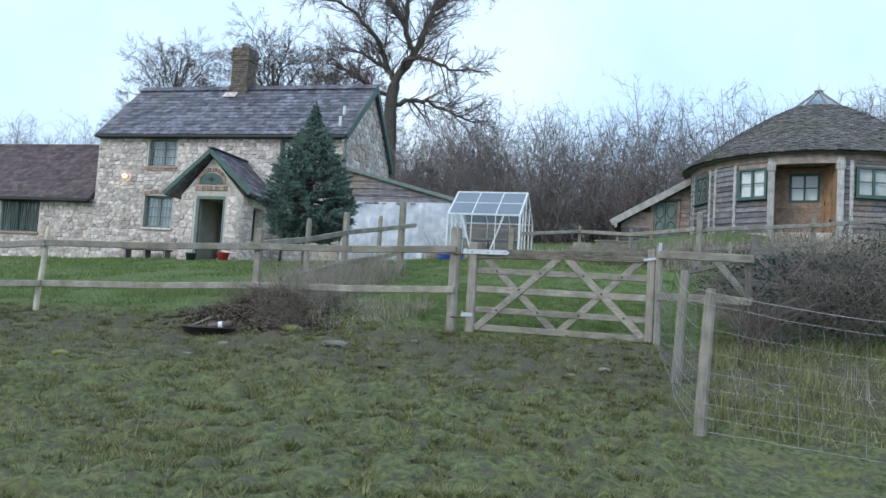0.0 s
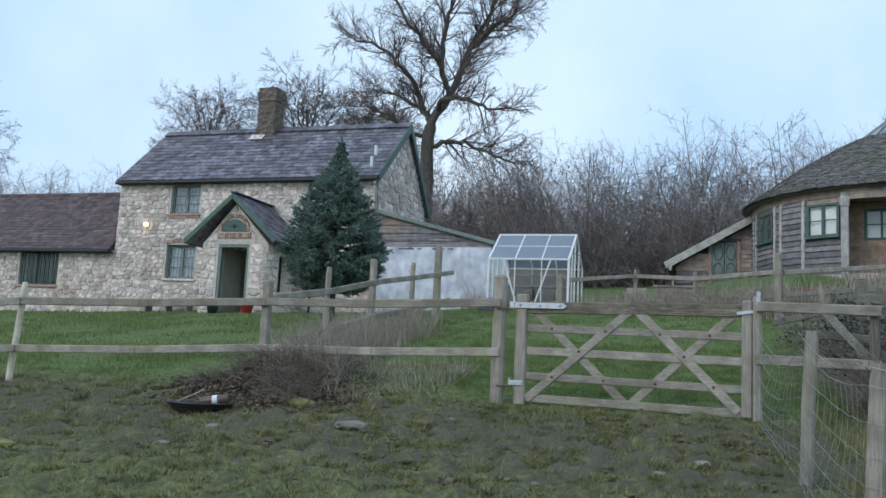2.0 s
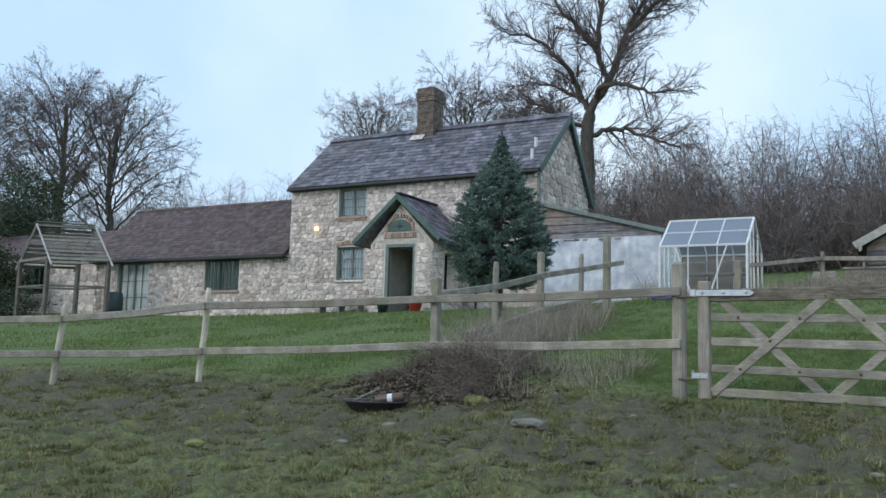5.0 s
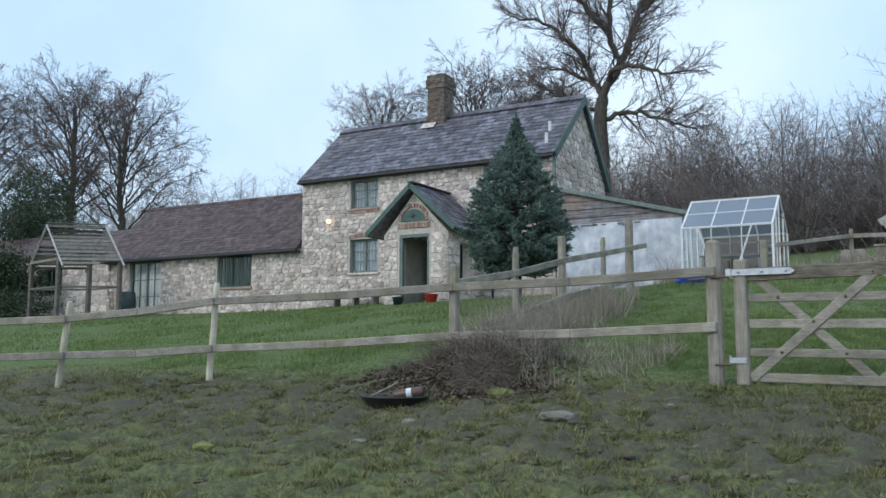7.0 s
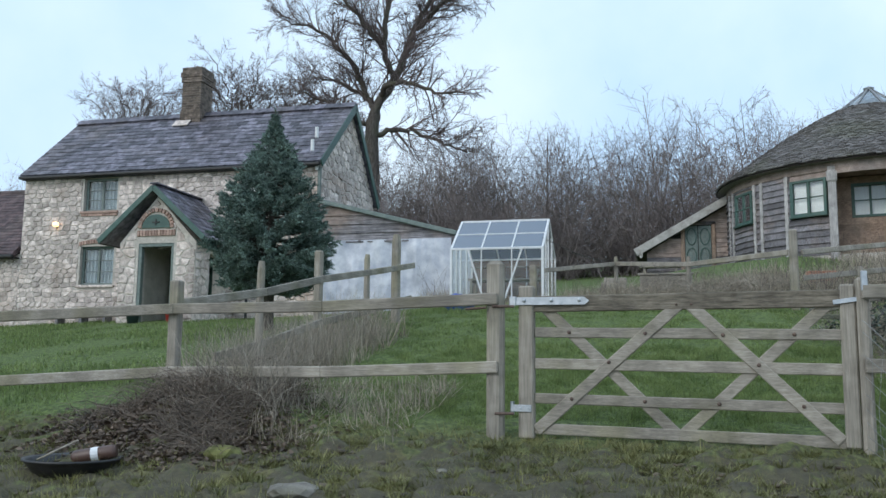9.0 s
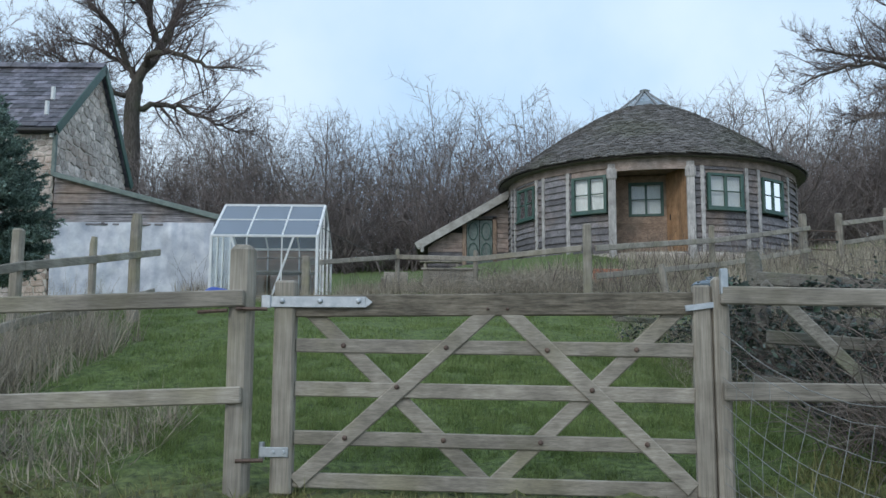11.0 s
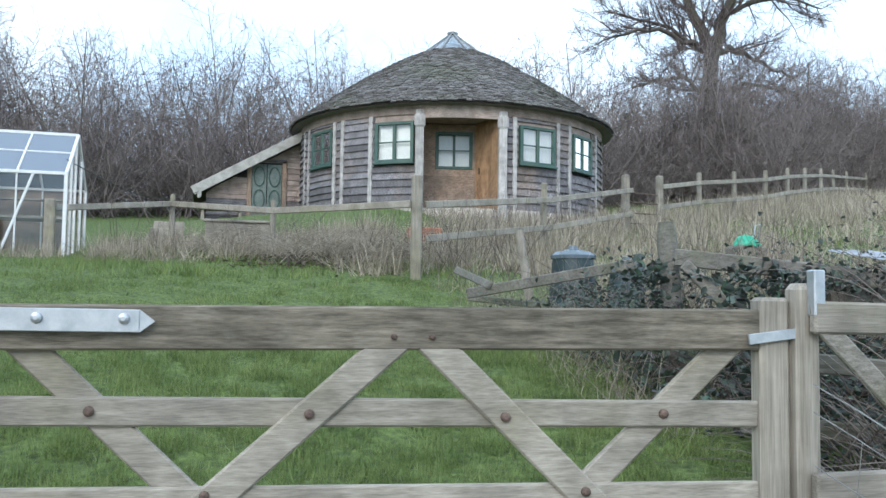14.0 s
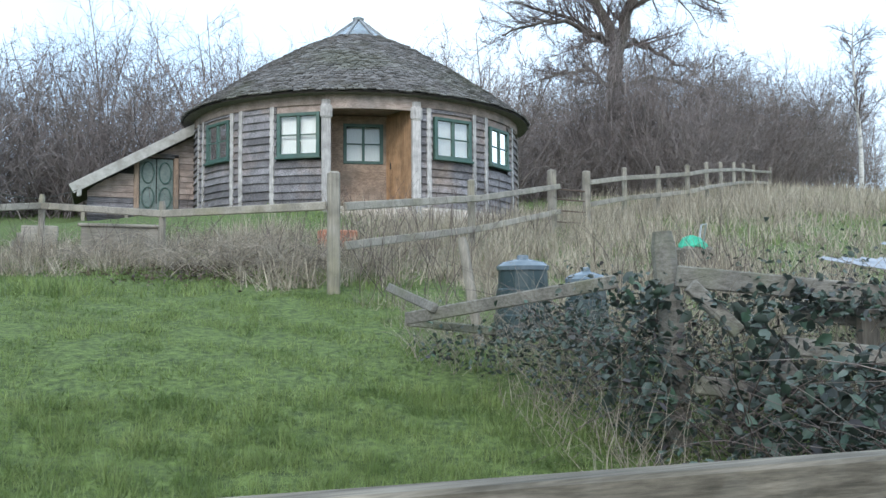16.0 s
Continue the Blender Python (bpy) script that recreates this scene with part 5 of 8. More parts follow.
def gp(x, z, out=0.0):
    """A place on the gate: along it, up, and proud of it towards the pasture."""
    return Vector((x, -0.10 * x - out, z))


GD = Vector((1, -0.10, 0)).normalized()
GN = Vector((-0.10, -1, 0)).normalized()


M_toprail = wood("mossy_rail", (0.085, 0.073, 0.053), (0.245, 0.212, 0.165), 0, coarse=16, stain=(0.30, 0.28, 0.235), stain_amount=0.15, var=0, bump=0.4, depth=0.006, slo=0.55, shi=0.66)


def build_gate():
    t = thing("field_gate", (1.2, -0.1, 0), "weathered softwood five-bar field gate with galvanised hinges", "gate")
    up = Vector((0, 0, 1))

    def slat(name, a, b, h, out=0.0, thick=0.03, mat=M_wood[0], label=""):
        return part(name, Mesh().beam(a + GN * out, b + GN * out, thick, h, side=GN, c=0.006), mat, t, label)
    part("hinge_stile", Mesh().block(gp(0.04, 0.605), GD * 0.062, GN * 0.042, up * 0.605, 0.014), M_wood[2], t, "squared gate stile with rounded head")
    part("latch_stile", Mesh().block(gp(GX - 0.015, 0.60), GD * 0.05, GN * 0.036, up * 0.575, 0.012), M_wood[2], t)
    slat("top_rail", gp(0.10, 1.062), gp(GX - 0.06, 1.075), 0.125, thick=0.055, mat=M_toprail, label="mossy brown top rail")
    for z, h, nm in ((0.838, 0.08, "rail"), (0.592, 0.085, "rail"), (0.320, 0.08, "rail"), (0.085, 0.085, "bottom_rail")):
        slat(nm, gp(0.10, z), gp(GX - 0.06, z - 0.022), h, thick=0.026)
    slat("brace", gp(0.12, 0.07), gp(1.22, 1.047), 0.09, 0.0135, 0.025)
    slat("brace", gp(2.30, 0.07), gp(1.295, 1.047), 0.09, 0.0135, 0.025)
    slat("brace", gp(0.17, 1.045), gp(1.19, 0.07), 0.085, -0.0135, 0.025)
    slat("brace", gp(2.26, 1.05), gp(1.22, 0.07), 0.085, -0.0135, 0.025)
    for xb, zb, front in ((0.381, 0.837, 0), (0.967, 0.827, 1), (1.528, 0.815, 1), (2.016, 0.82, 0), (0.69, 0.607, 1), (1.77, 0.597, 1),
                          (0.953, 0.315, 0), (1.488, 0.31, 0), (0.40, 0.322, 1), (2.06, 0.308, 1)):
        p = gp(xb, zb)
        out = 0.028 if front else 0.016
        part("bolt", Mesh().tube([p + GN * (out - 0.004), p + GN * (out + 0.006), p + GN * (out + 0.011)], [0.015, 0.014, 0.006], 10), M_rust, t)
    for xb in (1.20, 1.31):
        p = gp(xb, 1.045)
        part("bolt", Mesh().tube([p + GN * 0.024, p + GN * 0.034, p + GN * 0.038], [0.010, 0.009, 0.004], 8), M_rust, t)
    # galvanised hinge strap, lower hinge and latch
    s = part("hinge_strap", Mesh().beam(gp(-0.08, 1.085) + GN * 0.05, gp(0.51, 1.082) + GN * 0.05, 0.008, 0.062, side=GN, c=0.002)
             .add([gp(0.51, 1.113) + GN * 0.05, gp(0.55, 1.082) + GN * 0.05, gp(0.51, 1.051) + GN * 0.05], [(0, 1, 2)])
             .beam(gp(-0.09, 1.085) + GN * 0.055, gp(-0.035, 1.085) + GN * 0.055, 0.02, 0.075, side=GN, c=0.004), M_galv, t, "long galvanised hinge strap")
    for xb in (0.03, 0.25, 0.47):
        part("bolt", Mesh().tube([gp(xb, 1.088) + GN * 0.054, gp(xb, 1.088) + GN * 0.064, gp(xb, 1.088) + GN * 0.068], [0.016, 0.014, 0.006], 10), M_galv, s)
    s = part("lower_hinge", Mesh().beam(gp(-0.08, 0.24) + GN * 0.048, gp(0.085, 0.24) + GN * 0.048, 0.01, 0.055, side=GN, c=0.003).tube([gp(-0.08, 0.19), gp(-0.08, 0.29)], 0.018, 8), M_galv, t)
    for xb in (0.0, 0.06):
        part("bolt", Mesh().tube([gp(xb, 0.24) + GN * 0.053, gp(xb, 0.24) + GN * 0.062], [0.012, 0.008], 8), M_galv, s)
    part("latch", Mesh().beam(gp(GX - 0.11, 1.045) + GN * 0.045, gp(GX + 0.12, 1.075) + GN * 0.045, 0.01, 0.032, side=GN, c=0.002)
         .tube([gp(GX + 0.11, 1.14) + GN * 0.02, gp(GX + 0.10, 1.02) + GN * 0.02, gp(GX + 0.09, 0.92) + GN * 0.02], 0.007, 6), M_galv, t, "galvanised throw-over latch")


build_gate()


def post_mesh(p, q, w, seed=0, round_=False, head=0.02):
    """A fence post from p on the ground to q, a bit worn at its head."""
    p, q = Vector(p) - Vector((0, 0, 0.25)), Vector(q)
    m = Mesh()
    if round_:
        d = (q - p)
        rng = random.Random(seed)
        pts = [p + d * k + Vector((rng.uniform(-1, 1), rng.uniform(-1, 1), 0)) * 0.006 for k in (0, 0.3, 0.6, 0.94, 1.0)]
        return m.tube(pts, [w / 2 * 1.05, w / 2, w / 2 * 0.98, w / 2 * 0.95, w / 2 * 0.72], 10)
    return m.beam(p, q, w, w, side=(0, 1, 0), c=head)


def build_front_fence():
    t = thing("field_fence", (-4, 0, 0), "two-rail softwood post fence along the pasture", "fence")
    posts = [(-0.205, -0.05, 1.41, 0.135, 0), (-3.2, 0.12, 1.31, 0.10, 0), (-6.25, -0.6, 1.16, 0.085, 0.1), (-7.95, -1.45, 0.92, 0.085, 0.2), (-11.2, -2.4, 0.82, 0.085, 0), (-14.3, -3.1, 0.7, 0.085, 0)]
    for k, (x, y, z, w, lean) in enumerate(posts):
        part("post", post_mesh((x - lean, y, gz(x, y)), (x, y, z), w, k, round_=2 <= k, head=0.03 if k == 0 else 0.012), M_stake if k in (2, 3) else M_wood[2], t, ("stout mossy gatepost", "", "pale leaning stake", "pale leaning stake", "", "")[k])
    ups = [(1.10, 0.56), (1.045, 0.483), (0.918, 0.325), (0.695, 0.237), (0.63, 0.17), (0.5, 0.05)]
    for k in range(len(posts) - 1):
        (x0, y0, *_), (x1, y1, *_) = posts[k], posts[k + 1]
        for u in (0, 1):
            a, b = Vector((x0 + 0.03, y0 - 0.085, ups[k][u])), Vector((x1 - 0.03, y1 - 0.075, ups[k + 1][u]))
            mid = (a + b) / 2 - Vector((0, 0, 0.02))
            part("rail", Mesh().beam(a, mid, 0.035, 0.095, c=0.008).beam(mid, b, 0.035, 0.095, c=0.008), M_wood[0], t)
    # short hinge pins
    part("hinge_pin", Mesh().tube([(-0.22, -0.14, 1.04), (-0.05, -0.1, 1.04)], 0.012, 6).tube([(-0.2, -0.12, 0.2), (-0.05, -0.1, 0.2)], 0.012, 6).tube([(-0.44, -0.11, 1.02), (-0.27, -0.13, 1.03)], 0.012, 6), M_rust, t)
    t = thing("garden_fence", (-3, 4, 0.8), "old lichened post and rail fence crossing the lawn", "fence")
    ps = [(-3.2, 1.80, 1.68, 0.09), (-3.12, 3.24, 1.98, 0.10), (-3.08, 4.95, 2.14, 0.09), (-3.0, 6.1, 2.60, 0.15)]
    for k, (x, y, z, w) in enumerate(ps):
        part("post", post_mesh((x, y, gz(x, y)), (x, y, z), w, k + 9, round_=k != 1), M_wood[2], t)
    line = [(-3.3, 0.2, 1.10), (-3.2, 1.8, 1.34), (-3.12, 3.24, 1.62), (-3.08, 4.95, 1.88), (-2.92, 6.6, 2.16)]
    low = [(-3.3, 0.9, 0.62), (-3.2, 1.8, 0.78), (-3.12, 3.24, 1.08), (-3.08, 4.95, 1.32), (-2.94, 6.5, 1.62)]
    for pts in (line, low):
        for a, b in zip(pts, pts[1:]):
            part("rail", Mesh().beam(Vector(a) + Vector((0.07, 0, 0)), Vector(b) + Vector((0.07, 0, 0)), 0.035, 0.09, side=(1, 0, 0)), M_wood[1], t)


build_front_fence()


def build_right_fences():
    t = thing("post_and_rail_fence", (3.4, -0.25, 0), "short mossy post and rail fence beside the gate latch", "fence")
    part("post", post_mesh((2.47, -0.26, gz(2.47, -0.26)), (2.465, -0.27, 1.22), 0.085, 4), M_wood[2], t, "latch post wrapped in wire")
    part("post", post_mesh((3.52, -0.2, gz(3.52, -0.2)), (3.52, -0.22, 1.13), 0.085, 5), M_old_post, t)
    for z in (1.115, 0.60):
        part("rail", Mesh().beam((2.45, -0.335, z), (3.57, -0.29, z - 0.01), 0.035, 0.10), M_wood[0], t)
    part("latch_keep", Mesh().block((2.47, -0.33, 1.19), (0.02, 0, 0), (0, 0.02, 0), (0, 0, 0.07), 0.004), M_galv, t)
    # stock netting on stakes
    t = thing("stock_netting_fence", (2.9, -3, -0.4), "sagging wire stock netting on round stakes", "fence")
    line = [(2.50, -0.30), (2.73, -2.5), (2.92, -4.15), (5.6, -4.6), (8.6, -5.1), (11.6, -5.6)]
    tops = [0.95, 0.78, 0.53, 0.35, 0.2, 0.05]
    for k, ((x, y), z) in enumerate(zip(line, tops)):
        if k:
            part("stake", post_mesh((x - 0.02, y, gz(x, y)), (x + 0.03, y, z), 0.10, k + 20, round_=True), M_wood[2], t, "round softwood stake")
    rng = random.Random(12)
    hs = [0.0, 0.10, 0.20, 0.31, 0.43, 0.57, 0.74, 0.92]
    for k in range(len(line) - 1):
        (x0, y0), (x1, y1) = line[k], line[k + 1]
        L = math.hypot(x1 - x0, y1 - y0)
        n = max(4, int(L / 0.15))

        def at(u, h):
            z0, z1 = gz(x0, y0) + 0.04, gz(x1, y1) + 0.04
            s0, s1 = (tops[k] - 0.12 - z0) / 0.92, (tops[k + 1] - 0.12 - z1) / 0.92
            sag = -0.10 * math.sin(math.pi * u) * (h if k else h * 1.6) * (1 if k else 1.5)
            bow = 0.05 * math.sin(math.pi * u) * math.sin(h * 5 + k)
            return Vector((x0 + (x1 - x0) * u + bow * (y1 - y0) / L - 0.06, y0 + (y1 - y0) * u - bow * (x1 - x0) / L - 0.05,
                           (z0 + h * s0) * (1 - u) + (z1 + h * s1) * u + sag + 0.012 * noise.noise(Vector((u * 9 + k * 5, h * 7, 2)))))
        for h in hs + [1.02]:
            part("line_wire", Mesh().tube([at(i / n, h) for i in range(n + 1)], 0.0019 if h < 1 else 0.0026, 4), M_wire, t)
        for i in range(1, n):
            part("stay_wire", Mesh().tube([at(i / n + rng.uniform(-0.006, 0.006), h) for h in hs], 0.0015, 4), M_wire, t)
    # fence of the studio garden
    t = thing("paddock_fence", (6, 10, 2.2), "weathered post and rail fence round the studio garden", "fence")
    top = [(-1.46, 10.4, 2.56), (.1, 11.9, 2.88), (1.55, 9.9, 2.62), (3.08, 7.5, 2.72), (5.6, 9.7, 3.05), (8.2, 12.1, 3.66)]
    wid = [0.14, 0.09, 0.09, 0.12, 0.09, 0.13]
    for k, (x, y, z) in enumerate(top):
        part("post", post_mesh((x, y, gz(x, y)), (x, y, z), wid[k], 40 + k, round_=k in (1, 2), head=0.02), M_wood[2], t)
    rails = [(-1.5, 10.35, 2.42), (.1, 11.85, 2.72), (1.55, 9.85, 2.46), (3.0, 7.5, 2.36)]
    for a, b in zip(rails, rails[1:]):
        part("rail", Mesh().beam(a, b, 0.035, 0.09, side=(0, 1, 0)), M_wood[0], t)
    for za, zb in ((2.36, 3.36), (1.95, 2.92)):
        a, b = Vector((3.2, 7.5, za)), Vector((8.3, 12.0, zb))
        m = a.lerp(b, 0.5) - Vector((0, 0, 0.06))
        part("rail", Mesh().beam(a, m, 0.035, 0.09), M_wood[0], t)
        part("rail", Mesh().beam(m, b, 0.035, 0.09), M_wood[0], t)
    t = thing("hill_fence", (14, 15.5, 3.5), "long two-rail fence running up the hill", "fence")
    ps = [(9.02, 12.3, 3.71), (10.5, 13.3, 4.0), (11.7, 13.85, 4.17), (13.1, 14.7, 4.40), (14.6, 15.9, 4.72), (16.2, 17.3, 5.02), (18.0, 18.9, 5.36), (20, 20.8, 5.72), (22.2, 22.8, 6.08), (24.6, 24.6, 6.4)]
    for k, (x, y, z) in enumerate(ps):
        part("post", post_mesh((x, y, min(gz(x, y), z - 1.0)), (x, y, z), 0.12 if k == 0 else 0.085, 60 + k), M_wood[2], t)
    for u in (0.22, 0.62):
        for a, b in zip(ps, ps[1:]):
            part("rail", Mesh().beam((a[0], a[1] - 0.06, a[2] - u), (b[0], b[1] - 0.06, b[2] - u), 0.035, 0.09), M_wood[0], t)
    t = thing("garden_gate", (8.6, 12.2, 2.7), "old tubular iron hurdle gate in the fence", "gate")
    for z in (2.75, 2.95, 3.15, 3.33):
        part("rail", Mesh().tube([(8.25, 12.1, z), (9.0, 12.28, z)], 0.014, 6), M_rust, t)


M_wire = surf("dull_fence_wire", (0.22, 0.22, 0.21), (0.38, 0.38, 0.36), fine=20, var=0.05, rough=0.5, metal=0.6, bump=0)
build_right_fences()


# ---- vegetation ----
def np_mesh(name, verts, faces, material):
    """A mesh from arrays of corners and triangles."""
    me = bpy.data.meshes.new(name)
    me.vertices.add(len(verts))
    me.vertices.foreach_set("co", np.asarray(verts, np.float32).ravel())
    f = np.asarray(faces, np.int32)
    me.loops.add(f.size)
    me.loops.foreach_set("vertex_index", f.ravel())
    me.polygons.add(len(f))
    me.polygons.foreach_set("loop_start", np.arange(0, f.size, 3, dtype=np.int32))
    me.polygons.foreach_set("loop_total", np.full(len(f), 3, np.int32))
    me.materials.append(material)
    me.update(calc_edges=True)
    return me


def leafy(name, c1, c2, var=0.35, rough=0.6, through=0.25):
    """A leaf or blade: thin, so that some light comes through it."""
    m = surf(name, c1, c2, fine=3, var=var, bump=0, rough=rough, island=True)
    n, l = m.node_tree.nodes, m.node_tree.links
    b = n["Principled BSDF"]
    tr, mx = n.new("ShaderNodeBsdfTranslucent"), n.new("ShaderNodeMixShader")
    l.new(b.inputs["Base Color"].links[0].from_socket, tr.inputs["Color"])
    mx.inputs["Fac"].default_value = through
    l.new(b.outputs["BSDF"], mx.inputs[1])
    l.new(tr.outputs["BSDF"], mx.inputs[2])
    l.new(mx.outputs["Shader"], n["Material Output"].inputs["Surface"])
    return m


M_lawn = leafy("lawn_blade", (0.10, 0.155, 0.042), (0.24, 0.30, 0.105), through=0.3)
M_pasture = leafy("pasture_blade", (0.105, 0.115, 0.042), (0.27, 0.26, 0.105), through=0.25)
M_straw = leafy("dry_grass", (0.25, 0.21, 0.155), (0.48, 0.42, 0.33), var=0.45)
M_needle = leafy("blue_fir_needle", (0.075, 0.125, 0.105), (0.27, 0.36, 0.31), var=0.6, through=0.2)
def many_coloured(m, stops):
    """Colours picked leaf by leaf from a few."""
    n, l = m.node_tree.nodes, m.node_tree.links
    geo, ramp, mx = n.new("ShaderNodeNewGeometry"), n.new("ShaderNodeValToRGB"), n.new("ShaderNodeMix")
    e = ramp.color_ramp.elements
    while len(e) < len(stops):
        e.new(0.5)
    for k, c in enumerate(stops):
        e[k].position, e[k].color = k / (len(stops) - 1), (*c, 1)
    swirl = n.new("ShaderNodeMath")
    swirl.operation, swirl.inputs[1].default_value = "MULTIPLY", 7.31
    wrap = n.new("ShaderNodeMath")
    wrap.operation = "FRACT"
    l.new(geo.outputs["Random Per Island"], swirl.inputs[0])
    l.new(swirl.outputs["Value"], wrap.inputs[0])
    l.new(wrap.outputs["Value"], ramp.inputs["Fac"])
    hs = n["Hue/Saturation/Value"]
    old = hs.inputs["Color"].links[0].from_socket
    mx.data_type = "RGBA"
    mx.inputs[0].default_value = 0.75
    l.new(old, mx.inputs[6])
    l.new(ramp.outputs["Color"], mx.inputs[7])
    l.new(mx.outputs[2], hs.inputs["Color"])
    return m


M_bramble = many_coloured(leafy("bramble_leaf", (0.042, 0.045, 0.040), (0.095, 0.105, 0.088), var=0.55, rough=0.5, through=0.12),
                          [(0.055, 0.04, 0.05), (0.03, 0.055, 0.038), (0.06, 0.075, 0.07), (0.045, 0.10, 0.06), (0.04, 0.06, 0.045), (0.085, 0.115, 0.10)])
M_ever = leafy("ivy_leaf", (0.02, 0.035, 0.015), (0.05, 0.075, 0.03), var=0.4, rough=0.5, through=0.15)
M_brush = surf("dead_brush", (0.085, 0.066, 0.052), (0.23, 0.185, 0.145), fine=8, var=0.4, island=True, bump=0)
M_dead = surf("dead_bramble", (0.18, 0.15, 0.118), (0.40, 0.345, 0.275), fine=8, var=0.4, island=True, bump=0)
M_litter = leafy("leaf_litter", (0.06, 0.043, 0.033), (0.17, 0.125, 0.09), var=0.5, through=0.05)
M_stalk = surf("bleached_stalk", (0.22, 0.185, 0.145), (0.42, 0.37, 0.30), fine=8, var=0.35, island=True, bump=0)
M_hedge = surf("hedge_cane", (0.10, 0.078, 0.066), (0.24, 0.20, 0.172), fine=8, var=0.4, island=True, bump=0)
M_stem = surf("bramble_stem", (0.07, 0.05, 0.045), (0.16, 0.125, 0.11), fine=8, var=0.3, island=True, bump=0)
M_bark = surf("grey_bark", (0.05, 0.042, 0.034), (0.14, 0.12, 0.10), fine=5, stretch=(3, 3, 0.7), var=0, bump=0.7, depth=0.05,
              stain=(0.09, 0.10, 0.05), stain_amount=0.5)
M_twig = surf("brown_twig", (0.085, 0.064, 0.06), (0.18, 0.14, 0.13), fine=2, var=0.25, island=True, bump=0)
M_thicket = surf("thicket_twig", (0.125, 0.102, 0.094), (0.265, 0.225, 0.21), fine=0.6, var=0.35, island=True, bump=0)
M_birch = surf("birch_bark", (0.45, 0.43, 0.40), (0.7, 0.68, 0.64), fine=4, stretch=(1, 1, 5), var=0, bump=0.2, stain=(0.06, 0.05, 0.05), coarse=4)


class Twigs:
    """Tapered three- to six-sided branches in plain lists, split by thickness."""

    def __init__(self):
        self.v, self.f = [], []

    def limb(self, pts, radii, sides):
        k = len(self.v)
        n = len(pts)
        for i, p in enumerate(pts):
            d = (pts[min(i + 1, n - 1)] - pts[max(i - 1, 0)])
            s = d.cross(Vector((0.37, 0.71, 0.6)))
            s = s.normalized() if s.length > 1e-6 else Vector((1, 0, 0))
            u = d.cross(s).normalized()
            if i == n - 1 and radii[i] <= 0:
                self.v.append(p)
                break
            for j in range(sides):
                a = 2 * math.pi * j / sides
                self.v.append(p + s * (radii[i] * math.cos(a)) + u * (radii[i] * math.sin(a)))
        for i in range(n - 1):
            for j in range(sides):
                a, b = k + i * sides + j, k + i * sides + (j + 1) % sides
                if i == n - 2 and radii[-1] <= 0:
                    self.f.append((a, b, k + (n - 1) * sides))
                else:
                    self.f.append((a, b, b + sides))
                    self.f.append((a, b + sides, a + sides))

    def data(self, name, material):
        return np_mesh(name, [tuple(p) for p in self.v], self.f, material)


def grow(rng, wood_, twig, p, d, length, r, level, levels, spec):
    """One branch and, along it, its children."""
    segs = 1 if level >= levels else (9, 6, 4, 3, 2, 1)[min(level, 5)]
    sides = (10, 6, 5, 3, 3, 3)[min(level, 5)]
    wob, lift = spec["wobble"][min(level, len(spec["wobble"]) - 1)], spec["lift"][min(level, len(spec["lift"]) - 1)]
    pts, dirs = [p.copy()], [d.copy()]
    for i in range(segs):
        d = (d + Vector((rng.gauss(0, wob), rng.gauss(0, wob), rng.gauss(0, wob) + lift))).normalized()
        p = p + d * (length / segs)
        pts.append(p.copy())
        dirs.append(d.copy())
    tip = 0.0 if level >= levels else r * 0.3
    radii = [r + (tip - r) * (i / segs) ** 0.9 for i in range(segs + 1)]
    (wood_ if level <= 1 else twig).limb(pts, radii, sides)
    if level >= levels:
        return
    n = spec["kids"][level]
    lo = spec["start"][level]
    for k in range(n):
        u = lo + (1 - lo) * ((k + rng.random()) / n)
        i = min(int(u * segs), segs - 1)
        q = pts[i].lerp(pts[i + 1], u * segs - i)
        ax = dirs[i].cross(Vector((rng.gauss(0, 1), rng.gauss(0, 1), rng.gauss(0, 1))))
        if ax.length < 1e-4:
            continue
        ang = radians(rng.uniform(*spec["angle"][min(level, len(spec["angle"]) - 1)]))
        nd = (Matrix.Rotation(ang, 3, ax.normalized()) @ dirs[i]).normalized()
        big = level == 0 and k < spec.get("forks", 0)
        nl = length * spec["ratio"][min(level, len(spec["ratio"]) - 1)] * rng.uniform(0.65, 1.15) * (1.15 - 0.55 * u)
        nr = max(radii[i] * spec["thin"] * rng.uniform(0.7, 1.0), spec.get("least", 0.007))
        if big:
            nd = (Matrix.Rotation(radians(rng.uniform(22, 55)), 3, ax.normalized()) @ dirs[i]).normalized()
            nl, nr = length * rng.uniform(*spec["fork_len"]), radii[i] * 0.66
        grow(rng, wood_, twig, q, nd, nl, nr, level + 1, levels, spec)


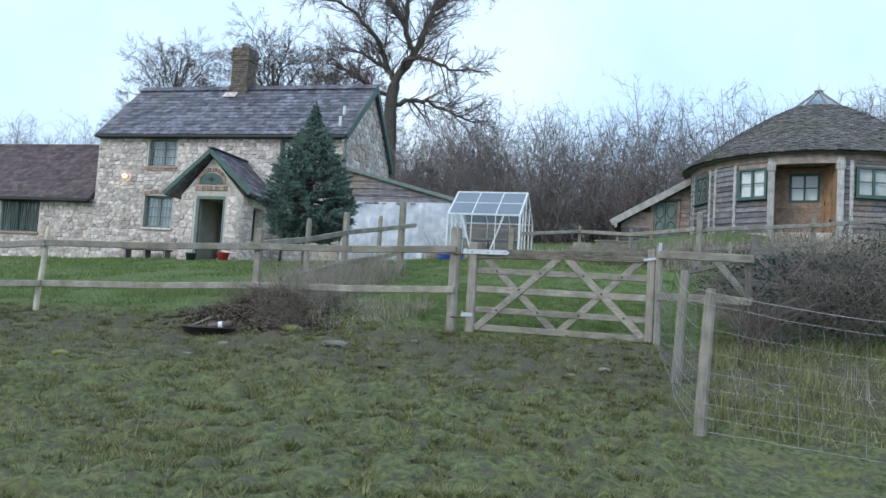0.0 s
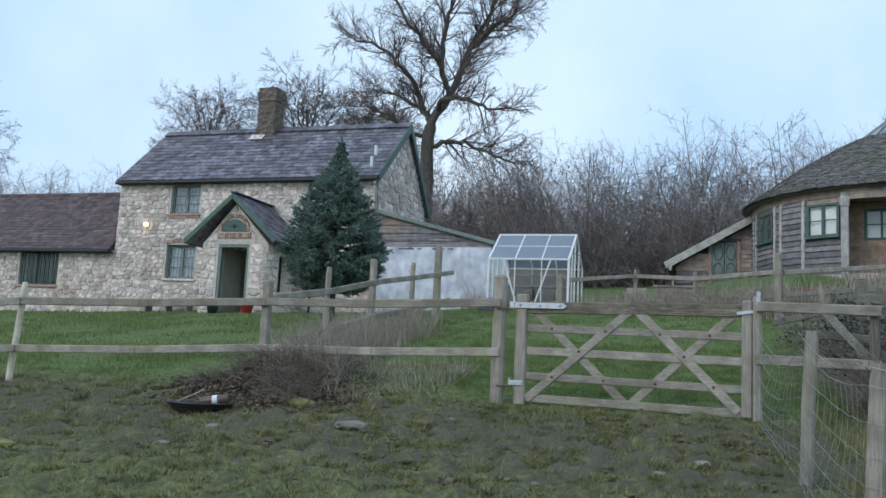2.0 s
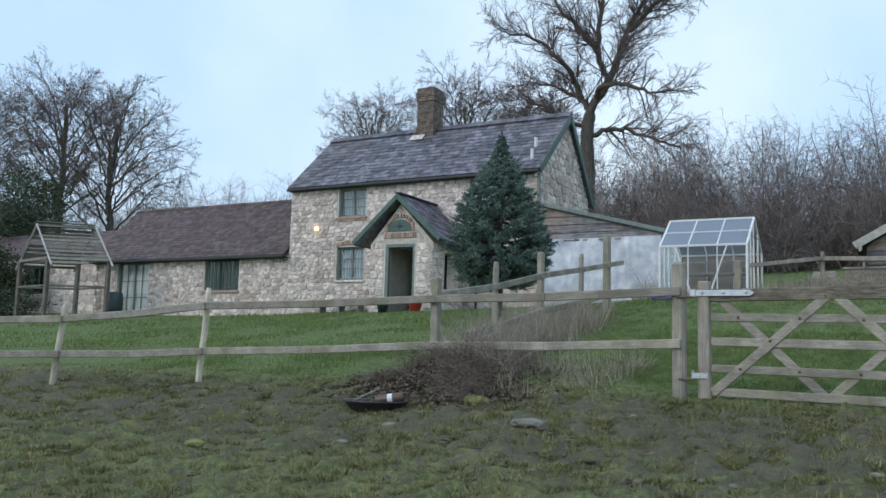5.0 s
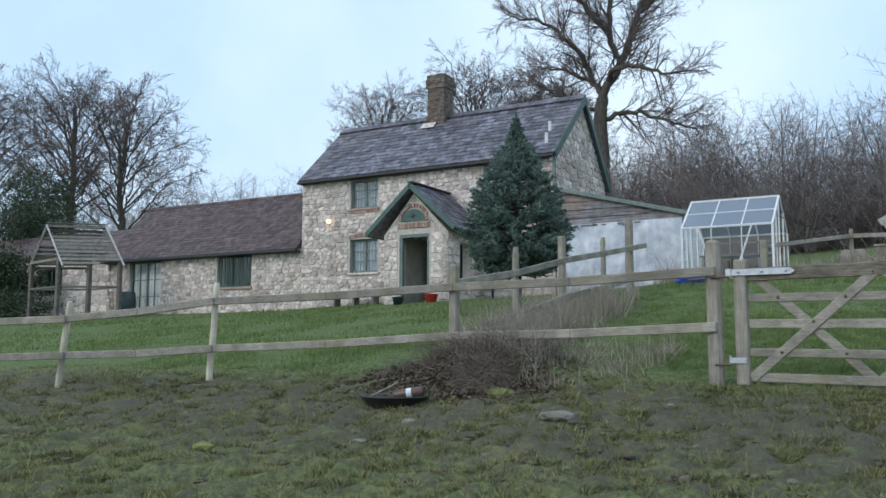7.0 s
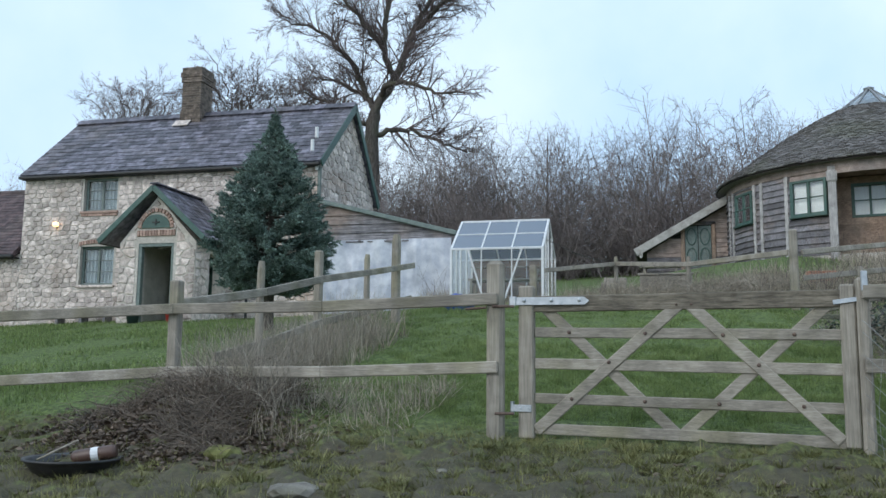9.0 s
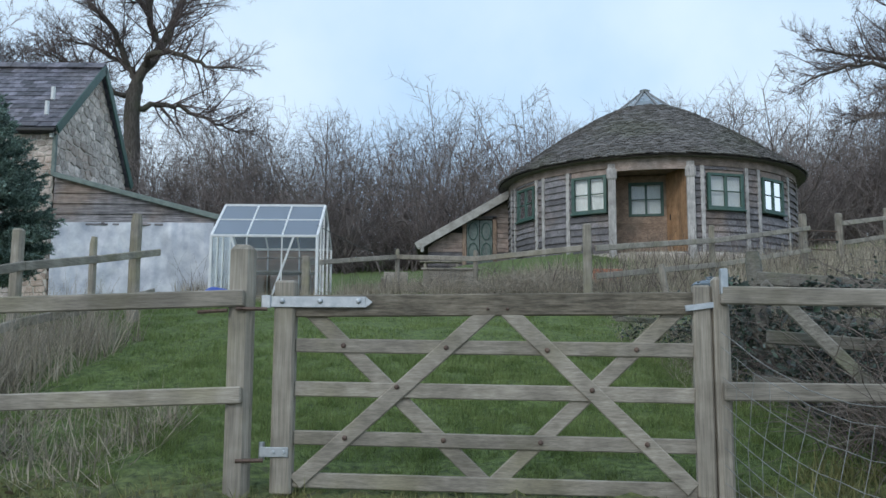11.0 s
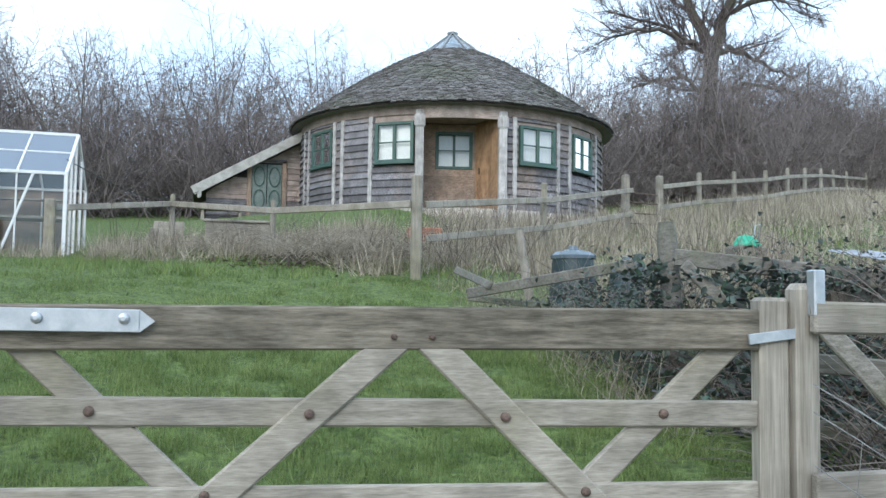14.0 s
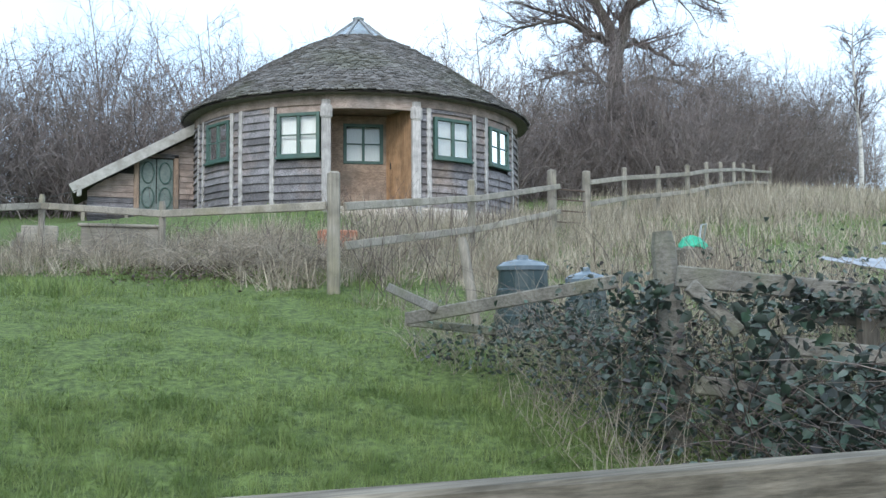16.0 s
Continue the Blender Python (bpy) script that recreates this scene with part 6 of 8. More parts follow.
def limbed_tree(name, loc, seed, trunk, limbs, label, kids=(15, 9, 9), reach=2.6, bough=0.042):
    """A tree of a few known great limbs. A limb: its points beside the foot, thick and thin radius, share of its length left bare."""
    rng = random.Random(seed)
    w, tw = Twigs(), Twigs()
    spec = dict(wobble=(0, 0, 0.15, 0.2, 0.25), lift=(0, 0, 0.07, 0.05, 0.03), kids=(0, 0) + kids[1:], start=(0, 0, 0.12, 0.1), least=0.009,
                angle=((40, 75), (40, 75), (25, 60), (25, 60)), ratio=(0, 0, 0.5, 0.52), thin=0.48)
    for pts, r0, r1, bare in [trunk] + limbs:
        pts = [Vector(p) for p in pts]
        fine = []
        for i in range(len(pts) - 1):
            a, b = pts[max(i - 1, 0)], pts[min(i + 2, len(pts) - 1)]
            for k in range(5):
                u = k / 5
                p, q = pts[i], pts[i + 1]
                m0, m1 = (q - a) * 0.5, (b - p) * 0.5
                fine.append(p * (2 * u ** 3 - 3 * u * u + 1) + m0 * (u ** 3 - 2 * u * u + u) + q * (3 * u * u - 2 * u ** 3) + m1 * (u ** 3 - u * u)
                            + Vector((rng.gauss(0, 1), rng.gauss(0, 1), rng.gauss(0, 1))) * 0.06 * (i + k > 0))
        fine.append(pts[-1])
        n = len(fine)
        rad = [r0 + (r1 - r0) * i / (n - 1) for i in range(n)]
        w.limb(fine, rad, 8)
        if bare >= 1:
            continue
        count = int(kids[0] * max(1.0, sum((b - a).length for a, b in zip(pts, pts[1:])) / 5))
        for j in range(count):
            u = bare + (1 - bare) * (j + rng.random()) / count
            i = min(int(u * (n - 1)), n - 2)
            q, d = fine[i].lerp(fine[i + 1], u * (n - 1) - i), (fine[i + 1] - fine[i]).normalized()
            ax = d.cross(Vector((rng.gauss(0, 1), rng.gauss(0, 1), rng.gauss(0, 1))))
            nd = Matrix.Rotation(radians(rng.uniform(25, 62)), 3, ax.normalized()) @ d
            grow(rng, w, tw, q, nd, reach * rng.uniform(0.5, 1.15) * (1.15 - 0.45 * u), min(rad[i] * 0.45, bough), 2, 4, spec)
    t = thing(name, (0, 0, 0), label, "tree")
    part("trunk", w.data("trunk", M_bark), M_bark, t)
    part("crown", tw.data("crown", M_twig), M_twig, t, "bare winter twigs")
    t.location = (loc[0], loc[1], gz(loc[0], loc[1]))
    return t


OAK_Z, BANK_Z = gz(-12.0, 30.5), gz(23.0, 33)
limbed_tree("oak_tree", (-12.0, 30.5), 14, ([(0, 0, -0.3), (-0.02, 0, 10.6 - OAK_Z), (0.04, 0, 12.2 - OAK_Z)], 0.36, 0.28, 1), [
    ([(0.0, 0, 12.0 - OAK_Z), (1.1, 0.3, 14.3 - OAK_Z), (1.8, 0.5, 16.2 - OAK_Z), (2.9, 0.8, 18.7 - OAK_Z), (3.6, 1.0, 21.0 - OAK_Z)], 0.23, 0.03, 0.2),
    ([(0.9, 0.2, 13.9 - OAK_Z), (0.65, -0.4, 15.0 - OAK_Z), (0.9, -0.7, 17.2 - OAK_Z), (1.5, -0.9, 19.1 - OAK_Z), (1.7, -1.0, 21.2 - OAK_Z)], 0.17, 0.03, 0.1),
    ([(0.0, 0, 12.1 - OAK_Z), (-0.3, 0.2, 12.8 - OAK_Z), (-1.5, 0.7, 13.8 - OAK_Z), (-3.8, 1.2, 14.6 - OAK_Z)], 0.19, 0.025, 0.15),
    ([(-0.4, 0.2, 13.0 - OAK_Z), (-1.0, -0.6, 14.6 - OAK_Z), (-2.6, -1.0, 16.0 - OAK_Z), (-4.2, -1.3, 16.6 - OAK_Z)], 0.15, 0.03, 0.1),
    ([(0.6, -0.3, 15.1 - OAK_Z), (0.0, -0.8, 16.0 - OAK_Z), (-1.1, -1.3, 17.4 - OAK_Z), (-2.1, -1.6, 19.0 - OAK_Z)], 0.15, 0.03, 0.1),
    ([(0.4, 0, 13.0 - OAK_Z), (1.2, -0.8, 13.3 - OAK_Z), (3.2, -1.5, 12.6 - OAK_Z), (4.7, -1.8, 12.3 - OAK_Z)], 0.17, 0.03, 0.2),
    ([(0.0, 0, 11.0 - OAK_Z), (1.1, 0.6, 11.5 - OAK_Z), (2.8, 1.1, 11.0 - OAK_Z), (4.2, 1.4, 10.4 - OAK_Z)], 0.15, 0.03, 0.2),
    ([(1.9, 0.5, 16.3 - OAK_Z), (3.5, 0.0, 17.3 - OAK_Z), (4.6, -0.4, 17.7 - OAK_Z)], 0.14, 0.03, 0.1),
    ([(-0.2, 0, 11.6 - OAK_Z), (-1.6, -0.9, 12.3 - OAK_Z), (-3.0, -1.4, 13.0 - OAK_Z)], 0.12, 0.03, 0.2)],
    "tall bare oak forking behind the cottage roof", kids=(27, 10, 9), reach=2.5)
limbed_tree("oak_tree", (23.0, 33), 23, ([(0, 0, -0.3), (0.1, 0, 9.0 - BANK_Z), (0.28, 0, 12.1 - BANK_Z), (0.42, 0, 13.6 - BANK_Z)], 0.41, 0.33, 1), [
    ([(0.4, 0, 13.4 - BANK_Z), (-0.4, 0.4, 15.6 - BANK_Z), (-1.3, 0.8, 18.5 - BANK_Z), (-1.8, 1.0, 21.5 - BANK_Z)], 0.30, 0.05, 0.1),
    ([(0.4, 0, 13.4 - BANK_Z), (1.2, -0.4, 15.8 - BANK_Z), (2.0, -0.8, 18.6 - BANK_Z), (3.2, -1.0, 21.5 - BANK_Z)], 0.34, 0.05, 0.1),
    ([(0.3, 0, 12.7 - BANK_Z), (-0.5, -0.5, 13.3 - BANK_Z), (-3.6, -1.2, 13.7 - BANK_Z), (-6.3, -1.6, 12.6 - BANK_Z)], 0.20, 0.03, 0.12),
    ([(-0.2, -0.3, 13.2 - BANK_Z), (-2.0, 0.6, 14.6 - BANK_Z), (-4.6, 1.1, 15.2 - BANK_Z)], 0.13, 0.03, 0.1),
    ([(0.5, 0, 13.2 - BANK_Z), (1.8, 0.7, 13.8 - BANK_Z), (3.6, 1.1, 13.6 - BANK_Z), (6.0, 1.4, 12.9 - BANK_Z)], 0.20, 0.03, 0.12),
    ([(1.0, -0.3, 15.2 - BANK_Z), (3.2, -0.9, 16.0 - BANK_Z), (5.6, -1.2, 15.6 - BANK_Z)], 0.15, 0.03, 0.1),
    ([(0.2, 0, 11.0 - BANK_Z), (-1.6, -0.8, 11.7 - BANK_Z), (-4.4, -1.2, 11.0 - BANK_Z)], 0.14, 0.03, 0.15),
    ([(0.3, 0, 11.4 - BANK_Z), (2.4, -0.7, 11.8 - BANK_Z), (5.2, -1.0, 11.2 - BANK_Z)], 0.13, 0.03, 0.15)],
    "big bare oak on the bank beside the studio", kids=(24, 10, 9), reach=2.6)


def dome_tree(name, loc, seed, height, spread, label, limbs=30, radius=0.3):
    """A round-headed tree: limbs fan out of a short trunk to a domed crown."""
    rng = random.Random(seed)
    runs = []
    for k in range(limbs):
        a = k * 2.399 + rng.uniform(-0.3, 0.3)
        e = math.asin(min(1.0, -0.12 + 1.1 * (k + 0.5) / limbs))
        end = Vector((math.cos(a) * math.cos(e) * spread, math.sin(a) * math.cos(e) * spread, height * (0.52 + 0.40 * math.sin(e)))) * rng.uniform(0.86, 1.0)
        z0 = height * (0.26 + 0.36 * (k + rng.random()) / limbs)
        root = Vector((0.02 * height * math.cos(a) * (k % 2), 0.0, z0))
        mid1, mid2 = root.lerp(end, 0.33), root.lerp(end, 0.68)
        mid1.z += 0.03 * height
        mid2.z += 0.05 * height * math.cos(e)
        runs.append(([root, mid1, mid2, end], radius * 0.2, 0.014, 0.25))
    return limbed_tree(name, loc, seed, ([(0, 0, -0.3), (0.05, 0, height * 0.25), (0.0, 0.1, height * 0.5), (0.1, 0, height * 0.72)], radius, radius * 0.3, 1), runs, label, kids=(11, 8, 7), reach=height * 0.13, bough=0.02)


_t = dome_tree("sycamore_tree", (-45.0, 26), 31, 19.8 - gz(-45.0, 26), 5.4, "round-crowned bare sycamore beyond the wing")
copy_thing(_t, pose(-41.0, 26.6, gz(-41.0, 26.6) - 1.4, 0, 0, 100))
copy_thing(_t, pose(-53.5, 25.5, gz(-53.5, 25.5) + 0.4, 0, 0, 220))
_t = dome_tree("ash_tree", (-29.8, 38), 35, 19.6 - gz(-29.8, 38), 3.9, "bare ash with fine twigs behind the chimney", radius=0.24)
copy_thing(_t, pose(-22.8, 38, gz(-22.8, 38) - 0.6, 0, 0, 130) @ Matrix.Diagonal((1.2, 1.2, 1.08, 1)))
copy_thing(_t, pose(-17.6, 37, gz(-17.6, 37) - 1.4, 0, 0, 250))


def build_birch():
    rng = random.Random(4)
    w, tw = Twigs(), Twigs()
    stem = [Vector((0.12 * math.sin(k * 0.7), 0.05 * k / 8, -0.3 + k * 0.95)) for k in range(9)]
    w.limb(stem, [0.12 - 0.012 * k for k in range(9)], 8)
    spec = dict(wobble=(0, 0, 0.14, 0.2, 0.2), lift=(0, 0, 0.03, -0.01, -0.03), kids=(0, 0, 11, 8), start=(0, 0, 0.15, 0.1), angle=((25, 60),), ratio=(0, 0, 0.5, 0.5), thin=0.5, least=0.008)
    for k in range(26):
        u = 3.2 + 4.6 * (k + rng.random()) / 26
        i = min(int(u), 7)
        a = rng.uniform(0, 6.283)
        grow(rng, w, tw, stem[i].lerp(stem[i + 1], u - i), Vector((math.cos(a), math.sin(a), rng.uniform(0.5, 1.2))).normalized(), rng.uniform(1.2, 2.4) * (1.25 - 0.09 * u), 0.022, 2, 4, spec)
    t = thing("birch_tree", (0, 0, 0), "slender white-barked birch on the hill", "tree")
    part("trunk", w.data("trunk", M_birch), M_birch, t, "white peeling trunk")
    part("crown", tw.data("crown", M_twig), M_twig, t)
    t.location = (30.5, 25.8, gz(30.5, 25.8))


build_birch()


def build_thicket():
    """The dense bare wood along the bank."""
    kinds = []
    for s in range(6):
        rng = random.Random(100 + s)
        tw = Twigs()
        for _ in range(5):
            a = rng.uniform(0, 6.28)
            grow(rng, tw, tw, Vector((rng.uniform(-.5, .5), rng.uniform(-.5, .5), -.3)), Vector((0.36 * math.cos(a), 0.36 * math.sin(a), 1)).normalized(),
                 rng.uniform(4.9, 6.8), rng.uniform(0.02, 0.045), 2, 4,
                 dict(wobble=(0, 0, 0.17, 0.22, 0.25), lift=(0, 0, 0.05, 0.03, 0.02), kids=(0, 0, 17, 7), start=(0, 0, 0.15, 0.15), least=0.008,
                      angle=((20, 45), (20, 45), (32, 75), (25, 70)), ratio=(0, 0, 0.34, 0.55), thin=0.5))
        kinds.append((np.array([tuple(p) for p in tw.v]), np.array(tw.f)))
    for s in range(3):
        rng = random.Random(200 + s)
        tw = Twigs()
        for _ in range(16):
            a, b = rng.uniform(0, 6.28), rng.uniform(0.3, 1.0)
            grow(rng, tw, tw, Vector((rng.uniform(-.8, .8), rng.uniform(-.8, .8), -.2)), Vector((b * math.cos(a), b * math.sin(a), 1)).normalized(),
                 rng.uniform(1.8, 3.4), 0.016, 3, 5, dict(wobble=(0, 0, 0, 0.16, 0.2), lift=(0, 0, 0, 0.02, 0.02), kids=(0, 0, 0, 9, 4), start=(0, 0, 0, 0.1, 0.1),
                                                         angle=((25, 60),), ratio=(0, 0, 0, 0.38, 0.5), thin=0.7))
        kinds.append((np.array([tuple(p) for p in tw.v]), np.array(tw.f)))
    rng = random.Random(7)
    vs, fs, k = [], [], 0
    spots = [(rng.uniform(-24, 44), rng.uniform(26.5, 41), rng.randrange(6), rng.uniform(0.82, 1.14)) for _ in range(215)]
    spots += [(rng.uniform(-20, 44), rng.uniform(25.6, 33), 6 + rng.randrange(3), rng.uniform(1.2, 1.75)) for _ in range(185)]
    spots += [(rng.uniform(-58, -22), rng.uniform(27, 40), rng.randrange(6), rng.uniform(0.85, 1.15)) for _ in range(55)]
    spots += [(rng.uniform(26, 58), rng.uniform(33, 52), rng.randrange(6), rng.uniform(0.9, 1.2)) for _ in range(60)]
    spots += [(rng.uniform(33, 54), rng.uniform(33, 42), rng.randrange(6), rng.uniform(0.75, 1.0)) for _ in range(50)]
    spots += [(rng.uniform(24, 44), rng.uniform(29, 36), rng.randrange(6), rng.uniform(0.62, 0.85)) for _ in range(30)]
    spots += [(rng.uniform(15, 42), rng.uniform(22.5, 27), 6 + rng.randrange(3), rng.uniform(0.8, 1.2)) for _ in range(26)]
    for x, y, s, sc in spots:
        if math.hypot(x - CX, y - CY) < 6.2 or (x > 15 and y < 0.62 * x + 11):
            continue
        v, f = kinds[s]
        a = rng.uniform(0, 6.28)
        c, n = math.cos(a) * sc, math.sin(a) * sc
        vs.append(np.c_[v[:, 0] * c - v[:, 1] * n + x, v[:, 0] * n + v[:, 1] * c + y, v[:, 2] * sc + gz(x, y)])
        fs.append(f + k)
        k += len(v)
    ob = new("thicket", np_mesh("thicket", np.concatenate(vs), np.concatenate(fs), M_thicket))
    tagged(ob, "dense bare winter thicket covering the bank", "woodland", kind="stuff")


build_thicket()


def blades(name, material, label, category, zones, seed, avoid=()):
    """Grass blades, one triangle each. Zones: x0, x1, y0, y1, count, length from and to, width, lean, clump."""
    rs = np.random.RandomState(seed)
    V = []
    for x0, x1, y0, y1, n, l0, l1, w, lean, clump in zones:
        x, y = rs.uniform(x0, x1, n), rs.uniform(y0, y1, n)
        if clump:
            g = np.array([noise.noise(Vector((a * clump, b * clump, seed))) for a, b in zip(x, y)])
            keep = g > rs.uniform(-0.45, 0.25, n)
            x, y, g = x[keep], y[keep], g[keep]
        else:
            g = np.zeros(n)
        ok = np.ones(len(x), bool)
        for ax0, ax1, ay0, ay1 in avoid:
            ok &= ~((x > ax0) & (x < ax1) & (y > ay0) & (y < ay1))
        ok &= np.hypot(x - CX, y - CY) > R0 + 0.15
        x, y, g = x[ok], y[ok], g[ok]
        n = len(x)
        z = ground_z(x, y) - 0.015
        h = rs.uniform(l0, l1, n) * (1 + 0.8 * np.clip(g, -0.5, 1))
        a, b = rs.uniform(0, 6.283, n), rs.uniform(0, 6.283, n)
        ww = w * rs.uniform(0.6, 1.3, n)
        k = np.abs(rs.normal(0, lean, n))
        dx, dy = np.cos(b) * h * k, np.sin(b) * h * k
        p0 = np.c_[x - np.cos(a) * ww, y - np.sin(a) * ww, z]
        p1 = np.c_[x + np.cos(a) * ww, y + np.sin(a) * ww, z]
        p2 = np.c_[x + dx, y + dy, z + h / np.sqrt(1 + k * k)]
        V.append(np.stack([p0, p1, p2], 1).reshape(-1, 3))
    v = np.concatenate(V)
    ob = new(name, np_mesh(name, v, np.arange(len(v)).reshape(-1, 3), material))
    return tagged(ob, label, category, kind="stuff")


HOUSES = ((-25.2, -7, 12.8, 17), (-11.5, -9.3, 10.9, 13), (-7.2, -3.7, 12.8, 17), (-3.2, -1.2, 10.4, 12.4), (0.4, 3.3, 20.9, 24.3))
blades("lawn_grass", M_lawn, "lush green lawn grass beyond the gate", "grass", [
    (-3.2, 3.6, 0.0, 3.5, 130000, 0.025, 0.07, 0.0035, 1.1, 3.0), (-1.5, 3.4, 0.6, 4.2, 80000, 0.04, 0.105, 0.0032, 0.9, 5.0), (-3.4, 3.9, 3.5, 7.6, 70000, 0.025, 0.07, 0.0055, 1.1, 2.2),
    (-3.4, 4.5, 7.6, 11.5, 20000, 0.06, 0.14, 0.008, 0.6, 1.0), (-15, -3.2, 1.5, 12.8, 60000, 0.04, 0.09, 0.012, 0.6, 0.7),
    (-27, -13, 0, 12.8, 20000, 0.05, 0.10, 0.02, 0.6, 0.5), (-9, -3.2, 0.1, 2.2, 14000, 0.04, 0.09, 0.008, 0.6, 1),
    (4, 30, 9, 24, 26000, 0.06, 0.16, 0.014, 0.6, 0.6)], 3, HOUSES)
blades("pasture_grass", M_pasture, "short trodden pasture grass", "grass", [
    (-5, 3.0, -6.5, 0.1, 190000, 0.012, 0.045, 0.0045, 1.1, 6.0), (-11, -4, -7, 0.3, 60000, 0.02, 0.06, 0.007, 0.9, 2.5), (-5, 4.5, -9.6, -6.4, 80000, 0.015, 0.05, 0.006, 1.0, 4.0),
    (-4.5, 2.8, -6.5, 0.0, 17000, 0.05, 0.11, 0.005, 0.9, 4.0), (3.0, 9, -4, 0.3, 24000, 0.06, 0.2, 0.007, 0.7, 1.4),
    (-16, -8, -8, 0, 12000, 0.03, 0.08, 0.014, 0.8, 1.2)], 5)


def tussocks():
    """Grazed tufts of coarse grass, each a fan of blades."""
    rs = np.random.RandomState(41)
    n, k = 3000, 30
    cx, cy = rs.uniform(-8.5, 2.6, n), rs.uniform(-8.0, -0.25, n)
    cz = ground_z(cx, cy)
    r = rs.uniform(0.02, 0.075, n)
    a = rs.uniform(0, 6.283, (n, k))
    u = np.sqrt(rs.rand(n, k))
    x, y = cx[:, None] + np.cos(a) * u * r[:, None], cy[:, None] + np.sin(a) * u * r[:, None]
    z = np.repeat(cz[:, None], k, 1) - 0.01
    h = rs.uniform(0.5, 1.2, (n, k)) * (0.35 + 0.9 * r[:, None] / 0.075) * 0.058
    out = 0.5 + 0.9 * u
    p = np.stack([x, y, z], -1)
    s = np.stack([-np.sin(a), np.cos(a), np.zeros_like(a)], -1) * 0.005
    tip = p + np.stack([np.cos(a) * h * out, np.sin(a) * h * out, h], -1)
    v = np.stack([p - s, p + s, tip], 2).reshape(-1, 3)
    ob = new("grass_tussocks", np_mesh("grass_tussocks", v, np.arange(len(v)).reshape(-1, 3), M_pasture))
    tagged(ob, "rough grazed grass tussocks in the pasture", "grass", kind="stuff")


def clods():
    """Kicked-up lumps of dark mud."""
    rs = np.random.RandomState(43)
    bm = bmesh.new()
    bmesh.ops.create_icosphere(bm, subdivisions=1, radius=1)
    base = np.array([tuple(q.co) for q in bm.verts])
    tri = np.array([[q.index for q in f.verts] for f in bm.faces])
    bm.free()
    V, F = [], []
    for i in range(3600):
        x, y = rs.uniform(-9, 2.6), -0.7 - 5.5 * rs.rand() ** 1.4
        if noise.noise(Vector((x * 0.9, y * 1.6, 4.0))) < rs.uniform(-0.3, 0.25):
            continue
        r = 0.008 + 0.026 * rs.rand() ** 2
        q = base * (1 + 0.35 * rs.normal(0, 1, (len(base), 1))) * [r * rs.uniform(0.8, 1.7), r * rs.uniform(0.8, 1.7), r * rs.uniform(0.4, 0.8)]
        F.append(tri + sum(len(w) for w in V[-1:]) * len(V))
        V.append(q + [x, y, gz(x, y)])
    ob = new("mud_clods", np_mesh("mud_clods", np.concatenate(V), np.concatenate(F), M_clod))
    tagged(ob, "dark trodden clods of mud in the pasture", "mud", kind="stuff")


M_clod = surf("wet_mud", (0.05, 0.04, 0.027), (0.14, 0.115, 0.078), fine=14, var=0.5, bump=0.5, island=True, rough=0.7)
tussocks()
clods()
blades("dry_grass", M_straw, "tall bleached winter grass on the bank", "grass", [
    (-.9, 3.0, 9.4, 12.2, 9000, 0.15, 0.42, 0.008, 1.1, 2.2), (2.2, 5.5, 7.8, 12.5, 8500, 0.12, 0.45, 0.008, 0.8, 2.0), (5.0, 9.8, 9, 15.3, 9000, 0.15, 0.5, 0.009, 0.8, 1.8), (5.5, 14, 6.5, 11, 6000, 0.1, 0.4, 0.009, 0.9, 1.3),
    (9.5, 20, 11, 19, 9000, 0.15, 0.5, 0.012, 0.8, 1.1), (18, 34, 16, 26, 5000, 0.2, 0.5, 0.02, 0.7, 0.6),
    (9.5, 16, 12, 17.5, 7500, 0.2, 0.55, 0.010, 0.6, 0.8), (-3.7, -2.3, 0.7, 4.6, 3200, 0.25, 0.62, 0.005, 0.6, 1.3), (-2.8, -0.9, -0.7, 1.6, 3600, 0.08, 0.26, 0.005, 1.0, 1.4),
    (3.1, 5.5, 2.0, 7.0, 7000, 0.06, 0.26, 0.003, 1.3, 1.8), (4.5, 9.0, 3.2, 8.5, 14000, 0.15, 0.42, 0.007, 0.8, 1.0), (22, 33, 19, 25, 3000, 0.2, 0.5, 0.016, 0.7, 0.5), (3.2, 8.5, -3.8, 0.2, 4500, 0.08, 0.28, 0.004, 1.0, 1.2),
    (-4.2, -3.4, 11.6, 12.7, 500, 0.2, 0.6, 0.008, 0.5, 0), (-3.4, -1.2, 9.8, 10.4, 700, 0.1, 0.35, 0.007, 0.8, 0), (16, 30, 16, 25, 5000, 0.2, 0.5, 0.016, 0.6, 0.6)], 9, HOUSES)


